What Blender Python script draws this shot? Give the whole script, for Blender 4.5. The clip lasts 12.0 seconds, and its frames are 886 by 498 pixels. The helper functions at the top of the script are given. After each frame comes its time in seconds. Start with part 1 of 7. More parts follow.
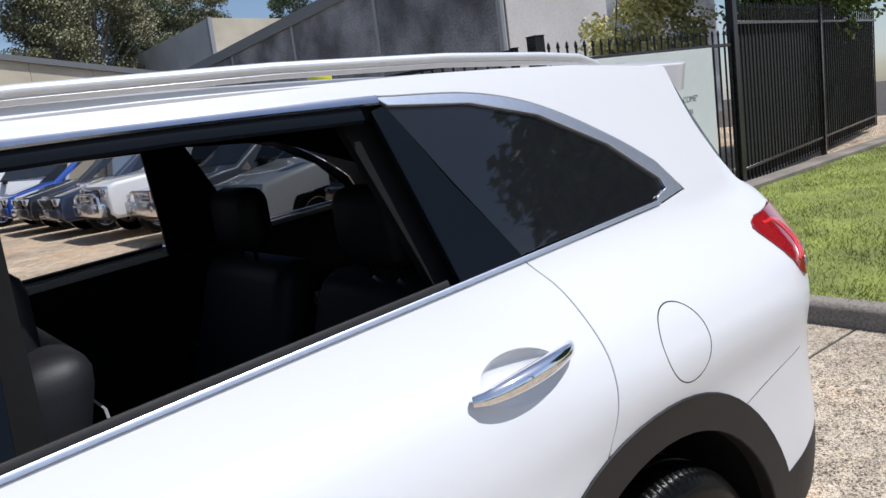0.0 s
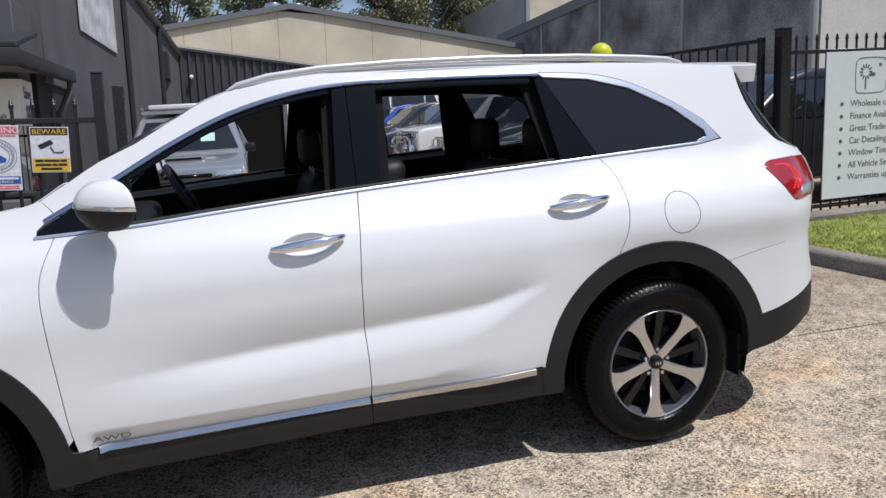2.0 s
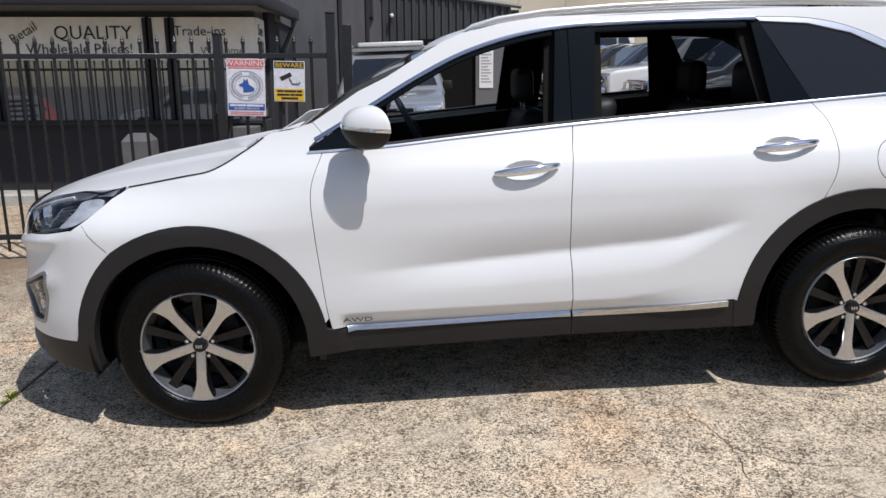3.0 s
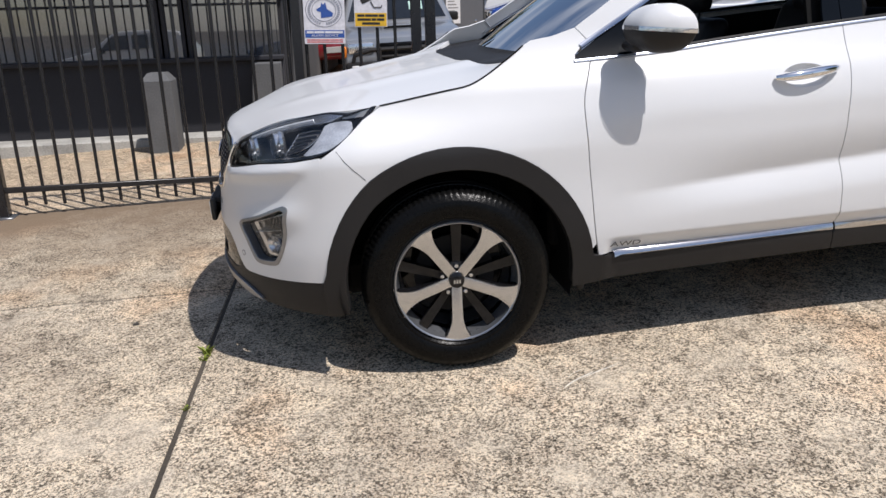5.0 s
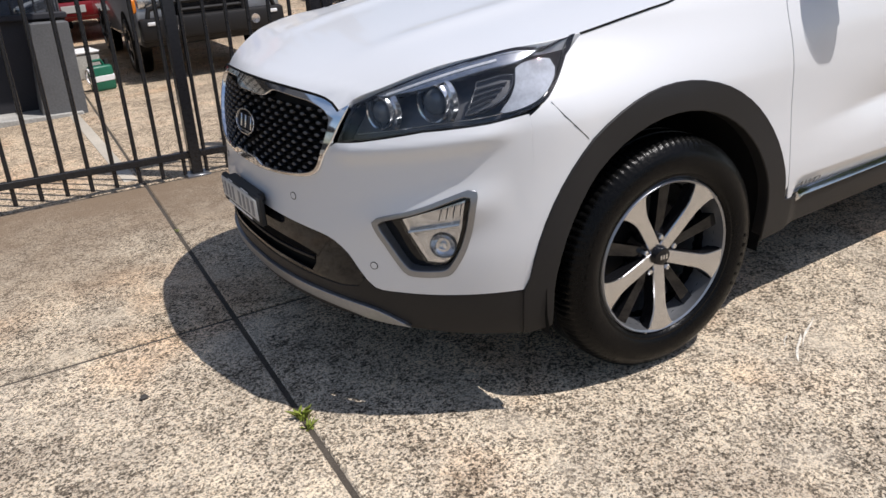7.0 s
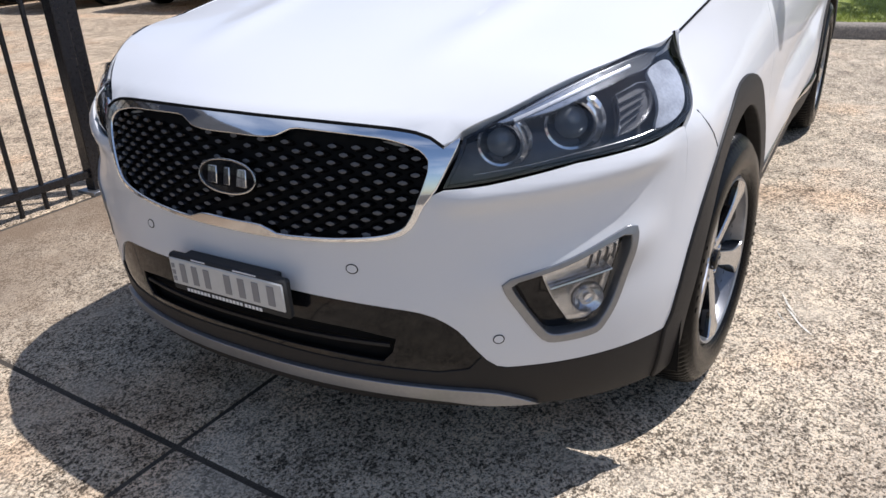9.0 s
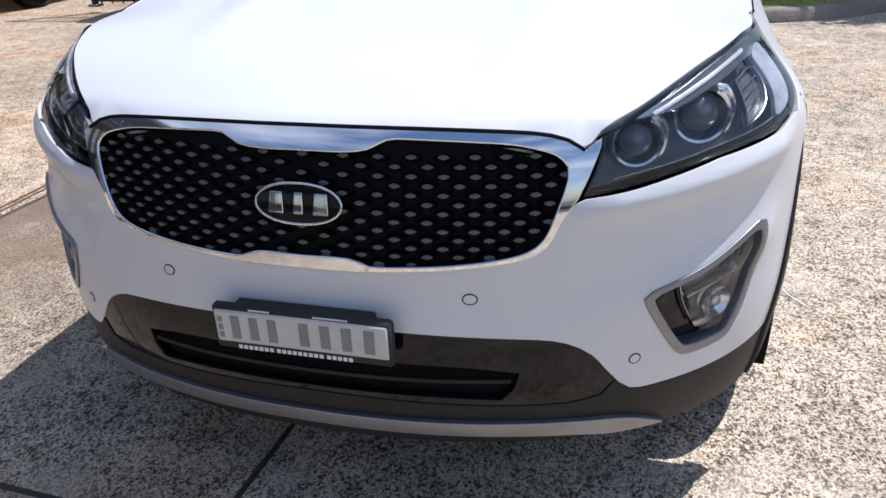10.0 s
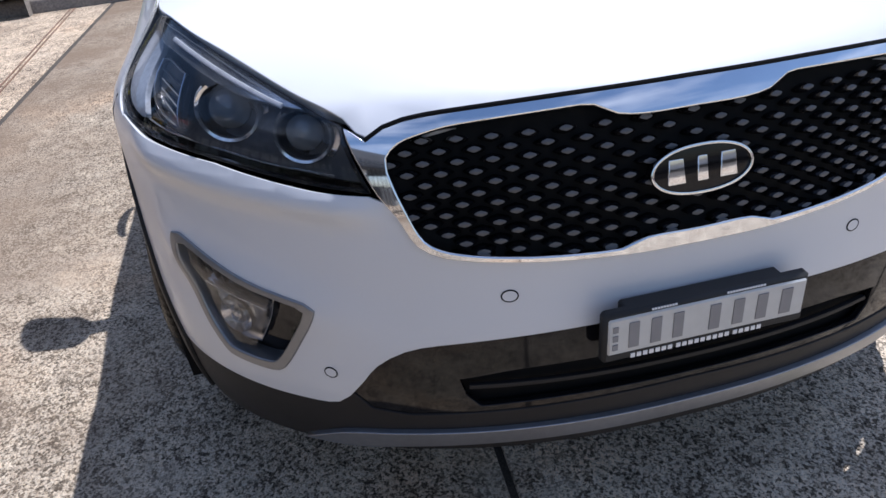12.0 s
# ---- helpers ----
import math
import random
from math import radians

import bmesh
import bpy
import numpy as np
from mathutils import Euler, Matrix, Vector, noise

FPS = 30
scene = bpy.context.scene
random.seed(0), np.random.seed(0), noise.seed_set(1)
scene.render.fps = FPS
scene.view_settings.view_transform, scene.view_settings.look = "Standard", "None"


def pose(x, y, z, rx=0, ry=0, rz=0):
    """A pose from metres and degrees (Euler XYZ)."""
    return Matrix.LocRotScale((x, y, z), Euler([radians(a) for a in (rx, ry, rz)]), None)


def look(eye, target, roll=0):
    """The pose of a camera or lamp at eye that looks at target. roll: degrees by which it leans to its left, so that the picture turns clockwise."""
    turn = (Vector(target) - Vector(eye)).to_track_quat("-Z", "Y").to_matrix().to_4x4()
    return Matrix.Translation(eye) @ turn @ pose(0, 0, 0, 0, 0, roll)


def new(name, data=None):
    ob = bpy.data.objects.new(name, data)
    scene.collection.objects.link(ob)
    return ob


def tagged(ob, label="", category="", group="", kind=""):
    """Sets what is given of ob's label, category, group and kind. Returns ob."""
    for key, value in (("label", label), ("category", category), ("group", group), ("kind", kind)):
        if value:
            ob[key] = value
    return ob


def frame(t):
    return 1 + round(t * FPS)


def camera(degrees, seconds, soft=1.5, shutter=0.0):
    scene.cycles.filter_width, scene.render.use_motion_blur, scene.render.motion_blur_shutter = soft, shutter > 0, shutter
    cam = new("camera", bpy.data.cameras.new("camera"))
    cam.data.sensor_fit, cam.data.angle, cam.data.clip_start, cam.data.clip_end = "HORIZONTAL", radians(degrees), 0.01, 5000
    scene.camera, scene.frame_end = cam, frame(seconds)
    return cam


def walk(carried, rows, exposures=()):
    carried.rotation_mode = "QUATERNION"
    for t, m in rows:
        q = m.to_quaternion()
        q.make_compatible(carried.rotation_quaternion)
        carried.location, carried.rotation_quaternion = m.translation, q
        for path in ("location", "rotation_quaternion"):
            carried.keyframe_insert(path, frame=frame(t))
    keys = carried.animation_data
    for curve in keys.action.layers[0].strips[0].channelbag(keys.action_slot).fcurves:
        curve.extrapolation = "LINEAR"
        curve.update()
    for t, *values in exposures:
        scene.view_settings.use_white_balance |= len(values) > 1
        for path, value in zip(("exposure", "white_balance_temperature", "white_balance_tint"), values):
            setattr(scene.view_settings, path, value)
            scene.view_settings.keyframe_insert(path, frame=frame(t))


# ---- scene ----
# the forecourt falls gently: up in the car's own axes, turned to the world's z
SLOPE = Vector((0.034, 0.024, 1.0)).rotation_difference(Vector((0, 0, 1))).to_matrix().to_4x4()
cam = camera(61.8, 12.0)
PATH = [
    (0, (1.556, -1.779, 1.551), (2.797, -0.253, 1.188), -8.0),
    (0.5, (1.448, -2.228, 1.573), (2.608, -0.611, 1.37), -6.5),
    (1, (1.356, -2.681, 1.535), (2.393, -0.98, 1.352), -5.0),
    (1.5, (1.132, -3.16, 1.447), (1.97, -1.365, 1.175), -4.0),
    (2, (1.055, -3.494, 1.46), (1.635, -1.615, 1.094), -3.2),
    (2.5, (1.007, -3.692, 1.475), (1.335, -1.77, 1.029), -2.6),
    (3, (0.847, -3.814, 1.464), (0.957, -1.88, 0.97), -2.2),
    (3.5, (0.614, -3.945, 1.445), (0.586, -2.016, 0.917), -1.9),
    (3.7, (0.502, -3.941, 1.425), (0.461, -2.015, 0.885), -2.0),
    (5.3, (-0.602, -3.233, 1.326), (-0.212, -1.39, 0.654), -3.7),
    (5.5, (-0.672, -3.081, 1.29), (-0.229, -1.257, 0.6), -3.9),
    (6, (-0.98, -2.736, 1.276), (-0.395, -0.97, 0.541), -4.2),
    (6.5, (-1.338, -2.518, 1.305), (-0.592, -0.83, 0.535), -4.4),
    (7, (-1.555, -2.267, 1.286), (-0.624, -0.684, 0.494), -4.4),
    (7.2, (-1.63, -2.177, 1.295), (-0.621, -0.643, 0.502), -4.4),
    (8.8, (-1.999, -1.297, 1.304), (-0.488, -0.288, 0.469), -3.3),
    (9, (-1.985, -1.191, 1.298), (-0.429, -0.259, 0.455), -3.0),
    (9.5, (-2.031, -0.837, 1.294), (-0.376, -0.123, 0.44), -2.53),
    (10, (-2.009, -0.581, 1.274), (-0.284, -0.09, 0.408), -2.3),
    (10.5, (-1.877, -0.302, 1.295), (-0.12, -0.015, 0.403), -2.48),
    (11, (-1.898, 0.014, 1.316), (-0.161, 0.1, 0.346), -2.76),
    (11.5, (-1.921, 0.306, 1.335), (-0.2, 0.192, 0.365), -2.94),
    (12, (-1.809, 0.592, 1.274), (-0.134, 0.257, 0.271), -5.16),
]
walk(cam, [(t, SLOPE @ look(eye, target, roll)) for t, eye, target, roll in PATH],
     [(0.0, -0.04, 5950, 13), (2.0, -0.17, 6030, 13), (3.0, -0.16, 6180, 13), (5.5, -0.10, 6280, 14), (7.0, -0.07, 6280, 14), (9.0, 0.09, 6020, 15), (10.5, 0.26, 5750, 16), (12.0, 0.30, 5650, 16)])

from mathutils import geometry

# ---------------------------------------------------------------- light
world = bpy.data.worlds.new("sky")
scene.world = world
world.use_nodes = True
wn = world.node_tree.nodes
sky = wn.new("ShaderNodeTexSky")
sky.sky_type = 'NISHITA'
sky.sun_disc = False
SHADOW = (-0.342, 0.39)                      # metres that a shadow runs for each metre of height
sky.sun_elevation = math.atan(1 / math.hypot(*SHADOW))
sky.sun_rotation = math.atan2(-SHADOW[0], -SHADOW[1])
sky.air_density, sky.dust_density, sky.ozone_density = 1.15, 0.9, 1.7
wn["Background"].inputs[1].default_value = 0.104
# thin high cloud drifting over a blue sky
wl = world.node_tree.links
wco, wmap, cloud, cover, veil = (wn.new(k) for k in ("ShaderNodeTexCoord", "ShaderNodeMapping", "ShaderNodeTexNoise", "ShaderNodeMapRange", "ShaderNodeMix"))
wmap.inputs["Scale"].default_value = (1.0, 1.0, 3.2)
wmap.inputs["Location"].default_value = (0.35, 0.2, 0.12)
cloud.inputs["Scale"].default_value, cloud.inputs["Detail"].default_value, cloud.inputs["Roughness"].default_value = 1.7, 7, 0.55
cover.inputs["From Min"].default_value, cover.inputs["From Max"].default_value = 0.47, 0.74
cover.inputs["To Max"].default_value = 0.75
veil.data_type = 'RGBA'
veil.inputs["B"].default_value = (7.6, 7.9, 8.4, 1)
wl.new(wco.outputs["Generated"], wmap.inputs["Vector"]), wl.new(wmap.outputs[0], cloud.inputs["Vector"])
wl.new(cloud.outputs["Fac"], cover.inputs["Value"]), wl.new(cover.outputs[0], veil.inputs["Factor"])
wl.new(sky.outputs[0], veil.inputs["A"]), wl.new(veil.outputs["Result"], wn["Background"].inputs[0])
sun = new("sun", bpy.data.lights.new("sun", 'SUN'))
sun.data.energy, sun.data.angle, sun.data.color = 4.75, radians(0.53), (1.0, 0.955, 0.88)
sun.matrix_world = look((-SHADOW[0] * 40, -SHADOW[1] * 40, 40), (0, 0, 0))
scene.view_settings.exposure = 0.0


# ---------------------------------------------------------------- materials
def mat(name, color, rough=0.6, metal=0.0, coat=0.0, bump=0.0, scale=40.0, vary=0.12, stain=0.0, stain_scale=1.5, spec=0.5):
    """A surface with variation at two scales: fine grain (scale) and broad staining (stain_scale), in metres."""
    m = bpy.data.materials.new(name)
    m.use_nodes = True
    n, l = m.node_tree.nodes, m.node_tree.links
    b = n["Principled BSDF"]
    b.inputs["Metallic"].default_value, b.inputs["Roughness"].default_value = metal, rough
    b.inputs["Coat Weight"].default_value, b.inputs["Coat Roughness"].default_value = coat, 0.03
    b.inputs["Specular IOR Level"].default_value = spec
    co = n.new("ShaderNodeTexCoord")
    fine, broad = n.new("ShaderNodeTexNoise"), n.new("ShaderNodeTexNoise")
    for t, sc, d in ((fine, scale, 6), (broad, stain_scale, 4)):
        t.inputs["Scale"].default_value, t.inputs["Detail"].default_value = sc, d
        l.new(co.outputs["Object"], t.inputs["Vector"])
    ramp = n.new("ShaderNodeMapRange")
    ramp.inputs["From Min"].default_value, ramp.inputs["From Max"].default_value = 0.3, 0.7
    ramp.inputs["To Min"].default_value, ramp.inputs["To Max"].default_value = 1 - vary, 1 + vary
    l.new(fine.outputs["Fac"], ramp.inputs["Value"])
    r2 = n.new("ShaderNodeMapRange")
    r2.inputs["From Min"].default_value, r2.inputs["From Max"].default_value = 0.35, 0.65
    r2.inputs["To Min"].default_value, r2.inputs["To Max"].default_value = 1 - stain, 1.0 + stain * 0.4
    l.new(broad.outputs["Fac"], r2.inputs["Value"])
    mul = n.new("ShaderNodeMath")
    mul.operation = 'MULTIPLY'
    l.new(ramp.outputs[0], mul.inputs[0]), l.new(r2.outputs[0], mul.inputs[1])
    mix = n.new("ShaderNodeVectorMath")
    mix.operation = 'SCALE'
    mix.inputs[0].default_value = color
    l.new(mul.outputs[0], mix.inputs["Scale"])
    l.new(mix.outputs[0], b.inputs["Base Color"])
    if bump:
        bp = n.new("ShaderNodeBump")
        bp.inputs["Strength"].default_value, bp.inputs["Distance"].default_value = bump, 0.01
        l.new(fine.outputs["Fac"], bp.inputs["Height"])
        l.new(bp.outputs[0], b.inputs["Normal"])
    return m


def glass(name, color=(1, 1, 1), rough=0.0, ior=1.5):
    """A thin pane: clear or tinted, with a mirror's share that grows towards its edge-on view."""
    m = bpy.data.materials.new(name)
    m.use_nodes = True
    n, l = m.node_tree.nodes, m.node_tree.links
    n.remove(n["Principled BSDF"])
    clear, gloss, edge, mix = (n.new(k) for k in ("ShaderNodeBsdfTransparent", "ShaderNodeBsdfGlossy", "ShaderNodeFresnel", "ShaderNodeMixShader"))
    clear.inputs["Color"].default_value = (*color, 1)
    gloss.inputs["Roughness"].default_value, edge.inputs["IOR"].default_value = rough, ior
    l.new(edge.outputs[0], mix.inputs[0]), l.new(clear.outputs[0], mix.inputs[1]), l.new(gloss.outputs[0], mix.inputs[2])
    l.new(mix.outputs[0], n["Material Output"].inputs["Surface"])
    return m


PAINT = mat("pearl_white_paint", (0.67, 0.677, 0.685), rough=0.34, coat=0.40, scale=900, vary=0.012, stain=0.01, spec=0.3)
TRIM = mat("black_grained_plastic", (0.016, 0.015, 0.015), rough=0.52, bump=0.15, scale=700, vary=0.2, stain=0.1, stain_scale=6, spec=0.3)
PILLAR = mat("black_pillar_film", (0.005, 0.007, 0.010), rough=0.20, spec=0.10, scale=500, vary=0.05)
DARK = mat("black_gap", (0.008, 0.008, 0.008), rough=0.8, spec=0.1)
CHROME = mat("chrome", (0.82, 0.83, 0.85), rough=0.06, metal=1.0, scale=30, vary=0.02)
SILVERRAIL = mat("silver_rail_finish", (0.66, 0.67, 0.68), rough=0.36, metal=0.35, scale=60, vary=0.03)
SATIN = mat("satin_chrome", (0.62, 0.63, 0.65), rough=0.24, metal=1.0, scale=60, vary=0.03)
QUARTERTRIM = mat("satin_blue_chrome", (0.58, 0.62, 0.70), rough=0.32, metal=0.8, scale=60, vary=0.04)
WINDOWTRIM = mat("dark_chrome_trim", (0.40, 0.43, 0.50), rough=0.17, metal=1.0, scale=60, vary=0.04)
MOULDING = mat("sill_chrome", (0.56, 0.56, 0.57), rough=0.16, metal=1.0, scale=40, vary=0.05)
RUBBER = mat("tyre_rubber", (0.004, 0.004, 0.004), rough=0.27, bump=0.12, scale=120, vary=0.25, stain=0.2, stain_scale=9, spec=0.12)
ALLOY = mat("machined_alloy", (0.60, 0.605, 0.62), rough=0.24, metal=1.0, scale=400, vary=0.05)
GLOSSBLACK = mat("gloss_black", (0.007, 0.007, 0.008), rough=0.06, spec=0.32, scale=90, vary=0.1)
LEATHER = mat("black_leather", (0.014, 0.014, 0.016), rough=0.48, spec=0.25, bump=0.08, scale=500, vary=0.15)
CABIN = mat("dark_cabin_plastic", (0.012, 0.012, 0.013), rough=0.6, bump=0.1, scale=400, vary=0.15, spec=0.12)
TINT = glass("privacy_glass", (0.16, 0.17, 0.18))
CLEAR = glass("clear_glass", (0.90, 0.94, 0.93))
LENS = glass("lamp_lens", (0.94, 0.95, 0.97), ior=1.6)
REDLENS = mat("red_lamp_lens", (0.30, 0.008, 0.014), rough=0.12, coat=1.0, scale=120, vary=0.2)
WHITE = mat("white_print", (0.80, 0.80, 0.80), rough=0.6, scale=30, vary=0.03)
BLACK = mat("black_print", (0.02, 0.02, 0.02), rough=0.7, scale=30, vary=0.05)
FENCE = mat("black_powder_coat", (0.016, 0.016, 0.018), rough=0.26, scale=60, vary=0.2, stain=0.15)
OFFICE = mat("charcoal_render", (0.092, 0.093, 0.098), rough=0.85, bump=0.15, scale=80, vary=0.12, stain=0.15)
OFFICE_DARK = mat("black_render_plinth", (0.022, 0.022, 0.027), rough=0.8, scale=80, vary=0.2, stain=0.15)
TAN = mat("cream_tilt_panel", (0.66, 0.58, 0.44), rough=0.9, scale=20, vary=0.1, stain=0.22, stain_scale=0.35)
GREYWALL = mat("weathered_grey_precast", (0.24, 0.245, 0.255), rough=0.9, scale=14, vary=0.3, stain=0.6, stain_scale=0.6)
LIGHTWALL = mat("light_grey_panel", (0.56, 0.54, 0.51), rough=0.85, scale=14, vary=0.08, stain=0.12, stain_scale=0.4)
SHED = mat("charcoal_corrugated_steel", (0.05, 0.052, 0.056), rough=0.5, scale=20, vary=0.1, stain=0.15)
ROOFING = mat("grey_roof_flashing", (0.16, 0.165, 0.17), rough=0.6, scale=20, vary=0.1)
GRASS = mat("mown_grass", (0.24, 0.28, 0.06), rough=0.85, bump=1.0, scale=120, vary=0.5, stain=0.3, stain_scale=2)
KERB = mat("kerb_concrete", (0.24, 0.21, 0.175), rough=0.9, bump=0.4, scale=60, vary=0.3, stain=0.3)


def aggregate(name, tint=(1, 1, 1), dark=1.0, dirt=0.0):
    """Worn concrete with its aggregate showing: cream cement, angular grey and brown stones that come and go in patches, smears of cement paste, rusty and pale stains; dirt: brown silt gathered towards the fence."""
    m = bpy.data.materials.new(name)
    m.use_nodes = True
    n, l = m.node_tree.nodes, m.node_tree.links
    b = n["Principled BSDF"]
    b.inputs["Roughness"].default_value = 0.9
    b.inputs["Specular IOR Level"].default_value = 0.2
    co = n.new("ShaderNodeTexCoord")

    def noise(scale, detail, rough=0.5):
        t = n.new("ShaderNodeTexNoise")
        t.inputs["Scale"].default_value, t.inputs["Detail"].default_value, t.inputs["Roughness"].default_value = scale, detail, rough
        l.new(co.outputs["Object"], t.inputs["Vector"])
        return t

    def ramp(source, stops):
        t = n.new("ShaderNodeValToRGB")
        while len(t.color_ramp.elements) < len(stops):
            t.color_ramp.elements.new(0.5)
        for e, (pos, c) in zip(t.color_ramp.elements, stops):
            e.position, e.color = pos, (*c, 1)
        l.new(source, t.inputs["Fac"])
        return t

    def times(a, c):
        t = n.new("ShaderNodeVectorMath")
        t.operation = 'MULTIPLY'
        l.new(a, t.inputs[0]), l.new(c, t.inputs[1])
        return t.outputs[0]

    def spread(source, a, c, lo, hi):
        t = n.new("ShaderNodeMapRange")
        for k, v in (("From Min", a), ("From Max", c), ("To Min", lo), ("To Max", hi)):
            t.inputs[k].default_value = v
        l.new(source, t.inputs["Value"])
        return t.outputs[0]

    def plus(a, c):
        t = n.new("ShaderNodeMath")
        l.new(a, t.inputs[0]), l.new(c, t.inputs[1])
        return t.outputs[0]

    def over(factor, a, color):
        t = n.new("ShaderNodeMix")
        t.data_type = 'RGBA'
        t.inputs["B"].default_value = (*(k * q * dark for k, q in zip(color, tint)), 1)
        l.new(factor, t.inputs["Factor"]), l.new(a, t.inputs["A"])
        return t.outputs["Result"]
    # stones of two sizes, their outlines broken by a wobble in the coordinates
    wob = n.new("ShaderNodeVectorMath")
    wob.operation = 'MULTIPLY_ADD'
    wob.inputs[1].default_value = (0.009, 0.009, 0.009)
    l.new(noise(110, 2).outputs["Color"], wob.inputs[0]), l.new(co.outputs["Object"], wob.inputs[2])
    picks = []
    for scale in (132, 250):
        cells = n.new("ShaderNodeTexVoronoi")
        cells.inputs["Scale"].default_value = scale
        l.new(wob.outputs[0], cells.inputs["Vector"])
        sep = n.new("ShaderNodeSeparateColor")
        l.new(cells.outputs["Color"], sep.inputs[0])
        picks.append(sep.outputs[0])
    crowd = spread(noise(11, 7, 0.72).outputs["Fac"], 0.30, 0.70, -0.25, 0.25)
    grain = spread(noise(150, 3, 0.68).outputs["Fac"], 0.28, 0.72, -0.30, 0.30)
    shade = lambda stops: [(p, tuple(k * q * dark for k, q in zip(c, tint))) for p, c in stops]
    big = ramp(plus(plus(picks[0], crowd), grain), shade(((0.02, (0.125, 0.110, 0.093)), (0.16, (0.215, 0.190, 0.160)), (0.30, (0.34, 0.305, 0.258)), (0.44, (0.57, 0.515, 0.44)), (0.95, (0.73, 0.675, 0.595)))))
    small = ramp(plus(picks[1], grain), [(0.05, (0.30, 0.285, 0.27)), (0.24, (0.80, 0.79, 0.77)), (0.5, (1.04, 1.03, 1.0)), (0.9, (1.16, 1.08, 0.99))])
    paste = over(spread(noise(2.3, 8, 0.68).outputs["Fac"], 0.53, 0.66, 0.0, 0.55), times(big.outputs[0], small.outputs[0]), (0.66, 0.60, 0.515))
    broad = ramp(noise(0.85, 7, 0.58).outputs["Fac"], [(0.32, (0.76, 0.72, 0.68)), (0.44, (0.95, 0.93, 0.89)), (0.54, (1.08, 1.05, 1.0)), (0.62, (1.10, 0.97, 0.85)), (0.72, (0.96, 0.76, 0.61))])
    blotch = ramp(noise(5.5, 8, 0.74).outputs["Fac"], [(0.30, (0.69, 0.67, 0.65)), (0.46, (0.98, 0.97, 0.96)), (0.66, (1.18, 1.155, 1.11))])
    color = times(paste, times(broad.outputs[0], blotch.outputs[0]))
    if dirt:
        place = n.new("ShaderNodeSeparateXYZ")
        l.new(co.outputs["Object"], place.inputs[0])
        silt = plus(spread(place.outputs[1], 0.4, 2.3, -0.22, 0.80), spread(noise(1.6, 7, 0.66).outputs["Fac"], 0.3, 0.7, -0.35, 0.35))
        color = over(spread(silt, 0.0, 0.8, 0.0, dirt), color, (0.29, 0.215, 0.15))
    l.new(color, b.inputs["Base Color"])
    bump = n.new("ShaderNodeBump")
    bump.inputs["Strength"].default_value, bump.inputs["Distance"].default_value = 0.9, 0.007
    l.new(plus(picks[0], noise(150, 3).outputs["Fac"]), bump.inputs["Height"])
    l.new(bump.outputs[0], b.inputs["Normal"])
    return m


CONCRETE = aggregate("exposed_aggregate_concrete", (1.01, 1.0, 0.975), dark=0.95)
SILTED = aggregate("silted_aggregate_concrete", (1.0, 0.985, 0.95), dark=0.82, dirt=0.95)
YARD = aggregate("yard_concrete", (1.05, 0.98, 0.90), 0.90)
JOINT = mat("joint_filler", (0.075, 0.062, 0.048), rough=0.95, bump=0.5, scale=200, vary=0.4, stain=0.3, stain_scale=4)


# ---------------------------------------------------------------- mesh tools
def finish(name, verts, faces, material, parent=None, label="", smooth=True, angle=38, matrix=None):
    me = bpy.data.meshes.new(name)
    me.from_pydata(verts, [], faces)
    me.materials.append(material)
    if smooth:
        me.shade_smooth()
        me.set_sharp_from_angle(angle=radians(angle))
    me.update()
    ob = new(name, me)
    if parent is not None:
        ob.parent = parent
    if matrix is not None:
        ob.matrix_basis = matrix
    if label:
        ob["label"] = label
    return ob


def part(name, bm, material, parent=None, label="", smooth=True, angle=38, matrix=None):
    """Links a bmesh as one mesh object under a thing or a part."""
    me = bpy.data.meshes.new(name)
    bm.normal_update()
    bm.to_mesh(me)
    bm.free()
    me.materials.append(material)
    if smooth:
        me.shade_smooth()
        me.set_sharp_from_angle(angle=radians(angle))
    ob = new(name, me)
    if parent is not None:
        ob.parent = parent
    if matrix is not None:
        ob.matrix_basis = matrix
    if label:
        ob["label"] = label
    return ob


def box(lo, hi, bevel=0.0, bm=None, seg=1):
    """An axis-aligned block, with rounded edges if wanted, added to bm."""
    bm = bm or bmesh.new()
    r = bmesh.ops.create_cube(bm, size=1)
    c, d = (Vector(lo) + Vector(hi)) / 2, Vector(hi) - Vector(lo)
    for v in r["verts"]:
        v.co = Vector((v.co.x * d.x, v.co.y * d.y, v.co.z * d.z)) + c
    if bevel:
        edges = list({e for v in r["verts"] for e in v.link_edges})
        bmesh.ops.bevel(bm, geom=edges, offset=bevel, segments=seg, affect='EDGES', profile=0.5)
    return bm


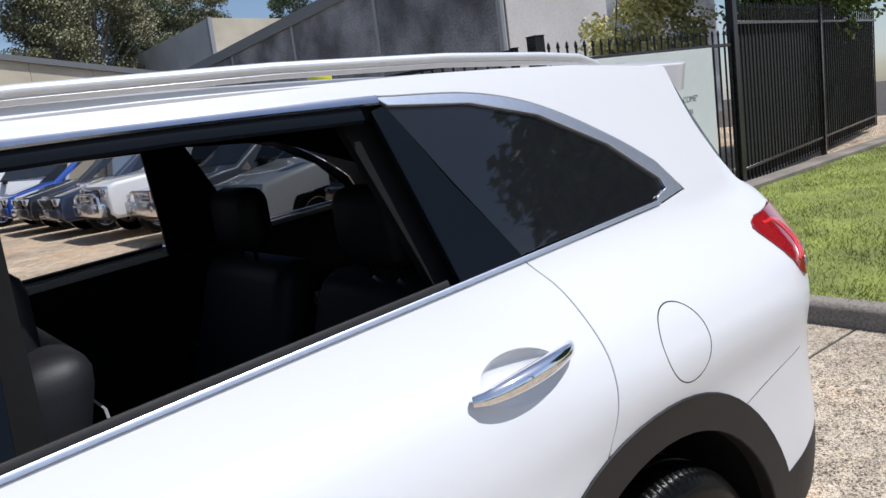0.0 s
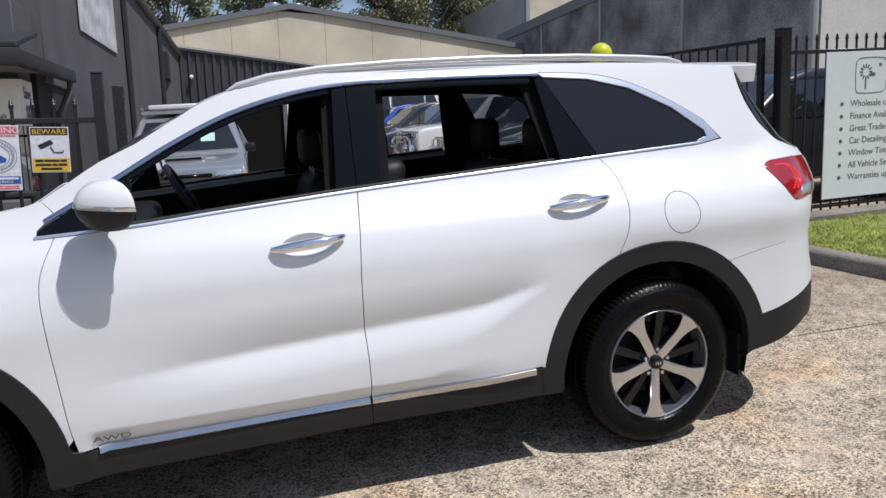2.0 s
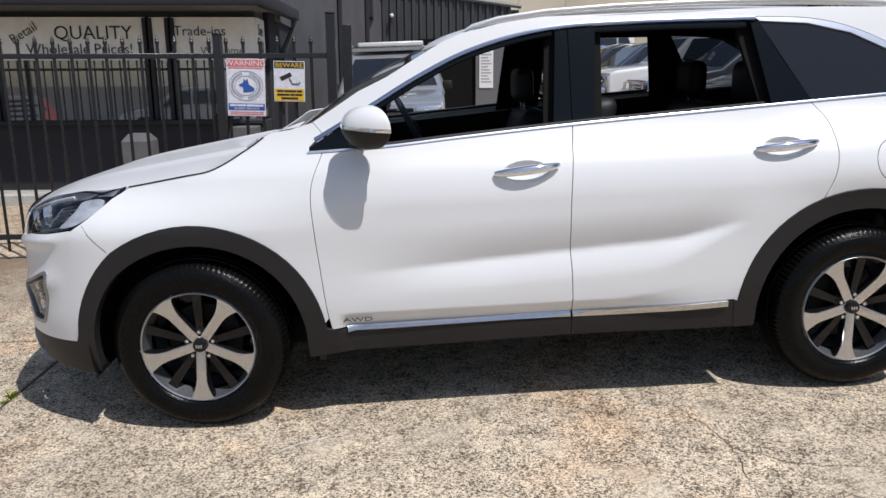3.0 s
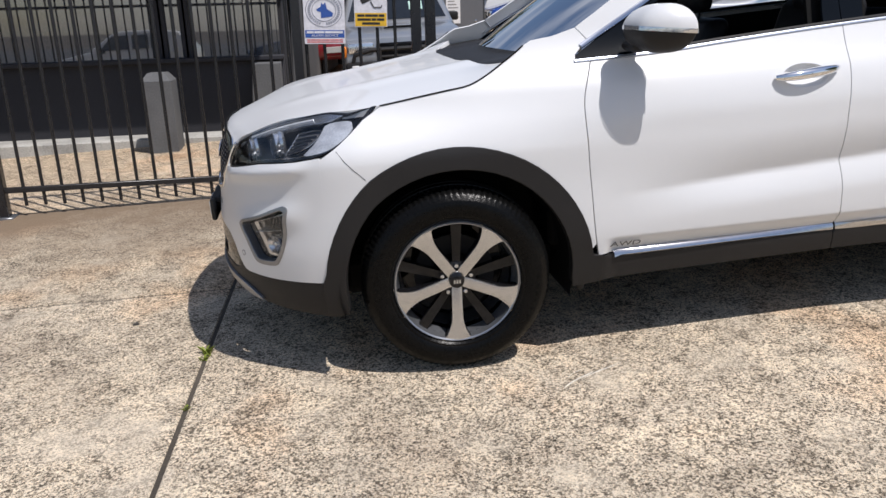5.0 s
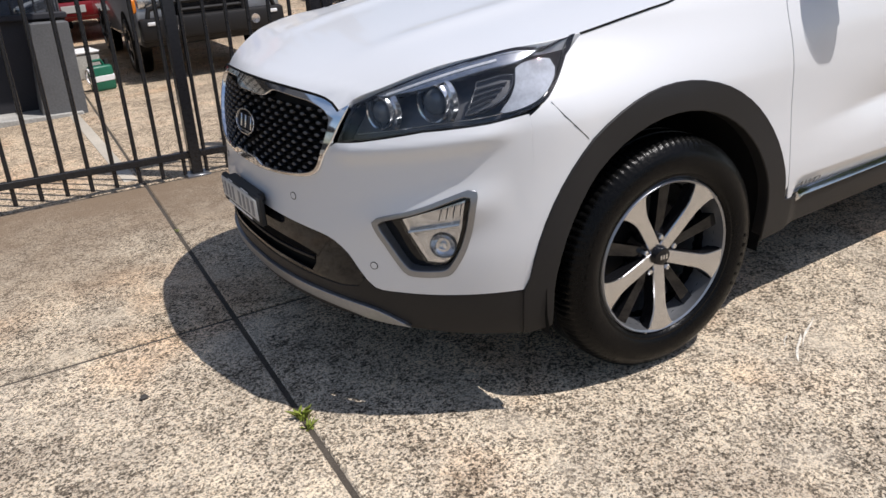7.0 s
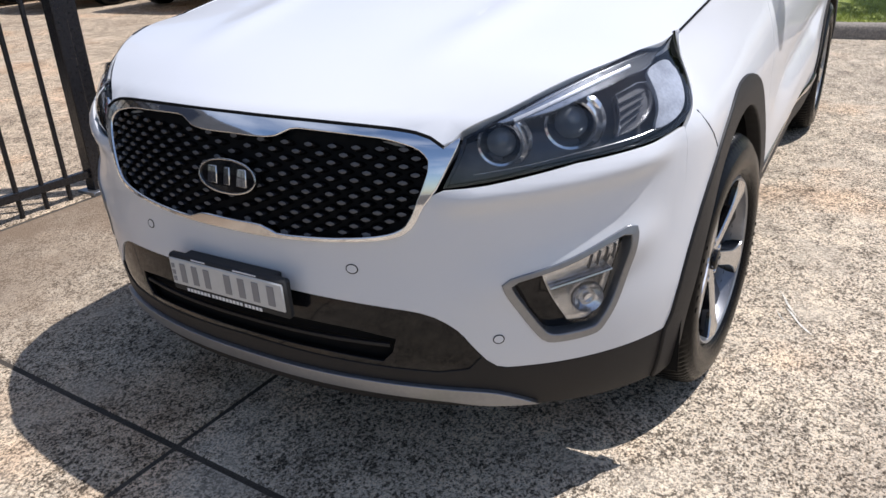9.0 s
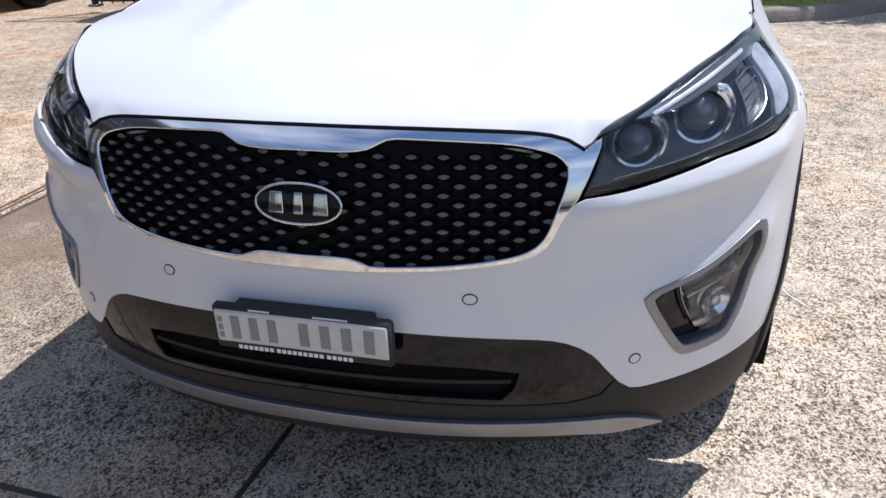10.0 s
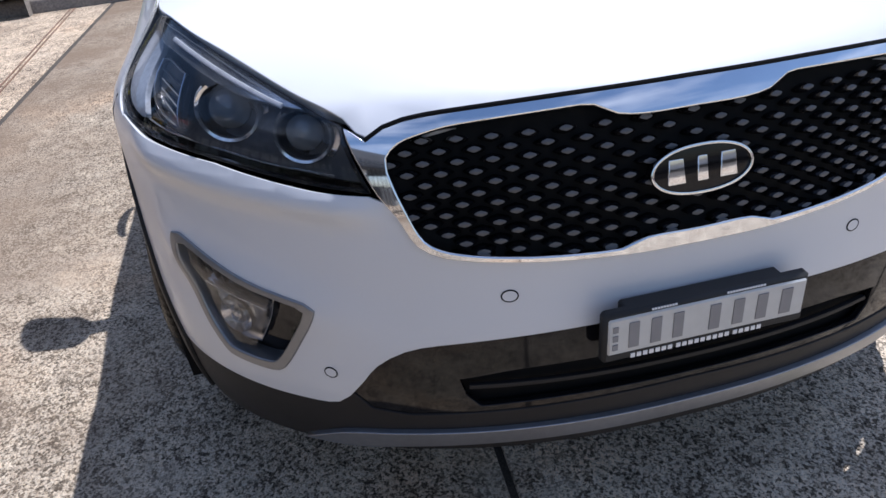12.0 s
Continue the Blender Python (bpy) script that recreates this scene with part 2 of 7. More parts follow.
def tube(points, radius, sides=8, bm=None, closed=False):
    """A round bar along points; radius is a number or one for each point."""
    bm = bm or bmesh.new()
    pts = [Vector(p) for p in points]
    n = len(pts)
    rad = radius if isinstance(radius, (list, tuple)) else [radius] * n
    rings = []
    for i, p in enumerate(pts):
        a, b = pts[(i - 1) % n if closed else max(i - 1, 0)], pts[(i + 1) % n if closed else min(i + 1, n - 1)]
        d = (b - a).normalized()
        side = d.cross(Vector((0, 0, 1)))
        if side.length < 0.05:
            side = d.cross(Vector((0, 1, 0)))
        side.normalize()
        up = side.cross(d)
        rings.append([bm.verts.new(p + rad[i] * (math.cos(2 * math.pi * k / sides) * side + math.sin(2 * math.pi * k / sides) * up)) for k in range(sides)])
    for i in range(n if closed else n - 1):
        r0, r1 = rings[i], rings[(i + 1) % n]
        for k in range(sides):
            bm.faces.new((r0[k], r0[(k + 1) % sides], r1[(k + 1) % sides], r1[k]))
    if not closed:
        bm.faces.new(rings[0][::-1]), bm.faces.new(rings[-1])
    bmesh.ops.recalc_face_normals(bm, faces=bm.faces)
    return bm


def lathe(profile, steps=64, axis='Y', bm=None):
    """Turns (radius, depth) pairs round an axis; depth runs along +axis."""
    bm = bm or bmesh.new()
    rings = []
    for r, d in profile:
        ring = []
        for k in range(steps):
            a = 2 * math.pi * k / steps
            c, s = r * math.cos(a), r * math.sin(a)
            ring.append(bm.verts.new((c, d, s) if axis == 'Y' else (c, s, d)))
        rings.append(ring)
    for a, b in zip(rings, rings[1:]):
        for k in range(steps):
            bm.faces.new((a[k], a[(k + 1) % steps], b[(k + 1) % steps], b[k]))
    return bm


def spline(points, step=0.02, closed=False):
    """A smooth line through 2D points (Catmull-Rom); a point given twice makes a corner."""
    n = len(points)
    out = []
    for i in range(n if closed else n - 1):
        p0, p1, p2, p3 = (points[(i + k) % n] if closed else points[min(max(i + k, 0), n - 1)] for k in (-1, 0, 1, 2))
        d = math.dist(p1, p2)
        if d < 1e-6:
            continue
        steps = max(1, int(d / step))
        k0, k3 = math.dist(p0, p1), math.dist(p2, p3)
        m1 = [0 if k0 < 1e-6 else (p2[c] - p0[c]) / (k0 + d) * d for c in (0, 1)]
        m2 = [0 if k3 < 1e-6 else (p3[c] - p1[c]) / (d + k3) * d for c in (0, 1)]
        if k0 < 1e-6:
            m1 = [(p2[c] - p1[c]) for c in (0, 1)]
        if k3 < 1e-6:
            m2 = [(p2[c] - p1[c]) for c in (0, 1)]
        for j in range(steps):
            t = j / steps
            h = (2 * t ** 3 - 3 * t ** 2 + 1, t ** 3 - 2 * t ** 2 + t, 3 * t ** 2 - 2 * t ** 3, t ** 3 - t ** 2)
            out.append(tuple(h[0] * p1[c] + h[1] * m1[c] + h[2] * p2[c] + h[3] * m2[c] for c in (0, 1)))
    if not closed:
        out.append(tuple(points[-1]))
    return out


def within(line, u, v):
    k = False
    for a, b in zip(line, line[1:] + line[:1]):
        if (a[1] > v) != (b[1] > v) and u < (b[0] - a[0]) * (v - a[1]) / (b[1] - a[1]) + a[0]:
            k = not k
    return k


def mirrored(line):
    return [(-u, v) for u, v in line[::-1]]


def patch(name, outline, surf, material, parent=None, label="", cell=0.035, off=0.0, thick=0.012, flip=False, lip=0.0025, holes=()):
    """A panel cut to an outline (with holes) in the surface's own two coordinates, laid on surf, with turned-in rounded edges."""
    def normal(u, v):
        e = 0.004
        a = Vector(surf(u + e, v)) - Vector(surf(u - e, v))
        b = Vector(surf(u, v + e)) - Vector(surf(u, v - e))
        n = a.cross(b)
        n = n.normalized() if n.length > 1e-12 else Vector((0, 0, 1))
        return -n if flip else n

    flat, links, loops = [], [], []
    for line in (outline, *holes):
        pts = []
        for p, q in zip(line, line[1:] + line[:1]):
            n = max(1, math.ceil(math.dist(p, q) / cell)) if math.dist(p, q) > 1e-5 else 0
            pts += [(p[0] + (q[0] - p[0]) * i / n, p[1] + (q[1] - p[1]) * i / n) for i in range(n)]
        links += [(len(flat) + i, len(flat) + (i + 1) % len(pts)) for i in range(len(pts))]
        flat += pts
        loops.append(pts)
    edge = np.array(flat)
    us, vs = edge[:, 0], edge[:, 1]
    for i in range(math.floor(us.min() / cell), math.ceil(us.max() / cell) + 1):
        for j in range(math.floor(vs.min() / cell), math.ceil(vs.max() / cell) + 1):
            u, v = (i + 0.5 * (j % 2)) * cell, j * cell
            if ((us - u) ** 2 + (vs - v) ** 2).min() > (0.45 * cell) ** 2 and within(loops[0], u, v) and not any(within(h, u, v) for h in loops[1:]):
                flat.append((u, v))
    pts, _, tris, *_ = geometry.delaunay_2d_cdt([Vector(p) for p in flat], links, [], 0, 1e-6)
    faces = []
    for t in tris:
        u, v = sum(pts[k].x for k in t) / 3, sum(pts[k].y for k in t) / 3
        if within(loops[0], u, v) and not any(within(h, u, v) for h in loops[1:]):
            faces.append(list(t)[::-1] if flip else list(t))
    norms = [normal(p.x, p.y) for p in pts]
    verts = [Vector(surf(p.x, p.y)) + off * n for p, n in zip(pts, norms)]
    edges = {(a, b) for f in faces for a, b in zip(f, f[1:] + f[:1])}
    rim = [e for e in edges if (e[1], e[0]) not in edges]
    if thick:
        nxt, prev = {a: b for a, b in rim}, {b: a for a, b in rim}
        low = {}
        for k in {k for e in rim for k in e}:
            t = Vector((0, 0, 0))
            if k in nxt:
                t += (verts[nxt[k]] - verts[k]).normalized()
            if k in prev:
                t += (verts[k] - verts[prev[k]]).normalized()
            out = t.cross(norms[k])
            out = out.normalized() if out.length > 1e-9 else Vector((0, 0, 0))
            low[k] = (len(verts), len(verts) + 1, len(verts) + 2)
            verts += [verts[k] + out * lip * 0.35 - norms[k] * lip * 0.3, verts[k] + out * lip * 0.6 - norms[k] * lip, verts[k] + out * lip * 0.6 - norms[k] * thick]
            norms += [(norms[k] + out * 0.9).normalized(), out, out]
        for a, b in rim:
            faces += [[b, a, low[a][0], low[b][0]], [low[b][0], low[a][0], low[a][1], low[b][1]], [low[b][1], low[a][1], low[a][2], low[b][2]]]
    ob = finish(name, [tuple(v) for v in verts], faces, material, parent, label, angle=180)
    ob.data.normals_split_custom_set_from_vertices([tuple(n) for n in norms])
    return ob


def ribbon(name, line, surf, width, height, material, parent=None, label="", flip=False, off=0.0, closed=False, sides=8):
    """A rounded moulding of that width and height along a line on a surface."""
    pts, nor = [], []
    for u, v in line:
        e = 0.004
        n = (Vector(surf(u + e, v)) - Vector(surf(u - e, v))).cross(Vector(surf(u, v + e)) - Vector(surf(u, v - e)))
        n.normalize()
        n = -n if flip else n
        pts.append(Vector(surf(u, v)) + n * off), nor.append(n)
    verts, faces = [], []
    n = len(pts)
    for i in range(n):
        a, b = (pts[(i - 1) % n], pts[(i + 1) % n]) if closed else (pts[max(i - 1, 0)], pts[min(i + 1, n - 1)])
        d = (b - a).normalized()
        side = d.cross(nor[i]).normalized()
        for k in range(sides):
            t = 2 * math.pi * k / sides
            c, s = math.cos(t), math.sin(t)
            verts.append(pts[i] + side * (width / 2) * math.copysign(abs(c) ** 0.7, c) + nor[i] * height * math.copysign(abs(s) ** 0.7, s))
    for i in range(n if closed else n - 1):
        for k in range(sides):
            a, b = i * sides, ((i + 1) % n) * sides
            faces.append([a + k, b + k, b + (k + 1) % sides, a + (k + 1) % sides])
    if not closed:
        faces += [list(range(sides)), list(range((n - 1) * sides, n * sides))[::-1]]
    return finish(name, [tuple(v) for v in verts], faces, material, parent, label)


def table(tab, v):
    """A smooth curve through (v, value) pairs."""
    if v <= tab[0][0]:
        return tab[0][1]
    if v >= tab[-1][0]:
        return tab[-1][1]
    for i in range(len(tab) - 1):
        a, b = tab[i], tab[i + 1]
        if v <= b[0]:
            h = b[0] - a[0]
            t, d = (v - a[0]) / h, (b[1] - a[1]) / h
            d0 = (a[1] - tab[i - 1][1]) / (a[0] - tab[i - 1][0]) if i else d
            d1 = (tab[i + 2][1] - b[1]) / (tab[i + 2][0] - b[0]) if i + 2 < len(tab) else d
            m0, m1, t2, t3 = (d + d0) / 2, (d + d1) / 2, t * t, t ** 3
            return a[1] * (2 * t3 - 3 * t2 + 1) + h * m0 * (t3 - 2 * t2 + t) + b[1] * (3 * t2 - 2 * t3) + h * m1 * (t3 - t2)


def step(v, a, b):
    t = min(max((v - a) / (b - a), 0), 1)
    return t * t * (3 - 2 * t)


def gz(x, y):
    """The ground's height: it rises gently to the tail of the car and into the yard."""
    return 0.034 * min(max(x, -14), 30) + 0.024 * min(max(y, -14), 60)


def text(body, size, material, parent, matrix, name="lettering", align='LEFT'):
    cu = bpy.data.curves.new(name, 'FONT')
    cu.body, cu.size, cu.extrude, cu.align_x, cu.resolution_u = body, size, 0.0008, align, 3
    tmp = bpy.data.objects.new(name, cu)
    me = bpy.data.meshes.new_from_object(tmp)
    bpy.data.objects.remove(tmp)
    # one mesh for each word: letters closer than a word space stay together
    bm = bmesh.new()
    bm.from_mesh(me)
    bpy.data.meshes.remove(me)
    left, spans = set(bm.verts), []
    while left:
        stack, island = [left.pop()], []
        while stack:
            v = stack.pop()
            island.append(v)
            near = {e.other_vert(v) for e in v.link_edges} & left
            left -= near
            stack += near
        xs = [v.co.x for v in island]
        spans.append((min(xs), max(xs), island))
    words, reach = [], None
    for a, b, island in sorted(spans, key=lambda s: s[0]):
        if reach is None or a > reach + 0.16 * size:
            words.append([])
        words[-1] += island
        reach = max(b, reach if reach is not None else b)
    for k, word in enumerate(words):
        index = {v: i for i, v in enumerate(word)}
        faces = [[index[v] for v in f.verts] for f in bm.faces if f.verts[0] in index]
        ob = finish(name, [tuple(v.co) for v in word], faces, material, parent, smooth=False, matrix=matrix)
    bm.free()


def thing(name, label, category, matrix=None, group="", kind=""):
    ob = new(name)
    if matrix is not None:
        ob.matrix_basis = matrix
    return tagged(ob, label, category, group, kind)


# ---------------------------------------------------------------- the white car
# Its own axes: front axle at x = 0, tail towards +x, left side at -y, ground at z = 0.
NOSE = ((.16, -.83), (.24, -.89), (.35, -.925), (.5, -.925), (.61, -.912), (.79, -.89), (.9, -.845), (1.0, -.76), (1.1, -.6))
TAIL = ((.2, 3.72), (.4, 3.85), (.6, 3.868), (.75, 3.835), (.95, 3.825), (1.08, 3.862), (1.18, 3.862), (1.22, 3.83), (1.26, 3.76), (1.3, 3.72), (1.45, 3.575), (1.5, 3.53), (1.6, 3.45))
SIDE = ((.16, .86), (.3, .90), (.42, .915), (.5, .921), (.58, .920), (.70, .916), (.85, .914), (.95, .905), (1.04, .872),
        (1.12, .815), (1.2, .768), (1.3, .726), (1.45, .664), (1.6, .60), (1.7, .55))
X0, X1, LF = -0.30, 3.36, 1.15


def half_width(x, z):
    w = table(SIDE, z)
    w += 0.030 * step(x, 2.3, 2.8) * step(z, 0.8, 1.0) * (1 - step(z, 1.08, 1.25))      # rear haunch
    w += 0.018 * step(x, 3.25, 3.50) * step(z, 0.98, 1.08) * (1 - step(z, 1.18, 1.26))       # proud tail lamps
    w -= 0.060 * (1 - step(x, -0.2, 0.9)) * step(z, 0.82, 1.02) + 0.045 * (1 - step(x, -0.45, 0.15)) * step(z, 0.86, 1.02)                          # narrower bonnet shoulder
    flare = step(x, 0.50, 1.25) * (1 - step(x, 2.00, 2.32))
    top = 0.642 + 0.055 * (x - 0.80) + 0.06 * step(x, 1.95, 2.35)                        # crease over the door flare
    low = 0.528 + 0.045 * (x - 0.80) + 0.16 * step(x, 1.85, 2.35)                        # its lower edge climbs to the rear arch
    for d in (-0.009, -0.003, 0.003, 0.009):                                             # pressed with a small radius
        h = z + d
        dip = max(0, 1 - (h - top) / 0.17) ** 2 if h > top else max(0, (h - low) / (top - low)) ** 1.8
        w -= 0.0080 * flare * dip
    w += 0.004 * flare * step(z, 0.41, 0.47) * (1 - step(z, low, top))
    edge = 0.474 + 0.06 * max(0, (x - 1.70) / 0.40) ** 2                                  # the panel turns under above the sill
    tuck = min(0.50 * max(0, edge - z), 0.034) - 0.016 * (1 - step(z, 0.385, 0.412))
    w -= max(0, tuck) * step(x, 0.555, 0.63) * (1 - step(x, 1.62, 2.08))
    return w


def flank(sign):
    """The body's side from sill to roof, running round the nose and the tail: coordinates (s, z)."""
    def f(s, z):
        w = half_width(s, z)
        if s < X0:
            th = min((X0 - s) / LF, 1) * math.pi / 2
            return (X0 - (X0 - table(NOSE, z)) * math.sin(th), sign * w * max(math.cos(th), 0) ** (2 / 2.3), z)
        if s > X1:
            th = min((s - X1) / LF, 1) * math.pi / 2
            return (X1 + (table(TAIL, z) - X1) * math.sin(th), sign * w * max(math.cos(th), 0) ** (2 / 3.4), z)
        return (s, sign * w, z)
    return f


LEFT, RIGHT = flank(-1), flank(1)


def face(q, z):
    """The nose, from the car's right (q > 0) to its left (q < 0)."""
    return (LEFT if q < 0 else RIGHT)(X0 - LF + abs(q), z)


def rear_face(q, z):
    return (LEFT if q < 0 else RIGHT)(X1 + LF - abs(q), z)


HOOD = ((-.92, .845), (-.87, .885), (-.84, .912), (-.78, .938), (-.6, .990), (-.3, 1.045), (0, 1.093), (.3, 1.137), (.6, 1.172))


def hood_surf(x, y):
    a = abs(y)
    back = 0.42 * a ** 2 * (1 - step(x, -0.85, -0.55))
    ridge = 0.010 * math.exp(-((a - 0.40 - 0.1 * x) / 0.07) ** 2) * step(x, -0.75, -0.3)
    return (x, y, table(HOOD, x - back) - (0.025 + 0.018 * step(x, -0.45, -0.2)) * (a / 0.82) ** 2.6 + ridge + 0.040 * step(x, 0.05, 0.34) * step(a, 0.48, 0.80))


ROOFLINE = ((.95, 1.49), (1.05, 1.555), (1.2, 1.605), (1.5, 1.652), (1.9, 1.672), (2.4, 1.668), (2.9, 1.646), (3.2, 1.632), (3.57, 1.622))


def roof_surf(x, y):
    return (x, y, table(ROOFLINE, x) - 0.045 * (abs(y) / 0.6) ** 2.4)


def screen_surf(y, u):
    """The windscreen, u from the scuttle (0) to the roof (1)."""
    return (0.33 + 0.80 * u + 0.30 * (abs(y) / 0.75) ** 2 * (1 - 0.35 * u), y, 1.145 + 0.435 * u + 0.035 * math.sin(u * math.pi) - 0.03 * (abs(y) / 0.7) ** 2)


def arc(cx, cz, r, a0, a1, n=28, sx=1.0):
    return [(cx + sx * r * math.cos(radians(a0 + (a1 - a0) * i / n)), cz + r * math.sin(radians(a0 + (a1 - a0) * i / n))) for i in range(n + 1)]


AXLES = (0.0, 2.78)
WHEEL_Z = 0.361
BELT = spline([(.465, 1.123), (.80, 1.136), (1.10, 1.158), (1.574, 1.189), (2.05, 1.214), (2.58, 1.240), (3.09, 1.266)])
SEAM_F = spline([(.548, 1.126), (.497, .99), (.500, .82), (.513, .66), (.530, .48), (.545, .405)])
SEAM_B = spline([(1.574, 1.189), (1.540, .90), (1.542, .60), (1.546, .40)])
SEAM_R = spline([(2.594, 1.238), (2.645, 1.165), (2.652, 1.06), (2.628, .94), (2.592, .853)])
CANT = spline([(.50, 1.160), (.744, 1.290), (.935, 1.395), (1.137, 1.487), (1.347, 1.548), (1.564, 1.581), (1.80, 1.590), (2.10, 1.591), (2.40, 1.588)])
DCURVE = spline([(2.40, 1.588), (2.646, 1.572), (2.823, 1.528), (3.017, 1.434), (3.165, 1.335), (3.20, 1.288), (3.09, 1.266)])
HOODEDGE = spline([(-1.45, .905), (-1.25, .900), (-1.078, .864), (-1.034, .893), (-.935, .930), (-.823, .961), (-.66, .992), (-.50, 1.010), (-.37, 1.006), (-.22, 1.022)])
G = 0.0028                                     # half a shut line


def rear_arch(r, a0, a1):
    return arc(AXLES[1], WHEEL_Z + 0.005, r, a0, a1, sx=1.02)


def front_arch(r, a0, a1):
    return arc(AXLES[0], WHEEL_Z + 0.005, r, a0, a1, sx=1.04)



WING = [(-.533, .404)] + front_arch(.502, 172, 8) + [(u - G, v) for u, v in SEAM_F[::-1] if v > .43] + \
       [(.545, 1.128), (.490, 1.124), (.492, 1.145), (.546, 1.193), (.508, 1.236), (.42, 1.212), (.34, 1.202), (.309, 1.186), (.27, 1.160), (.22, 1.130), (.16, 1.096), (.09, 1.067), (0, 1.055), (-.22, 1.020), (-.30, .975), (-.44, .895), (-.515, .858), (-.505, .75), (-.53, .60)]
LAMP = spline([(-1.072, .794), (-1.072, .794), (-1.034, .889), (-1.034, .889), (-1.00, .902), (-.935, .926), (-.823, .957), (-.66, .988), (-.50, 1.006), (-.37, 1.002),
               (-.245, 1.020), (-.245, 1.020), (-.30, .972), (-.44, .898), (-.53, .870), (-.63, .853), (-.82, .836), (-.99, .806), (-1.072, .794)], .015)
LAMP_IN = [(-.66 + (u + .66) * (.988 if u < -.66 else .945), .905 + (v - .905) * (.979 if u < -.66 else .945)) for u, v in LAMP[:-1]]
FOG = spline([(-.960, .594), (-.945, .606), (-.83, .640), (-.690, .689), (-.668, .686), (-.668, .66), (-.700, .540), (-.742, .466), (-.765, .456), (-.85, .452), (-.875, .462), (-.925, .53)], .012, True)
FOG_IN = [(-.813 + (u + .813) * .90, .576 + (v - .576) * .885) for u, v in FOG]
GRILLE = spline([(0, .663), (.07, .664), (.20, .676), (.29, .6925), (.3225, .714), (.344, .760), (.366, .795), (.3830, .835), (.4080, .884), (.4080, .884), (.378, .866), (.378, .866), (.355, .882), (.33, .890), (.28, .8965), (.15, .903), (0, .905)], .015)
GRILLE_IN = spline([(0, .6845), (.050, .6845), (.077, .6715), (.10, .6715), (.20, .6805), (.283, .6970), (.315, .7180), (.3365, .772), (.3510, .826), (.3515, .846), (.335, .865), (.30, .8775), (.26, .8850),
                    (.13, .8925), (.10, .891), (.075, .876), (.045, .871), (0, .871)], .012)
LOWLINE = spline([(0, .548), (.11, .545), (.31, .532), (.36, .520), (.405, .490), (.445, .440), (.485, .402), (.55, .398), (.80, .402), (.915, .404)])


def ellipse(cx, cz, rx, rz, n=40):
    return [(cx + rx * math.cos(2 * math.pi * i / n), cz + rz * math.sin(2 * math.pi * i / n)) for i in range(n)]


def on(surf, u, v, off=0.0, flip=False):
    """A frame on a surface: its place, and axes along u, along v and outwards."""
    e = 0.004
    a = Vector(surf(u + e, v)) - Vector(surf(u - e, v))
    b = Vector(surf(u, v + e)) - Vector(surf(u, v - e))
    n = a.cross(b).normalized()
    n = -n if flip else n
    a.normalize()
    b = n.cross(a)
    m = Matrix((a, b, n)).transposed().to_4x4()
    m.translation = Vector(surf(u, v)) + off * n
    return m


def handle(door, surf, x, z, fl):
    cup = ellipse(x, z - .006, .0955, .0435)
    deep = lambda u, v: tuple(Vector(surf(u, v)) + Vector((0, (1 if surf is LEFT else -1) * .036 * max(0, 1 - ((u - x) / .095) ** 2 - ((v - z + .006) / .043) ** 2) ** .8, 0)))
    patch("handle_cup", cup, deep, PAINT, door, cell=.010, thick=0, flip=fl)
    sgn = 1 if fl else -1
    pts, rad = [], []
    for i in range(15):
        t = i / 14
        u = x - .128 + .256 * t
        y = surf(u, z + .004 + .022 * (t - .5))[1] + sgn * (.012 + .030 * math.sin(math.pi * t) ** 0.5)
        pts.append((u, y, z + .004 + .022 * (t - .5)))
        rad.append(.006 + .0135 * math.sin(math.pi * min(max(t, .02), .98)) ** 0.4)
    bm = tube(pts, rad, 12)
    for v in bm.verts:
        k = surf(v.co.x, v.co.z)[1]
        v.co.y = k + (v.co.y - k) * .9
    part("door_handle", bm, CHROME, door, "chrome pull handle")


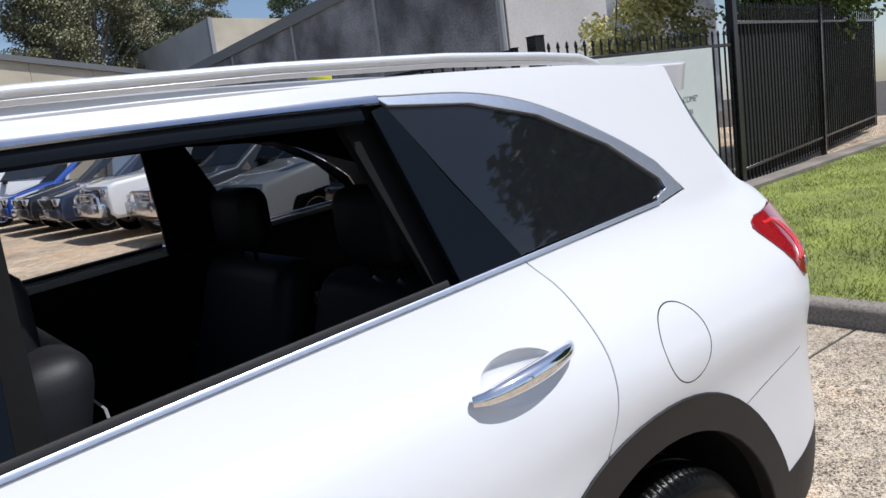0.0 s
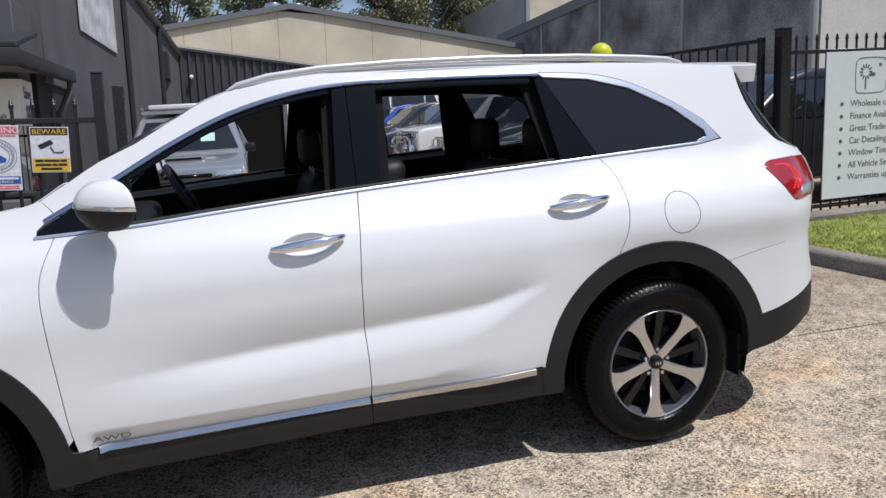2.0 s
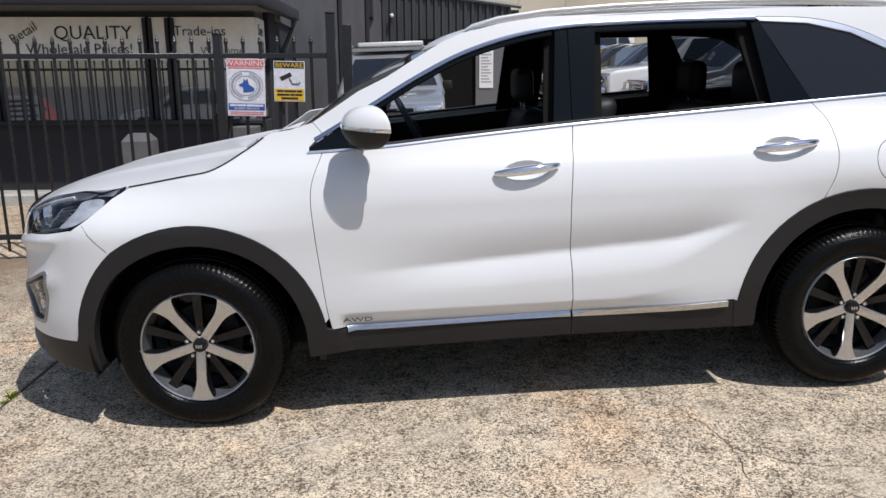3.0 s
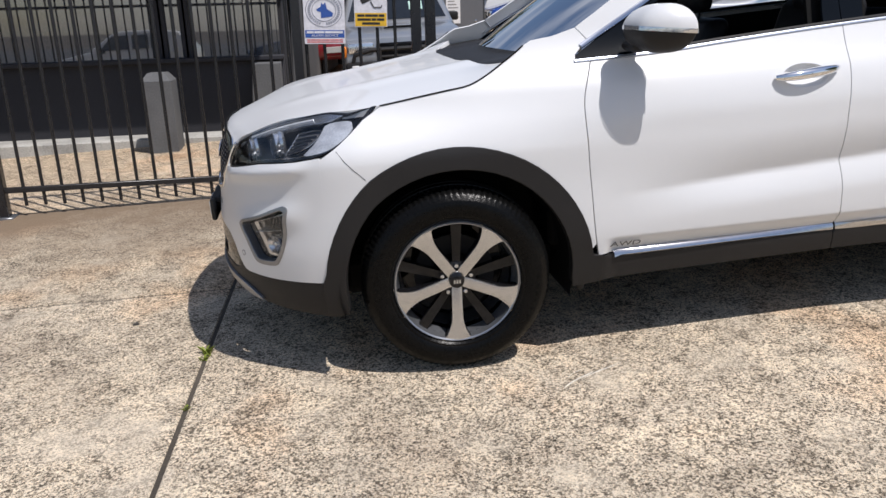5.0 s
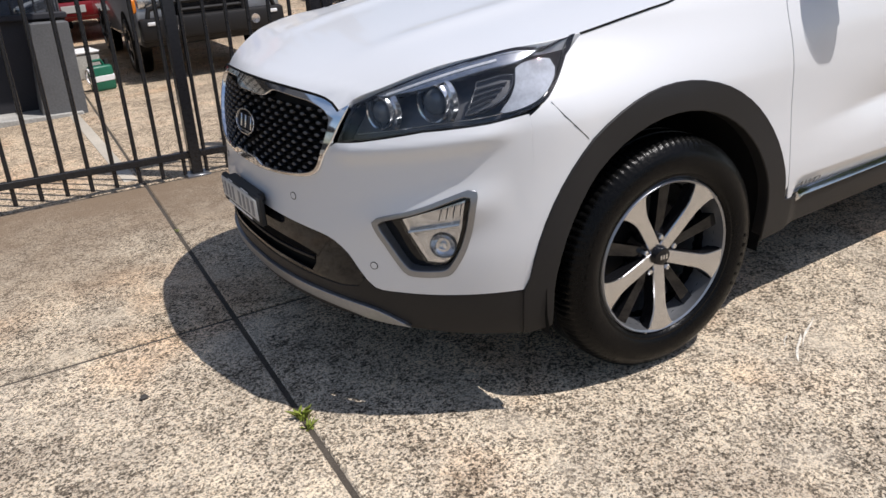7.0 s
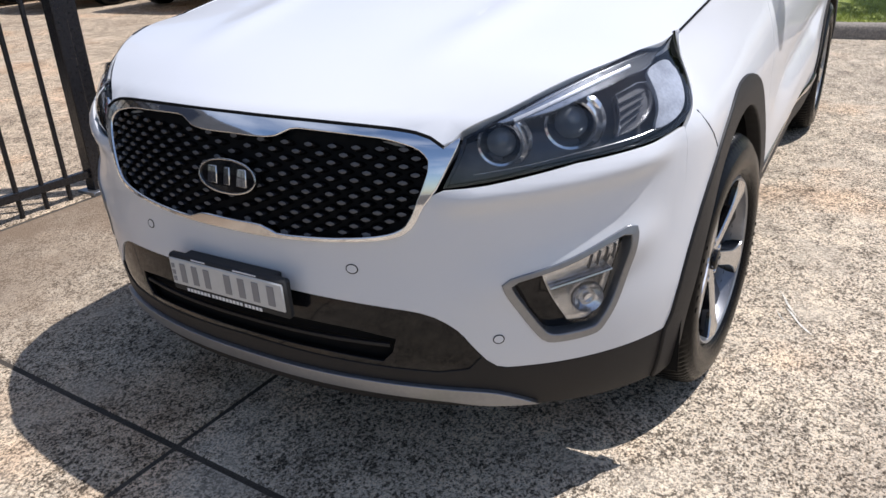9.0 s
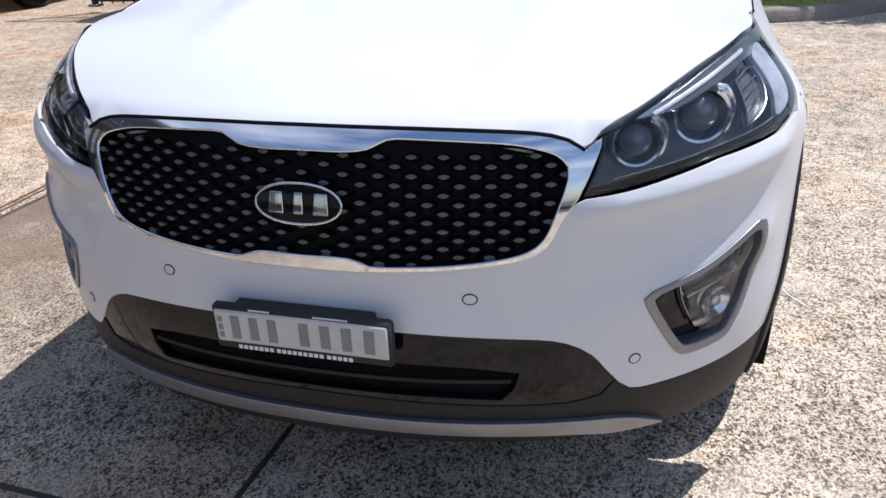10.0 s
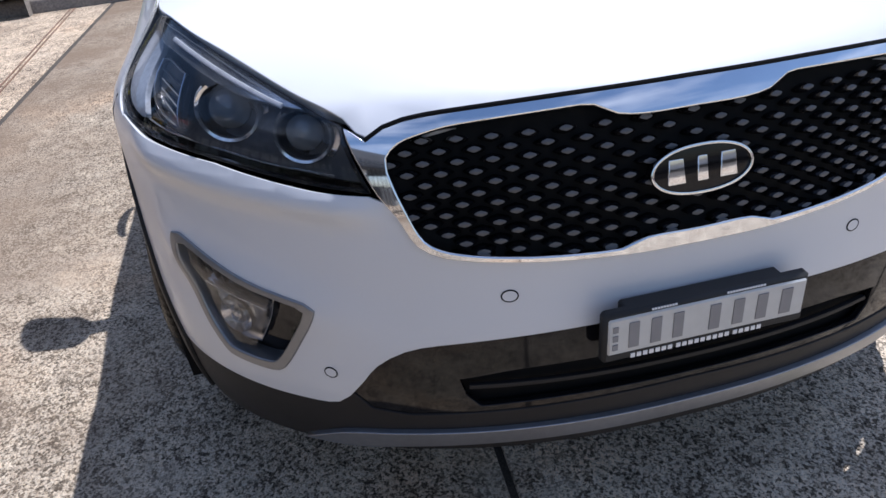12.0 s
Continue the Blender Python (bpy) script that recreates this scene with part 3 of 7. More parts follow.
def build_car():
    car = thing("sport_utility_vehicle", "white pearl sport utility vehicle with black arch cladding, windows down", "car", SLOPE.copy())
    for sign, surf in ((-1, LEFT), (1, RIGHT)):
        fl = sign > 0
        patch("front_wing", WING, surf, PAINT, car, flip=fl, cell=.025)
        front = [(u + G, v) for u, v in SEAM_F if v > .43] + [(.545, .408), (1.0, .410), (1.546 - G, .416)] + [(u - G, v) for u, v in SEAM_B[::-1] if v > .43] + \
                [(u, v - .008) for u, v in BELT[::-1] if .56 < u < 1.57]
        fd = patch("front_door", front, surf, PAINT, car, flip=fl, cell=.0145, holes=[ellipse(1.363, 1.018, .095, .043)])
        tail_door = [(u + G, v) for u, v in SEAM_B if v > .43] + [(1.546 + G, .416), (2.236, .440)] + rear_arch(.522, 173, 111) + \
                    [(u - G, v) for u, v in SEAM_R[::-1]] + [(u, v - .008) for u, v in BELT[::-1] if 1.58 < u < 2.59]
        rd = patch("rear_door", tail_door, surf, PAINT, car, flip=fl, cell=.0145, holes=[ellipse(2.443, 1.064, .095, .043)])
        handle(fd, surf, 1.363, 1.024, fl)
        handle(rd, surf, 2.443, 1.070, fl)
        # quarter panel up to the roof
        quarter = [(u + G, v) for u, v in SEAM_R] + rear_arch(.522, 110, 16) + \
                  [(3.262, .508), (3.45, .545), (3.75, .60), (4.0, .62), (4.0, .80), (4.0, 1.0), (3.72, 1.006), (3.525, .997), (3.365, 1.145), (3.43, 1.172), (3.66, 1.178), (3.90, 1.166), (3.86, 1.20), (3.68, 1.245), (3.53, 1.33), (3.435, 1.43), (3.395, 1.51), (3.39, 1.585), (3.0, 1.616), (2.75, 1.625), (2.42, 1.632)] + \
                  [(u, v + .010) for u, v in DCURVE[:-8]] + [(3.215, 1.275), (3.10, 1.257), (2.85, 1.244)]
        flap = ellipse(2.886, .998, .0815, .0825)
        qp = patch("quarter_panel", quarter, surf, PAINT, car, flip=fl, cell=.025, holes=[ellipse(2.886, .998, .0845, .0855)] if not fl else ())
        if not fl:
            patch("fuel_flap", flap, surf, PAINT, car, cell=.02)
        ribbon("flap_gap", ellipse(2.886, .998, .0830, .0840, 48), surf, .0035, .0008, DARK, qp, flip=fl, closed=True, off=-.0006) if not fl else None
        ribbon("bumper_seam", spline([(3.02, .742), (3.15, .775), (3.35, .812), (3.44, .822)]), surf, .0015, .0006, DARK, qp, flip=fl)
        cant = [(u, v + .009) for u, v in CANT] + [(2.42, 1.632), (2.1, 1.640), (1.8, 1.640), (1.55, 1.630), (1.35, 1.610), (1.15, 1.572), (1.06, 1.538), (1.0, 1.506), (.90, 1.450), (.82, 1.405), (.70, 1.352), (.60, 1.291), (.5115, 1.2385), (.5485, 1.1975)]
        patch("roof_side", cant, surf, PAINT, car, flip=fl)
        # tail lamp
        lamp = spline([(3.372, 1.146), (3.385, 1.158), (3.433, 1.168), (3.66, 1.173), (3.90, 1.160), (3.96, 1.12), (3.985, 1.06), (3.95, 1.010), (3.72, 1.011), (3.53, 1.003), (3.46, 1.04), (3.375, 1.135)], .015, True)
        tl = patch("tail_lamp", lamp, surf, REDLENS, car, flip=fl, off=.004, cell=.02)
        patch("reversing_lens", [(3.57, 1.018), (3.61, 1.055), (3.82, 1.062), (3.93, 1.04), (3.90, 1.018)], surf, SATIN, tl, flip=fl, off=.006, thick=.004)
        for k in range(3):
            ribbon("light_guide", spline([(3.43 + .035 * k, 1.148), (3.53 + .02 * k, 1.140 - .002 * k), (3.56 + .025 * k, 1.09), (3.50 + .04 * k, 1.045)]), surf, .010, .003, RED_GLOW, tl, flip=fl, off=.004)
    # bonnet, roof, spoiler
    hood = [LEFT(u, v)[:2] for u, v in HOODEDGE] + [LEFT(u, v)[:2] for u, v in ((-.10, 1.040), (0, 1.055), (.09, 1.067), (.16, 1.096), (.22, 1.130), (.27, 1.160), (.300, 1.182))] + [(.235, -.64), (.175, -.45), (.145, -.25), (.14, 0)]
    hood = [(x + .003, y + .004) for x, y in hood]
    patch("bonnet", hood + [(x, -y) for x, y in hood[::-1]], hood_surf, PAINT, car, thick=.03, cell=.03)
    roof = spline([(.985, 0), (1.0, -.30), (1.08, -.50), (1.25, -.572), (1.6, -.588), (2.4, -.585), (3.0, -.570), (3.36, -.555), (3.46, -.553), (3.46, -.553), (3.50, -.50), (3.55, -.30), (3.57, 0)], .05)
    patch("roof", roof + [(x, -y) for x, y in roof[::-1]], roof_surf, PAINT, car, thick=.02)
    wing = spline([(3.24, 0), (3.24, -.56), (3.28, -.590), (3.38, -.598), (3.47, -.592), (3.525, -.570), (3.56, -.50), (3.61, -.25), (3.63, 0)], .03)
    patch("spoiler", wing + [(x, -y) for x, y in wing[::-1]], lambda x, y: (x, y, 1.634 - .022 * (x - 3.2) - .040 * (abs(y) / .6) ** 2.4 + .004 * step(x, 3.24, 3.34)), PAINT, car, thick=.078, lip=.006)
    for sgn in (-1, 1):
        pts = [(1.15, .583, 1.575), (1.19, .583, 1.596), (1.30, .584, 1.624), (1.50, .585, 1.647), (1.80, .587, 1.660), (2.2, .587, 1.664), (2.6, .585, 1.658), (2.9, .581, 1.644), (3.04, .579, 1.633), (3.11, .577, 1.612), (3.14, .576, 1.590)]
        bm = tube([(x, sgn * y, z) for x, y, z in pts], [.005] + [.0105] * 9 + [.005], 10)
        rail = part("roof_rail", bm, SILVERRAIL, car, "satin silver roof rail")
        part("rail_foot", tube([(x, sgn * (y - .002), z - .011) for x, y, z in pts[1:-1]], .009, 6), SILVERRAIL, rail)
    # nose
    bumper = [(-u, v) for u, v in LOWLINE] + [(-.92, .60), (-.944, .75), (-.932, .863)] + [(-.82, .849), (-.63, .832), (-.46, .802), (-.380, .791)] + \
             [(-u, v) for u, v in GRILLE[::-1] if v < .79]
    whole = bumper + mirrored(bumper)[1:-1]
    fogs = [(-1.45 - u, v) for u, v in FOG]

    def nose(q, z):
        p = face(q, z)
        a = abs(q)
        ridge = .016 * math.exp(-((z - (.585 + .20 * (a - .45))) / .05) ** 2) * step(a, .35, .6) * (1 - step(a, .76, .90))
        brow = .017 * math.exp(-((z - .772 - .115 * (a - .38)) / .028) ** 2) * step(a, .33, .44) * (1 - step(a, .78, .92))
        k = ridge + brow
        d = Vector((p[0] - .35, p[1], 0)).normalized()
        return (p[0] + d.x * k, p[1] + d.y * k, p[2])
    patch("front_bumper", whole, nose, PAINT, car, flip=True, cell=.013, holes=[fogs, mirrored(fogs)])
    for q, z, r in ((.211, .614, .0095), (.485, .468, .0095)):
        for sgn in (-1, 1):
            patch("parking_sensor", ellipse(sgn * q, z, r, r * .95, 20), nose, PAINT, car, flip=True, off=.0012, cell=.02, thick=.003)
            ribbon("sensor_ring", ellipse(sgn * q, z, r + .001, r * .95 + .001, 24), nose, .0026, .0009, DARK, car, flip=True, off=.0005, closed=True)
    # lower bumper: gloss black blade, intake, skid plate
    band = [(-u, v - .003) for u, v in LOWLINE if u < .475]
    gloss_edge = spline([(.452, .425), (.425, .392), (.37, .385), (.0, .398)])
    slot = spline([(0, .480), (.20, .474), (.288, .460), (.288, .460), (.282, .425), (.262, .398), (.262, .398), (.15, .404), (0, .406)], .02)
    half = [(-u, v) for u, v in slot]
    slot = half + mirrored(half)[1:-1]
    patch("gloss_blade", band + [(-u, v) for u, v in gloss_edge] + mirrored(band + [(-u, v) for u, v in gloss_edge])[1:-1], nose, GLOSSBLACK, car, "gloss black lower grille band", flip=True, cell=.03, off=-.004, holes=[slot])
    patch("intake_back", [(-.36, .505), (-.36, .34), (0, .34), (.36, .34), (.36, .505), (0, .515)], nose, DARK, car, flip=True, off=-.026, thick=0)
    ribbon("intake_bar", [(-.275 + .55 * i / 20, .440) for i in range(21)], nose, .010, .006, TRIM, car, flip=True, off=-.012)
    skirt = [(-u, v - .004) for u, v in LOWLINE if u > .455] 
    skirt = [(-.0, .395), (-.37, .382), (-.43, .392), (-.455, .425)] + skirt + [(-.925, .26), (-.80, .268), (-.60, .278), (-.3, .285), (0, .285)]
    patch("lower_bumper", skirt + mirrored(skirt)[1:-1], nose, TRIM, car, "grained black lower bumper", flip=True, off=-.001)
    lip = spline([(0, .352), (.25, .349), (.40, .341), (.49, .328), (.575, .290), (.575, .290), (.46, .295), (.38, .308), (.25, .317), (0, .321)])
    patch("skid_lip", [(-u, v) for u, v in lip] + mirrored([(-u, v) for u, v in lip])[1:-1], nose, SATIN_DARK, car, "satin grey skid strip", flip=True, off=.010, thick=.02)
    # grille
    outer = [(-u, v) for u, v in GRILLE] 
    ring = outer + mirrored(outer)[1:-1]
    inn = [(-u, v) for u, v in GRILLE_IN]
    hole = inn + mirrored(inn)[1:-1]
    gr = new("grille")
    gr.parent = car
    patch("grille_surround", ring, face, CHROME, gr, "chrome grille surround", flip=True, off=.008, thick=.03, cell=.012, lip=.005, holes=[hole])
    ribbon("bonnet_gap", [(-u, v + .0035) for u, v in GRILLE[::-1] if v > .862 and u < .3785][::-1] + [(u, v + .0035) for u, v in GRILLE[::-1] if v > .862 and u < .3785], face, .007, .003, DARK, gr, flip=True, off=.008)
    patch("grille_back", ring, face, DARK, gr, flip=True, off=-.022, thick=0)
    mesh = bmesh.new()
    for j in range(13):
        for i in range(-9, 10):
            u, v = (i + (j % 2) * .5) * .0435, .676 + j * .0158
            if not within(hole, u, v):
                continue
            base = on(face, u, v, -.013, True)
            rings = []
            for rx, rz, hh in ((.0200, .0080, -.008), (.0185, .0074, .001), (.0106, .0048, .0085), (.0096, .0038, .0090)):
                rings.append([mesh.verts.new(base @ Vector((rx * math.cos(a), rz * math.sin(a) * (.45 + .55 * math.sin(a) ** 2), hh))) for a in (k * math.pi / 4 for k in range(8))])
            # sides gloss black, tips in lighter grey that paints in their highlights
            for n, (r0, r1) in enumerate(zip(rings, rings[1:])):
                for k in range(8):
                    mesh.faces.new((r0[k], r0[(k + 1) % 8], r1[(k + 1) % 8], r1[k])).material_index = 1 if n < 2 else 0
            mesh.faces.new(rings[-1])
    bmesh.ops.recalc_face_normals(mesh, faces=mesh.faces)
    gm = tagged(part("grille_mesh", mesh, GRILLE_HIGHLIGHT, gr, "black three-dimensional diamond mesh"), kind="stuff")
    gm.data.materials.append(GLOSSBLACK)
    # maker's badge as plain shapes
    bd = patch("badge", ellipse(0, .781, .0455, .0345), face, GLOSSBLACK, gr, "black oval badge with chrome rim", flip=True, off=.006, thick=.02, cell=.02)
    ribbon("badge_rim", ellipse(0, .781, .0462, .0352, 48), face, .005, .003, CHROME, bd, flip=True, off=.007, closed=True)
    for u, w in ((-.022, .0078), (0, .0032), (.022, .0078)):
        patch("badge_bar", [(u - w, .764), (u + w, .764), (u + w * .8, .799), (u - w * .8, .799)], face, CHROME, bd, flip=True, off=.009, thick=.003)
    # head lamps and fog lamps
    for sign, surf in ((-1, LEFT), (1, RIGHT)):
        fl = sign > 0
        hl = patch("head_lamp", LAMP[:-1], surf, LAMPBLACK, car, "dark projector head lamp", flip=fl, off=-.062, thick=0, cell=.02)
        patch("lamp_housing", LAMP[:-1], surf, GLOSSBLACK, hl, flip=fl, off=-.004, thick=.012, cell=.015, holes=[LAMP_IN])
        # oversized dark sheet added behind the lamp to block sun leaking past its back
        patch("lamp_light_block", [(-.66 + (u + .66) * 1.06, .915 + (v - .915) * 1.10) for u, v in LAMP[:-1]], surf, DARK, hl, flip=fl, off=-.078, thick=0, cell=.03)
        cover = patch("lamp_cover", LAMP[:-1], surf, LENS, hl, "clear lamp cover", flip=fl, off=.000, thick=0, cell=.02)
        cover.visible_shadow = False
        for u, v, r in ((-.792, .918, .055), (-.962, .888, .048)):
            m = on(surf, u, v, -.042, fl)
            m = Matrix.Translation(m.translation) @ (Vector((-1, 0.28 * sign, 0)).to_track_quat('Z', 'X').to_matrix().to_4x4())
            bm = lathe([(r, .0), (r, .014), (r * .93, .020), (r * .84, .018), (r * .80, .006), (r * .76, -.005)], 40, 'Z')
            bmesh.ops.delete(bm, geom=[f for f in bm.faces if (m @ f.calc_center_median()).z > m.translation.z + .80 * r], context='FACES')
            part("bezel_ring", bm, LAMPSILVER, hl, matrix=m)
            bm = lathe([(r * .62 * math.cos(a), .002 + r * .5 * math.sin(a)) for a in [i * math.pi / 2 / 8 for i in range(8)]] + [(.0005, .002 + r * .5)], 32, 'Z')
            part("projector_lens", bm, LAMPLENS, hl, matrix=m)
            bm = lathe([(r * .78, -.004), (r * .64, -.008), (r * .62, .003)], 32, 'Z')
            part("projector_barrel", bm, GLOSSBLACK, hl, matrix=m)
            bm = tube([(r * 1.05 * math.cos(a), r * 1.05 * math.sin(a), -.004) for a in [radians(-150 + 12 * i) for i in range(11)]], [.004] + [.011] * 9 + [.004], 6)
            part("reflector_shell", bm, LAMPSILVER, hl, matrix=m)
        drl = spline([(-.965, .912), (-.965, .912), (-.83, .953), (-.71, .978), (-.60, .994), (-.50, 1.002), (-.40, .998), (-.40, .998), (-.50, .978), (-.61, .968), (-.75, .946), (-.86, .925)], .02, True)
        ls = patch("light_strip", drl, surf, STRIP, hl, "smoked chrome daytime running light strip", flip=fl, off=-.005, thick=.016, cell=.015, lip=.004)
        ribbon("light_guide", spline([(-.93, .915), (-.84, .938), (-.75, .957), (-.66, .972), (-.57, .983)]), surf, .0085, .003, LIGHTGUIDE, ls, "clear light guide", flip=fl, off=-.0045)
        ribbon("light_guide", spline([(-.90, .932), (-.75, .968), (-.60, .990), (-.47, .998)]), surf, .0016, .0010, SATIN_DARK, ls, flip=fl, off=-.0045)
        box_line = spline([(-.650, .948), (-.650, .948), (-.555, .960), (-.520, .958), (-.535, .938), (-.585, .908), (-.645, .888), (-.706, .874), (-.706, .874)], .02, True)
        sr = patch("side_reflector", box_line, surf, LAMPBLACK, hl, flip=fl, off=-.030, thick=.01, cell=.02)
        ribbon("reflector_rim", box_line, surf, .004, .006, SATIN, sr, flip=fl, off=-.024, closed=True)
        for k in range(1, 5):
            ribbon("reflector_rib", [(-.652 - .0105 * k, .946 - .0145 * k), (-.528 - .022 * k, .957 - .0115 * k)], surf, .0026, .005, SATIN_DARK, sr, flip=fl, off=-.024)
        sliver = spline([(-.505, .968), (-.430, .980), (-.362, .978), (-.358, .960), (-.400, .930), (-.465, .900), (-.535, .882), (-.600, .876), (-.560, .906), (-.525, .938)], .02, True)
        patch("corner_reflector", sliver, surf, CORNERSILVER, hl, flip=fl, off=-.012, thick=.01, cell=.012)
        ribbon("trim_line", spline([(-1.020, .818), (-.925, .832), (-.81, .850), (-.66, .866), (-.54, .882)]), surf, .0030, .003, LAMPSILVER, hl, flip=fl, off=-.020)
        # fog lamp
        surf = lambda s, z, sign=sign: nose(sign * (s + 1.45), z)
        fg = patch("fog_lamp_bezel", FOG, surf, BEZEL, car, "satin grey fog lamp surround", flip=fl, off=.0045, thick=.035, cell=.010, lip=.005, holes=[FOG_IN])
        patch("fog_recess", FOG, surf, GLOSSBLACK, fg, flip=fl, off=-.030, thick=0, cell=.02)
        lens = spline([(-.880, .606), (-.880, .606), (-.79, .636), (-.702, .664), (-.702, .664), (-.708, .612), (-.722, .560), (-.752, .496), (-.77, .486), (-.815, .488), (-.815, .488), (-.858, .555)], .015, True)
        patch("fog_reflector", lens, surf, FOGCHROME, fg, flip=fl, off=-.022, thick=.012, cell=.02)
        ribbon("reflector_bar", [(-.862, .570), (-.80, .582), (-.718, .594)], surf, .006, .006, LAMPSILVER, fg, flip=fl, off=-.016)
        for k in range(4):
            ribbon("reflector_rib", [(-.775 + .020 * k, .604 + .004 * k), (-.768 + .019 * k, .640 + .005 * k)], surf, .0025, .004, LAMPBLACK, fg, flip=fl, off=-.020)
        m = on(surf, -.770, .535, -.020, fl)
        part("bulb_bowl", lathe([(.036, .002), (.033, .008), (.026, .003), (.016, -.004), (.011, -.004), (.010, .006), (.0005, .008)], 32, 'Z'), LAMPSILVER, fg, matrix=m)
        cv = patch("fog_lens", lens, surf, LENS, fg, flip=fl, off=-.006, thick=0, cell=.02)
        cv.visible_shadow = False
    # unseen tray added under the car to stop sunlight leaking onto the ground
    bm = bmesh.new()
    tray = [(-.885, 0), (-.86, .30), (-.80, .50), (-.772, .562), (-.67, .70), (-.56, .79), (-.46, .79), (-.40, .52), (.42, .52), (.52, .70), (2.20, .70), (2.35, .50), (3.3, .50), (3.6, .30)]
    tray = tray + [(u, -v) for u, v in tray[::-1][:-1]]
    lower, upper = ([bm.verts.new((u, v, z)) for u, v in tray] for z in (.268, .280))
    bm.faces.new(lower), bm.faces.new(upper)
    for k in range(len(tray)):
        bm.faces.new((lower[k - 1], lower[k], upper[k], upper[k - 1]))
    bmesh.ops.recalc_face_normals(bm, faces=bm.faces)
    part("light_block_tray", bm, DARK, car, smooth=False)
    # number plate with a dealer's frame
    pl = new("number_plate")
    pl.parent = car
    x = -.948
    part("plate_frame", box((x - .010, -.180, .494), (x + .012, .180, .590), .006), BLACK, pl, "black dealer plate frame")
    part("plate_mount", box((x, -.140, .565), (x + .03, .140, .589), .004), BLACK, pl)
    part("plate", box((x - .0135, -.173, .5125), (x - .008, .173, .5815), .003), PLATEWHITE, pl, "white number plate")
    for yy, w in ((.130, .014), (.092, .014), (.054, .014), (-.010, .015), (-.052, .015), (-.094, .015), (-.138, .016)):
        part("plate_bar", box((x - .0150, yy - w * .62, .523), (x - .0134, yy + w * .62, .571)), PLATEGREY, pl)
    for k in range(3):
        part("plate_bar", box((x - .0150, .157, .523 + .017 * k), (x - .0134, .166, .534 + .017 * k)), PLATEGREY, pl)
    for y0, n, wide, z0, z1 in ((.100, 9, .0034, .5838, .5868), (-.030, 14, .0034, .5838, .5868), (.132, 7, .0075, .4985, .5065), (.052, 9, .0075, .4985, .5065), (-.050, 5, .0075, .4985, .5065)):
        for k in range(n):                                        # small print on the frame as bars
            y = y0 - k * wide * 1.45
            part("frame_bar", box((x - .0112, y - wide, z0), (x - .0095, y, z1)), WHITE, pl)
    # rear
    rear_low = [(-.0, .618), (-.51, .618), (-.76, .598), (-1.06, .546), (-1.247, .510), (-1.252, .345), (-1.0, .392), (-.81, .445), (-.5, .455), (0, .455)]
    patch("rear_skirt", rear_low + mirrored(rear_low)[1:-1], rear_face, TRIM, car, "grained black rear bumper skirt", off=-.002)
    gate = [(0, .622), (-.507, .622), (-.507, 1.0), (-.52, 1.10), (-.60, 1.168), (-.625, 1.20), (0, 1.205)]
    patch("tailgate", gate + mirrored(gate)[1:-1], rear_face, PAINT, car)
    rg = [(0, 1.208), (-.645, 1.205), (-.825, 1.248), (-.975, 1.33), (-1.070, 1.43), (-1.110, 1.51), (-1.10, 1.56), (-.9, 1.56), (0, 1.57)]
    patch("rear_window", rg + mirrored(rg)[1:-1], rear_face, TINTBLACK, car, "dark tinted rear window", off=-.004)
    # greenhouse
    for sign, surf in ((-1, LEFT), (1, RIGHT)):
        fl = sign > 0
        fpil = [(1.497, 1.190), (1.535, 1.565), (1.585, 1.572), (1.572, 1.190)]
        rpil = [(1.577, 1.192), (1.590, 1.572), (1.705, 1.578), (1.668, 1.208)]
        patch("front_door_pillar", fpil, surf, PILLAR, car, off=-.003, flip=fl)
        patch("rear_door_pillar", rpil, surf, PILLAR, car, off=-.003, flip=fl)
        pil2 = [(2.428, 1.237), (2.382, 1.57), (2.415, 1.578), (2.50, 1.41), (2.60, 1.246)]
        patch("rear_pillar", pil2, surf, PILLAR, car, off=-.004, flip=fl)
        glassline = spline([(2.42, 1.576), (2.42, 1.576), (2.62, 1.562), (2.80, 1.515), (2.99, 1.428), (3.135, 1.325), (3.145, 1.287), (3.05, 1.270), (3.05, 1.270)])
        patch("quarter_glass", glassline + [(2.602, 1.250), (2.51, 1.41)], surf, TINTBLACK if not fl else TINT, car, "dark privacy glass", off=-.007, thick=.004, flip=fl)
        ribbon("window_moulding", [(u, v + .001) for u, v in CANT if u > .50], surf, .020, .006, WINDOWTRIM, car, "dark chrome window moulding", flip=fl)
        bright = [(u, v + .004) for u, v in DCURVE[:-8]] + [(3.200, 1.279), (3.09, 1.262), (3.09, 1.276), (3.140, 1.290), (3.134, 1.318), (2.997, 1.424), (2.809, 1.516), (2.626, 1.561), (2.42, 1.577)]
        patch("quarter_moulding", bright, surf, QUARTERTRIM, car, "satin chrome quarter window moulding", flip=fl, off=.002, thick=.01, cell=.02)
        ribbon("belt_moulding", [(u, v - .002) for u, v in BELT if u > .47], surf, .012, .006, QUARTERTRIM, car, "satin chrome belt moulding", flip=fl)
        ribbon("window_seal", [(u, v + .010) for u, v in BELT if .70 < u < 2.40], surf, .015, .006, TRIM, car, flip=fl, off=-.006)
        frame_in = [(u, v - .014) for u, v in CANT if .72 < u < 1.53] 
        ribbon("door_frame", frame_in, surf, .030, .008, PILLAR, car, flip=fl, off=-.012)
        ribbon("door_frame", [(1.70, 1.572), (2.0, 1.576), (2.36, 1.570)], surf, .036, .008, PILLAR, car, flip=fl, off=-.012)
        tri = [(.475, 1.130), (.60, 1.133), (.800, 1.143), (.790, 1.300), (.744, 1.280), (.60, 1.205)]
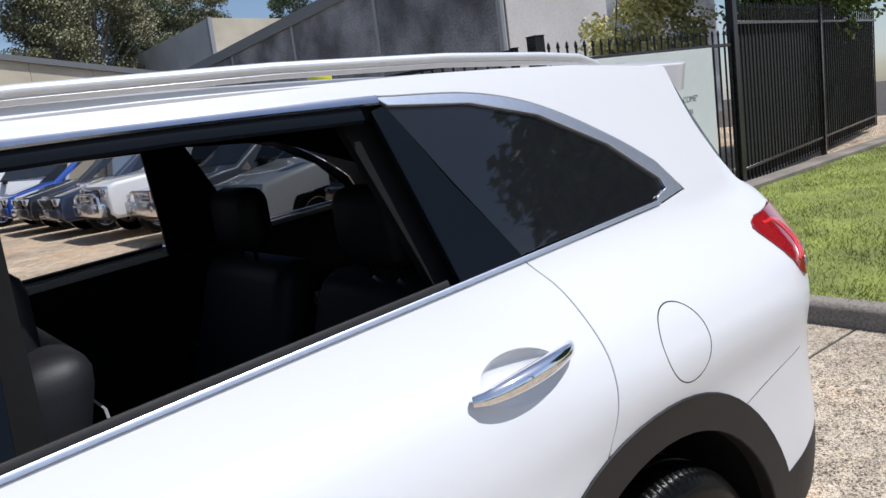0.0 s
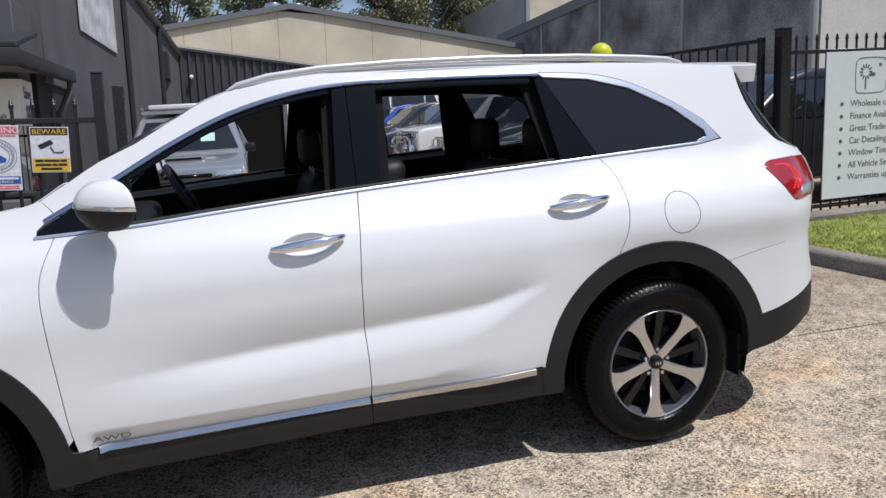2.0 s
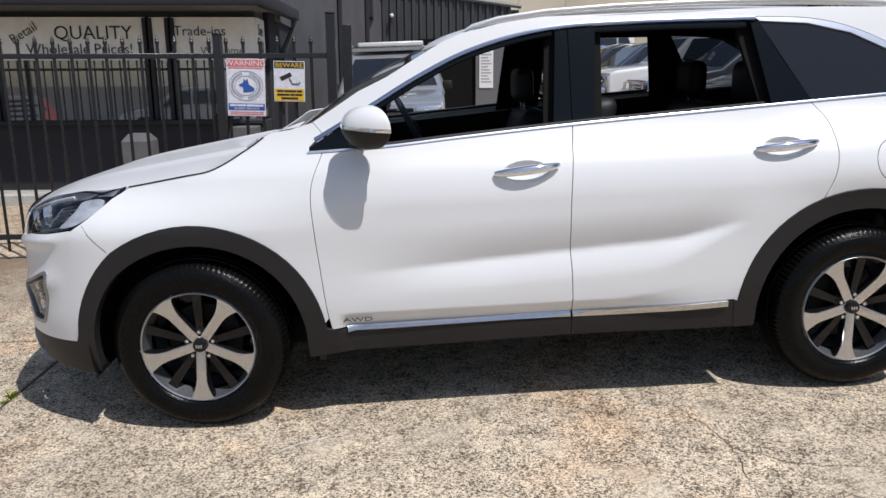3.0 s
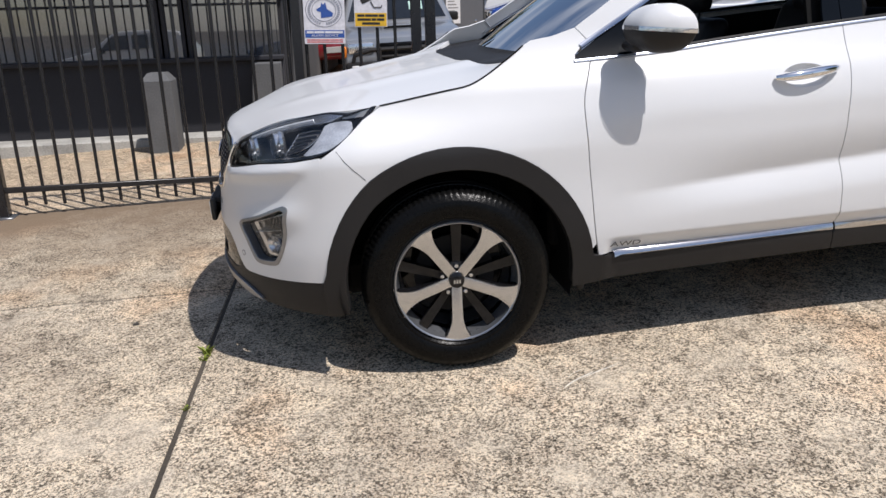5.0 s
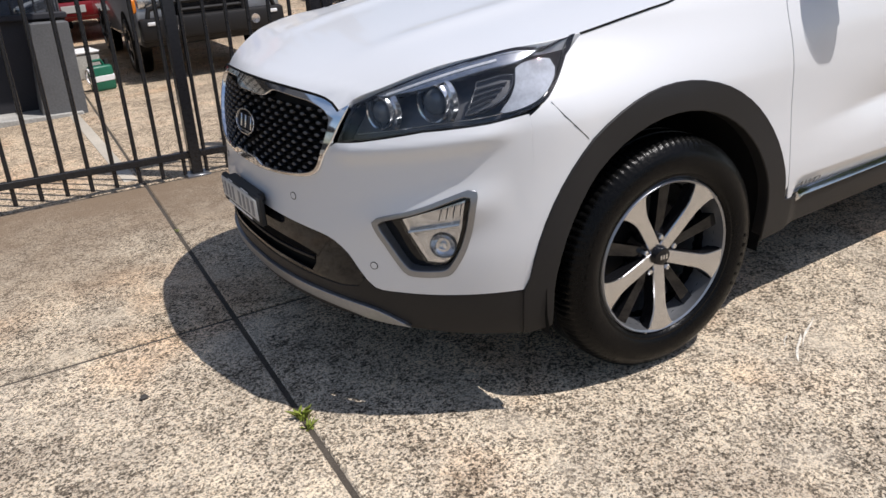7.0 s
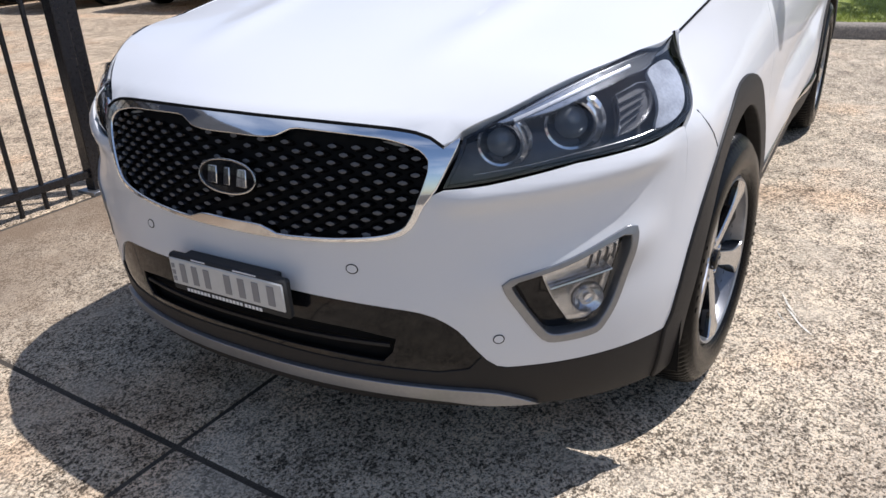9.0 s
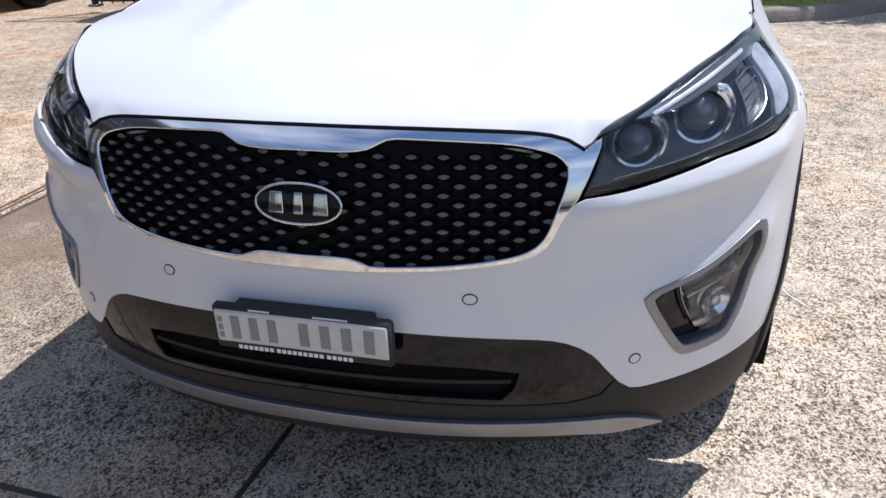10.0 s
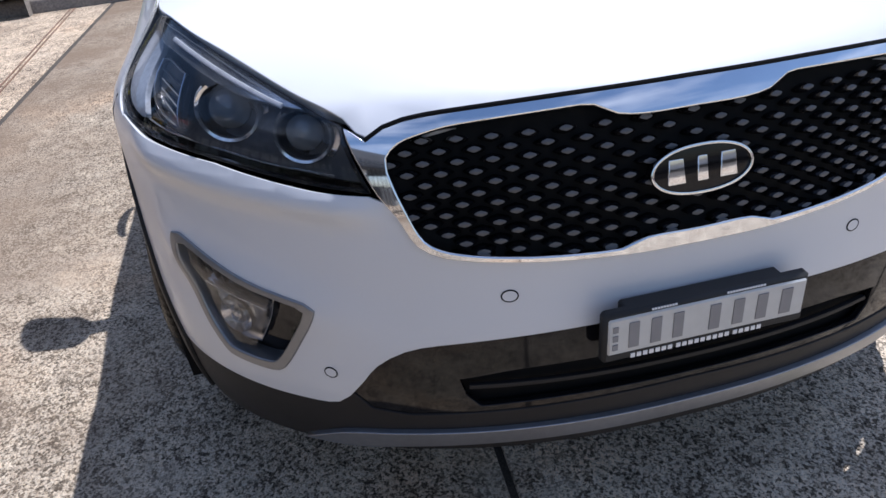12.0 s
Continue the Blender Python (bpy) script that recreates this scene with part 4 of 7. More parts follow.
        patch("mirror_sail", tri, surf, PILLAR, car, off=-.004, flip=fl)
        ra = rear_arch(.520, 173, 16) + [(3.262, .505), (3.262, .36), (3.215, .33)] + rear_arch(.440, -4, 184) + [(2.330, .315), (2.245, .315), (2.236, .432)]
        patch("rear_arch_cladding", ra, surf, TRIM, car, "grained black arch cladding", off=.007, thick=.04, flip=fl, cell=.025, lip=.006)
        fa = front_arch(.500, 172, 7) + [(.520, .41), (.5565, .404), (.5575, .30), (.445, .29)] + front_arch(.425, -4, 184) + [(-.440, .275), (-.531, .262), (-.532, .40)]
        patch("front_arch_cladding", fa, surf, TRIM, car, "grained black arch cladding", off=.007, thick=.04, flip=fl, cell=.025, lip=.006)
        sill = [(.559, .40), (1.54, .407), (2.232, .43), (2.318, .315), (1.54, .315), (.559, .300)]
        for lo_x, hi_x in ((.558, 1.5435), (1.5485, 2.33)):
            piece = [(min(max(u, lo_x), hi_x), v) for u, v in sill]
            patch("sill_cladding", piece, surf, TRIM, car, off=.004, flip=fl)
            ribbon("sill_moulding", [(min(max(u, lo_x), hi_x), v) for u, v in spline([(.600, .3968), (1.0, .400), (1.54, .406), (2.0, .419), (2.205, .426)], .04) if lo_x - .02 < u < hi_x + .02], surf, .032, .015, MOULDING, car, "chrome sill moulding", flip=fl, off=.004)
        for x0, x1, zb in ((.445, .555, .255), (3.20, 3.27, .225)):
            bm = box((x0 + .02, min(sign * .66, sign * .87), zb), (x1 - .06, max(sign * .66, sign * .87), .42), .006)
            for v in bm.verts:
                v.co.x += .01 * (1 - (v.co.z - zb) / .2)
            part("mud_flap", bm, TRIM, car)
        for k, (cx, r) in enumerate(((0, .445), (2.78, .455))):
            bm = bmesh.new()
            a0 = [bm.verts.new((cx + r * math.cos(-.25 + (math.pi + .5) * i / 24), sign * .90, WHEEL_Z + r * math.sin(-.25 + (math.pi + .5) * i / 24))) for i in range(25)]
            a1 = [bm.verts.new((cx + r * math.cos(-.25 + (math.pi + .5) * i / 24), sign * .52, WHEEL_Z + r * math.sin(-.25 + (math.pi + .5) * i / 24))) for i in range(25)]
            for i in range(24):
                bm.faces.new((a0[i], a0[i + 1], a1[i + 1], a1[i]))
            bm.faces.new(a1)
            part("arch_liner", bm, DARK, car)
        # drive badge low on the door
        if not fl:
            text("AWD", .037, LAMPBLACK, fd, on(surf, .650, .438, .0105, fl) @ pose(-.060, 0, 0) @ Matrix.Diagonal((1.35, 1, 1, 1)), "badge_lettering")
        ribbon("bonnet_gap", spline([(-.235, 1.0165), (-.16, 1.0275), (-.10, 1.0370), (0, 1.0520), (.09, 1.066), (.16, 1.0955), (.22, 1.130), (.27, 1.160), (.308, 1.186)], .02), surf, .0060, .0014, DARK, car, flip=fl, off=.0018)
        ribbon("bumper_gap", [(-.440, .884), (-.405, .850), (-.37, .822), (-.318, .782)], surf, .0018, .0008, DARK, car, flip=fl, off=.0006)
        # door mirror
        dm = new("door_mirror")
        dm.parent = car
        for piece, grow, lo, hi in (("mirror_base", -.004, None, 1.212), ("turn_signal", .0012, 1.211, 1.2255), ("mirror_cap", 0, 1.225, None)):
            bm = bmesh.new()
            bmesh.ops.create_uvsphere(bm, u_segments=72, v_segments=44, radius=1)
            for v in bm.verts:
                x, y, z = v.co
                tall = .094 if z > 0 else .070
                taper = 1 - (.22 * z * z if z > 0 else .30 * abs(z))
                depth = (.055 if x > 0 else .105 * (1 - .3 * y * y)) + grow
                out = sign * y                                   # swept back towards its outer end
                v.co = Vector((.745 + .050 * out + math.copysign(abs(x) ** (.45 if x > 0 else .75), x) * depth * taper, sign * .952 + (.106 + grow) * taper * math.copysign(abs(y) ** .5, y), 1.214 + tall * math.copysign(abs(z) ** .8, z)))
            for cut, up in ((lo, False), (hi, True)):
                if cut is not None:
                    bmesh.ops.bisect_plane(bm, geom=bm.verts[:] + bm.edges[:] + bm.faces[:], plane_co=(.8, 0, cut), plane_no=(0.10, 0, 1), clear_outer=up, clear_inner=not up)
            part(piece, bm, {"mirror_base": TRIM, "turn_signal": LAMPSILVER, "mirror_cap": PAINT}[piece], dm, {"mirror_base": "grained black mirror underside", "turn_signal": "clear turn signal strip", "mirror_cap": ""}[piece])
        part("mirror_arm", box((.66, min(sign * .80, sign * .92), 1.150), (.73, max(sign * .80, sign * .92), 1.185), .012), TRIM, dm)
        part("mirror_glass", box((-.002, -.056, -.040), (.003, .056, .045), .001), CHROME, dm, matrix=pose(.786, sign * .950, 1.225, 0, 0, -sign * 25))
    # windscreen, scuttle, wipers
    ws = [(-.70, .02), (-.70, .1), (-.655, .45), (-.60, .78), (-.55, .97), (-.3, 1.0), (0, 1.0), (.3, 1.0), (.55, .97), (.60, .78), (.655, .45), (.70, .1), (.70, .02), (.4, 0), (0, 0), (-.4, 0)]
    w = patch("windscreen", ws, screen_surf, CLEAR, car, thick=.004, cell=.05)
    w.visible_shadow = False
    patch("windscreen_band", [(-.55, .975), (-.3, 1.005), (0, 1.008), (.3, 1.005), (.55, .975), (.56, .93), (.3, .945), (0, .95), (-.3, .945), (-.56, .93)], screen_surf, DARK, car, thick=.003, off=.002, cell=.05)
    sc = [(.12, 0), (.125, -.25), (.155, -.45), (.215, -.64), (.285, -.73), (.42, -.725), (.54, -.725), (.62, -.72), (.52, -.60), (.40, -.30), (.37, 0)]
    patch("scuttle", sc + [(x, -y) for x, y in sc[::-1]], lambda x, y: (x, y, hood_surf(min(x, .45), y * .85)[2] - .014), TRIM, car, thick=.03)
    for y0, y1 in ((-.62, .02), (.05, .60)):
        part("wiper", tube([(.36 + .3 * (y0 / .75) ** 2, y0, 1.158), (.40 + .28 * ((y0 + y1) / 1.5) ** 2, (y0 + y1) / 2, 1.172), (.38 + .3 * (y1 / .75) ** 2, y1, 1.170)], .009, 6), TRIM, car)
    # inner shell and cabin
    for sign, surf in ((-1, LEFT), (1, RIGHT)):
        fl = sign > 0
        inner = [(.46, .45), (2.25, .45), (2.34, .70), (2.55, .90), (2.78, .93), (3.0, .90), (3.3, .80), (3.9, .80), (3.9, 1.15), (3.2, 1.27), (2.58, 1.236), (1.574, 1.185), (.8, 1.132), (.48, 1.115)]
        patch("door_lining", inner, surf, CABIN, car, flip=fl, off=-.055, thick=0)
        patch("inner_skin", [(-.55, .42), (-.48, .60), (-.36, .80), (-.2, .90), (0, .92), (.2, .90), (.36, .80), (.48, .55), (.52, .40), (.60, .40), (.60, 1.11), (.44, 1.10), (.0, 1.03), (-.20, .98), (-.40, .88), (-.60, .80)], surf, DARK, car, flip=fl, off=-.05, thick=0)
        patch("pillar_lining", [(1.46, 1.19), (1.50, 1.58), (1.74, 1.585), (1.71, 1.20)], surf, DARK, car, flip=fl, off=-.045, thick=.02)
        patch("pillar_lining", [(2.40, 1.23), (2.33, 1.58), (2.46, 1.585), (2.68, 1.25)], surf, DARK, car, flip=fl, off=-.045, thick=.02)
        patch("roof_lining_side", [(u, v - .02) for u, v in CANT if u > .6] + [(2.8, 1.54), (3.2, 1.40), (3.35, 1.50), (2.9, 1.60), (2.2, 1.63), (1.5, 1.615), (1.15, 1.55), (.80, 1.36)], surf, CABIN, car, flip=fl, off=-.03, thick=.0)
    patch("roof_lining", [(1.10, -.56), (3.4, -.53), (3.4, .53), (1.10, .56)], roof_surf, CABIN, car, off=-.035, thick=0, cell=.06)
    part("underbody", box((-.42, -.62, .24), (3.30, .62, .40), .03), DARK, car)
    # dark block added inside the nose to stop sunlight passing through
    part("bay_light_block", box((-.62, -.46, .30), (.45, .46, .80), .05), DARK, car)
    part("bulkhead", box((.40, -.74, .40), (.50, .74, 1.08), .02), DARK, car)
    bm = box((.45, -.72, .80), (.80, .72, 1.085), .05, seg=3)
    part("dashboard", bm, CABIN, car)
    part("cargo_wall", box((3.40, -.70, .40), (3.46, .70, 1.12), .02), CABIN, car)
    part("centre_console", box((.75, -.12, .40), (1.5, .12, .80), .04), CABIN, car)
    sw = new("steering_wheel")
    sw.parent = car
    sw.matrix_basis = pose(.945, .37, 1.10, 0, 63, 0)
    part("wheel_rim", tube([(.185 * math.cos(2 * math.pi * i / 40), .185 * math.sin(2 * math.pi * i / 40), 0) for i in range(40)], .016, 8, closed=True), LEATHER, sw)
    part("wheel_boss", box((-.05, -.07, -.02), (.05, .07, .03), .02, seg=2), CABIN, sw)
    for a in (90, 270, 0):
        part("wheel_spoke", tube([(0, 0, 0), (.18 * math.cos(radians(a)), .18 * math.sin(radians(a)), 0)], .014, 6), SATIN, sw)

    def seat(x, y, half, high=.63, rest=True):
        st = new("seat")
        st.parent = car
        part("cushion", box((x - .52, y - half, .50), (x, y + half, .66), .05, seg=3), LEATHER, st)
        bm = box((x - .09, y - half, .56), (x + .05, y + half, .56 + high), .055, seg=4)
        for v in bm.verts:
            k = (v.co.z - .56) / high
            v.co.x += .20 * k
            v.co.y = y + (v.co.y - y) * (1 - .12 * max(k - .6, 0) / .4)
        part("backrest", bm, LEATHER, st)
        part("seam", tube([(x + .262, y - half * .62, .60), (x + .262 - .0, y - half * .58, 1.02), (x + .262, y - half * .3, 1.14), (x + .262, y + half * .3, 1.14), (x + .262, y + half * .58, 1.02)], .003, 5), SEAM, st)
        if rest:
            bm = box((x + .09, y - .13, 1.22), (x + .19, y + .13, 1.41), .045, seg=3)
            part("headrest", bm, LEATHER, st)
            for d in (-.05, .05):
                part("headrest_post", tube([(x + .15, y + d, 1.12), (x + .14, y + d, 1.25)], .007, 6), CHROME, st)
    seat(1.58, -.40, .25, .72), seat(1.42, .37, .25)
    seat(2.38, -.36, .30), seat(2.38, .36, .30)
    seat(3.12, -.30, .25, .55), seat(3.12, .30, .25, .55)
    return car


BEZEL = mat("satin_grey_bezel", (0.26, 0.265, 0.275), rough=0.30, metal=0.7, scale=80, vary=0.05)
FOGCHROME = mat("fog_lamp_chrome", (0.58, 0.59, 0.61), rough=0.20, metal=1.0, scale=70, vary=0.15, bump=0.03, stain=0.1, stain_scale=20)
LIGHTGUIDE = mat("clear_light_guide", (0.60, 0.62, 0.66), rough=0.30, metal=0.25, coat=0.3, scale=90, vary=0.10, stain=0.1, stain_scale=12)
RED_GLOW = mat("red_light_guide", (0.75, 0.03, 0.03), rough=0.15, coat=1.0, scale=200, vary=0.1)
# grey for the mesh tips: the sky's highlight on them, put into the colour
GRILLE_HIGHLIGHT = mat("grille_tip_highlight", (0.085, 0.087, 0.092), rough=0.42, scale=200, vary=0.1)
STRIP = mat("smoked_chrome", (0.52, 0.54, 0.57), rough=0.15, metal=0.9, scale=60, vary=0.15)
LAMPBLACK = mat("lamp_black", (0.085, 0.087, 0.094), rough=0.28, scale=60, vary=0.2)
LAMPSILVER = mat("lamp_reflector", (0.75, 0.76, 0.78), rough=0.16, metal=0.9, scale=120, vary=0.12)
CORNERSILVER = mat("corner_lamp_lens", (0.40, 0.43, 0.49), rough=0.6, metal=0.0, spec=0.2, scale=160, vary=0.12, stain=0.3, stain_scale=14)
LAMPLENS = mat("projector_glass", (0.15, 0.16, 0.165), rough=0.04, coat=1.0, scale=60, vary=0.1)
SATIN_DARK = mat("satin_grey", (0.30, 0.31, 0.33), rough=0.32, metal=0.8, scale=80, vary=0.05)
PLATEWHITE = mat("plate_white", (0.54, 0.54, 0.52), rough=0.5, scale=40, vary=0.04)
PLATEGREY = mat("plate_grey", (0.22, 0.22, 0.23), rough=0.5, scale=40, vary=0.04)
TINTBLACK = mat("black_privacy_glass", (0.010, 0.011, 0.013), rough=0.03, coat=0.0, scale=40, vary=0.05)
SEAM = mat("grey_stitching", (0.30, 0.30, 0.30), rough=0.7)

CAR = build_car()


# wheels
def build_wheel(parent, x, sign, phase):
    hub = new("wheel")
    hub.parent = parent
    hub.matrix_basis = pose(x, sign * 0.80, WHEEL_Z, 0, 0, (180 if sign > 0 else 0) - (4 if x == 0 else 0))    # front wheels a little off straight
    tyre = [(.235, -.10), (.241, -.114), (.250, -.122), (.256, -.122), (.262, -.127), (.29, -.131), (.318, -.128), (.322, -.125), (.340, -.116), (.352, -.106), (.360, -.092), (.365, -.070),
            (.3665, -.05), (.362, -.049), (.362, -.041), (.367, -.040), (.367, -.004), (.362, -.003), (.362, .005), (.367, .006), (.367, .04), (.362, .041), (.362, .049), (.366, .05), (.360, .095), (.33, .12), (.25, .115)]
    tyre = [(r if r < .31 else .31 + (r - .31) * .877, d) for r, d in tyre]
    bm = lathe(tyre, 300)
    for v in bm.verts:                                           # sipes cut across the shoulder
        rad = math.hypot(v.co.x, v.co.z)
        if .338 < rad < .3605 and abs(v.co.y) > .045 and round(math.degrees(math.atan2(v.co.z, v.co.x)) / 1.2) % 3 == 0:
            v.co.x *= .984
            v.co.z *= .984
    for k in range(60):                                          # raised moulding marks on the sidewall
        a = 2 * math.pi * k / 60
        if k % 30 < 6:
            before = set(bm.verts)
            box((.300, -.1318, -.0045), (.309, -.1290, .0045), 0, bm)
            rot = Matrix.Rotation(a, 4, 'Y')
            for v in set(bm.verts) - before:
                v.co = rot @ v.co
    part("tyre", bm, RUBBER, hub, "dressed black tyre")
    part("rim", lathe([(.236, -.098), (.2385, -.112), (.234, -.117), (.2285, -.113), (.226, -.085), (.215, -.06), (.205, .08)], 96), SATIN_DARK, hub, "dark satin alloy rim edge")
    part("brake_disc", lathe([(.001, -.005), (.155, -.005), (.155, .01)], 48), TRIM, hub)
    part("barrel", lathe([(.224, -.080), (.212, -.04), (.212, .09), (.001, .09)], 48), GLOSSBLACK, hub)
    for k in range(5):
        a = radians(72 * k + phase)
        bm = bmesh.new()
        rows = []
        for i in range(15):
            t = i / 14
            r = .026 + .206 * t
            wd = .0185 + .003 * t + .030 * max(0, (t - .55) / .45) ** 2.0
            if t > .93:
                wd += .010 * (t - .93) / .07
            dpt = -.094 - .019 * t + .010 * (1 - t) ** 2
            rows.append([(r, -wd - .003, dpt + .045), (r, -wd - .002, dpt + .004), (r, -wd, dpt), (r, 0, dpt - .003), (r, wd, dpt), (r, wd + .002, dpt + .004), (r, wd + .003, dpt + .045)])
        vs = [[bm.verts.new((p[0] * math.cos(a) - p[1] * math.sin(a), p[2], p[0] * math.sin(a) + p[1] * math.cos(a))) for p in row] for row in rows]
        for r0, r1 in zip(vs, vs[1:]):
            for p in range(6):
                f = bm.faces.new((r0[p], r1[p], r1[p + 1], r0[p + 1]))
                if p in (0, 5):
                    f.material_index = 1
        bmesh.ops.recalc_face_normals(bm, faces=bm.faces)
        sp = part("spoke", bm, ALLOY, hub, "machined alloy spoke", angle=25)
        sp.data.materials.append(GLOSSBLACK)
        a2 = a + radians(36)
        bm = bmesh.new()
        rows = []
        for i in range(7):
            t = i / 6
            r, wd, dpt = .04 + .186 * t, .013 + .007 * t, -.070 - .016 * t
            rows.append([(r, -wd, dpt + .03), (r, -wd, dpt), (r, wd, dpt), (r, wd, dpt + .03)])
        vs = [[bm.verts.new((p[0] * math.cos(a2) - p[1] * math.sin(a2), p[2], p[0] * math.sin(a2) + p[1] * math.cos(a2))) for p in row] for row in rows]
        for r0, r1 in zip(vs, vs[1:]):
            for p in range(3):
                bm.faces.new((r0[p], r1[p], r1[p + 1], r0[p + 1]))
        bmesh.ops.recalc_face_normals(bm, faces=bm.faces)
        part("black_spoke", bm, GLOSSBLACK, hub, "gloss black spoke")
        n = lathe([(.0005, -.090), (.007, -.090), (.010, -.086), (.010, -.05)], 6)
        bmesh.ops.translate(n, verts=n.verts, vec=(.057 * math.cos(a2), 0, .057 * math.sin(a2)))
        part("wheel_nut", n, SATIN, hub)
    part("centre_cap", lathe([(.0005, -.1015), (.022, -.101), (.027, -.0985), (.029, -.092), (.029, -.06)], 32), GLOSSBLACK, hub)
    for dx in (-.010, 0, .010):
        part("cap_bar", box((dx - .003, -.1045, -.007), (dx + .003, -.1005, .007)), SATIN, hub)
    part("hub_boss", lathe([(.034, -.06), (.045, -.078), (.070, -.072), (.09, -.03)], 48), GLOSSBLACK, hub)
    return hub


for wx, ph in zip(AXLES, (52, 48)):
    for sg in (-1, 1):
        build_wheel(CAR, wx, sg, ph)


# ---------------------------------------------------------------- ground
def ground_sheet():
    xs = [-400, -100, -40] + [-14 + 44 * i / 11 for i in range(12)] + [60, 150, 400]
    ys = [-400, -100, -40] + [-14 + 74 * i / 11 for i in range(12)] + [100, 200, 400]
    verts = [(x, y, gz(x, y) - 0.006) for y in ys for x in xs]
    n = len(xs)
    faces = [(j * n + i, j * n + i + 1, (j + 1) * n + i + 1, (j + 1) * n + i) for j in range(len(ys) - 1) for i in range(n - 1)]
    return tagged(finish("ground", verts, faces, JOINT, smooth=False), "worn exposed aggregate concrete forecourt and yard", "ground", kind="structure")


GROUND = ground_sheet()
E1, E2, CORNER = Vector((.9986, -.053)), Vector((.047, .9989)), Vector((-.985, .285))


def slab(u0, u1, v0, v1, material):
    g = .009
    pts = [CORNER + E1 * u + E2 * v for u, v in ((u0 + g, v0 + g), (u1 - g, v0 + g), (u1 - g, v1 - g), (u0 + g, v1 - g))]
    cen = sum(pts, Vector((0, 0))) / 4
    rings = []
    for inset, dz in ((0, -.03), (0, -.006), (.004, -.001), (.012, 0)):
        rings.append([(p + (cen - p).normalized() * inset * 1.4, dz) for p in pts])
    verts = [(p.x, p.y, gz(p.x, p.y) + dz) for ring in rings for p, dz in ring]
    faces = [(a * 4 + k, a * 4 + (k + 1) % 4, (a + 1) * 4 + (k + 1) % 4, (a + 1) * 4 + k) for a in range(3) for k in range(4)] + [(12, 13, 14, 15)]
    return finish("slab", verts, faces, material, GROUND, angle=20)


US, VS = (-12.2, -8.0, -4.0, 0, 7.0, 11.4, 15.8, 22), (-13.0, -8.8, -4.4, 0, 2.02)
for i in range(7):
    for j in range(4):
        slab(US[i], US[i + 1], VS[j], VS[j + 1], SILTED if j == 3 else CONCRETE)
for u0, u1 in ((-12.2, -4), (-4, 0), (0, 7), (7, 14), (14, 22)):
    for v0, v1 in ((2.04, 9), (9, 18), (18, 30)):
        slab(u0, u1, v0, v1, YARD)
street = [(-90, -60), (90, -60), (90, -12.8), (-90, -12.8)]
tagged(finish("road", [(x, y, gz(x, y) - .002) for x, y in street], [(0, 1, 2, 3)], mat("street_asphalt", (0.06, 0.06, 0.062), rough=0.9, bump=0.4, scale=90, vary=0.3, stain=0.2), smooth=False), "grey asphalt street along the forecourt", "road", kind="structure")
# hairline crack across the forecourt, and the gate's steel track
def crack(points, seed):
    rnd = random.Random(seed)
    bm = bmesh.new()
    left, right = [], []
    line = spline(points, .03)
    for (x, y), (x2, y2) in zip(line, line[1:]):
        d = Vector((x2 - x, y2 - y)).normalized()
        o = Vector((-d.y, d.x))
        p = Vector((x, y)) + o * rnd.uniform(-.010, .010)
        w = rnd.uniform(.0008, .0024)
        left.append(bm.verts.new((p.x + o.x * w, p.y + o.y * w, gz(p.x, p.y) + .0012)))
        right.append(bm.verts.new((p.x - o.x * w, p.y - o.y * w, gz(p.x, p.y) + .0012)))
    for k in range(len(left) - 1):
        bm.faces.new((left[k], right[k], right[k + 1], left[k + 1]))
    part("crack", bm, JOINT, GROUND, smooth=False)


part("drain_strip", box((-.985, 2.48, -.004), (-.905, 6.2, .004), .002), mat("pale_concrete_strip", (0.50, 0.45, 0.37), rough=0.9, bump=0.3, scale=80, vary=0.15, stain=0.2), GROUND, matrix=Matrix.Translation((0, 0, .0)) @ SLOPE)
crack([(1.98, -1.0), (2.05, -1.35), (2.00, -1.7), (2.12, -2.1), (2.06, -2.6)], 3)
crack([(2.05, -1.35), (2.25, -1.5), (2.5, -1.55)], 4)
bm = bmesh.new()
for dy in (0, .035):
    box((.45, 2.28 + dy, -.004), (7.0, 2.290 + dy, .006), bm=bm)
for v in bm.verts:
    v.co.z += gz(v.co.x, v.co.y)
tagged(part("gate_track", bm, mat("rusty_steel", (0.22, 0.13, 0.08), rough=0.7, bump=0.3, scale=90, vary=0.4, stain=0.3, stain_scale=5)), "rusty steel gate track set in concrete", "gate track")


# weeds in the joints
WEED = mat("weed_leaf", (0.22, 0.27, 0.035), rough=0.6, scale=80, vary=0.35)
def weed(x, y, n, size, seed):
    rnd = random.Random(seed)
    bm = bmesh.new()
    for _ in range(n):
        a, ln, lean = rnd.uniform(0, 6.28), size * rnd.uniform(.5, 1), rnd.uniform(.3, 1.2)
        d = Vector((math.cos(a), math.sin(a), 0))
        o = Vector((-d.y, d.x, 0)) * size * rnd.uniform(.06, .14)
        b0 = Vector((x, y, gz(x, y) - .005)) + Vector((rnd.uniform(-1, 1), rnd.uniform(-1, 1), 0)) * size * .3
        m0 = b0 + d * ln * .5 * lean + Vector((0, 0, ln * .6))
        t0 = b0 + d * ln * lean + Vector((0, 0, ln * .75))
        q = [bm.verts.new(p) for p in (b0 - o * .4, b0 + o * .4, m0 + o, t0, m0 - o)]
        bm.faces.new(q)
    tagged(part("weed", bm, WEED), "small green weed growing in a slab joint", "weed", "weeds in the joints")


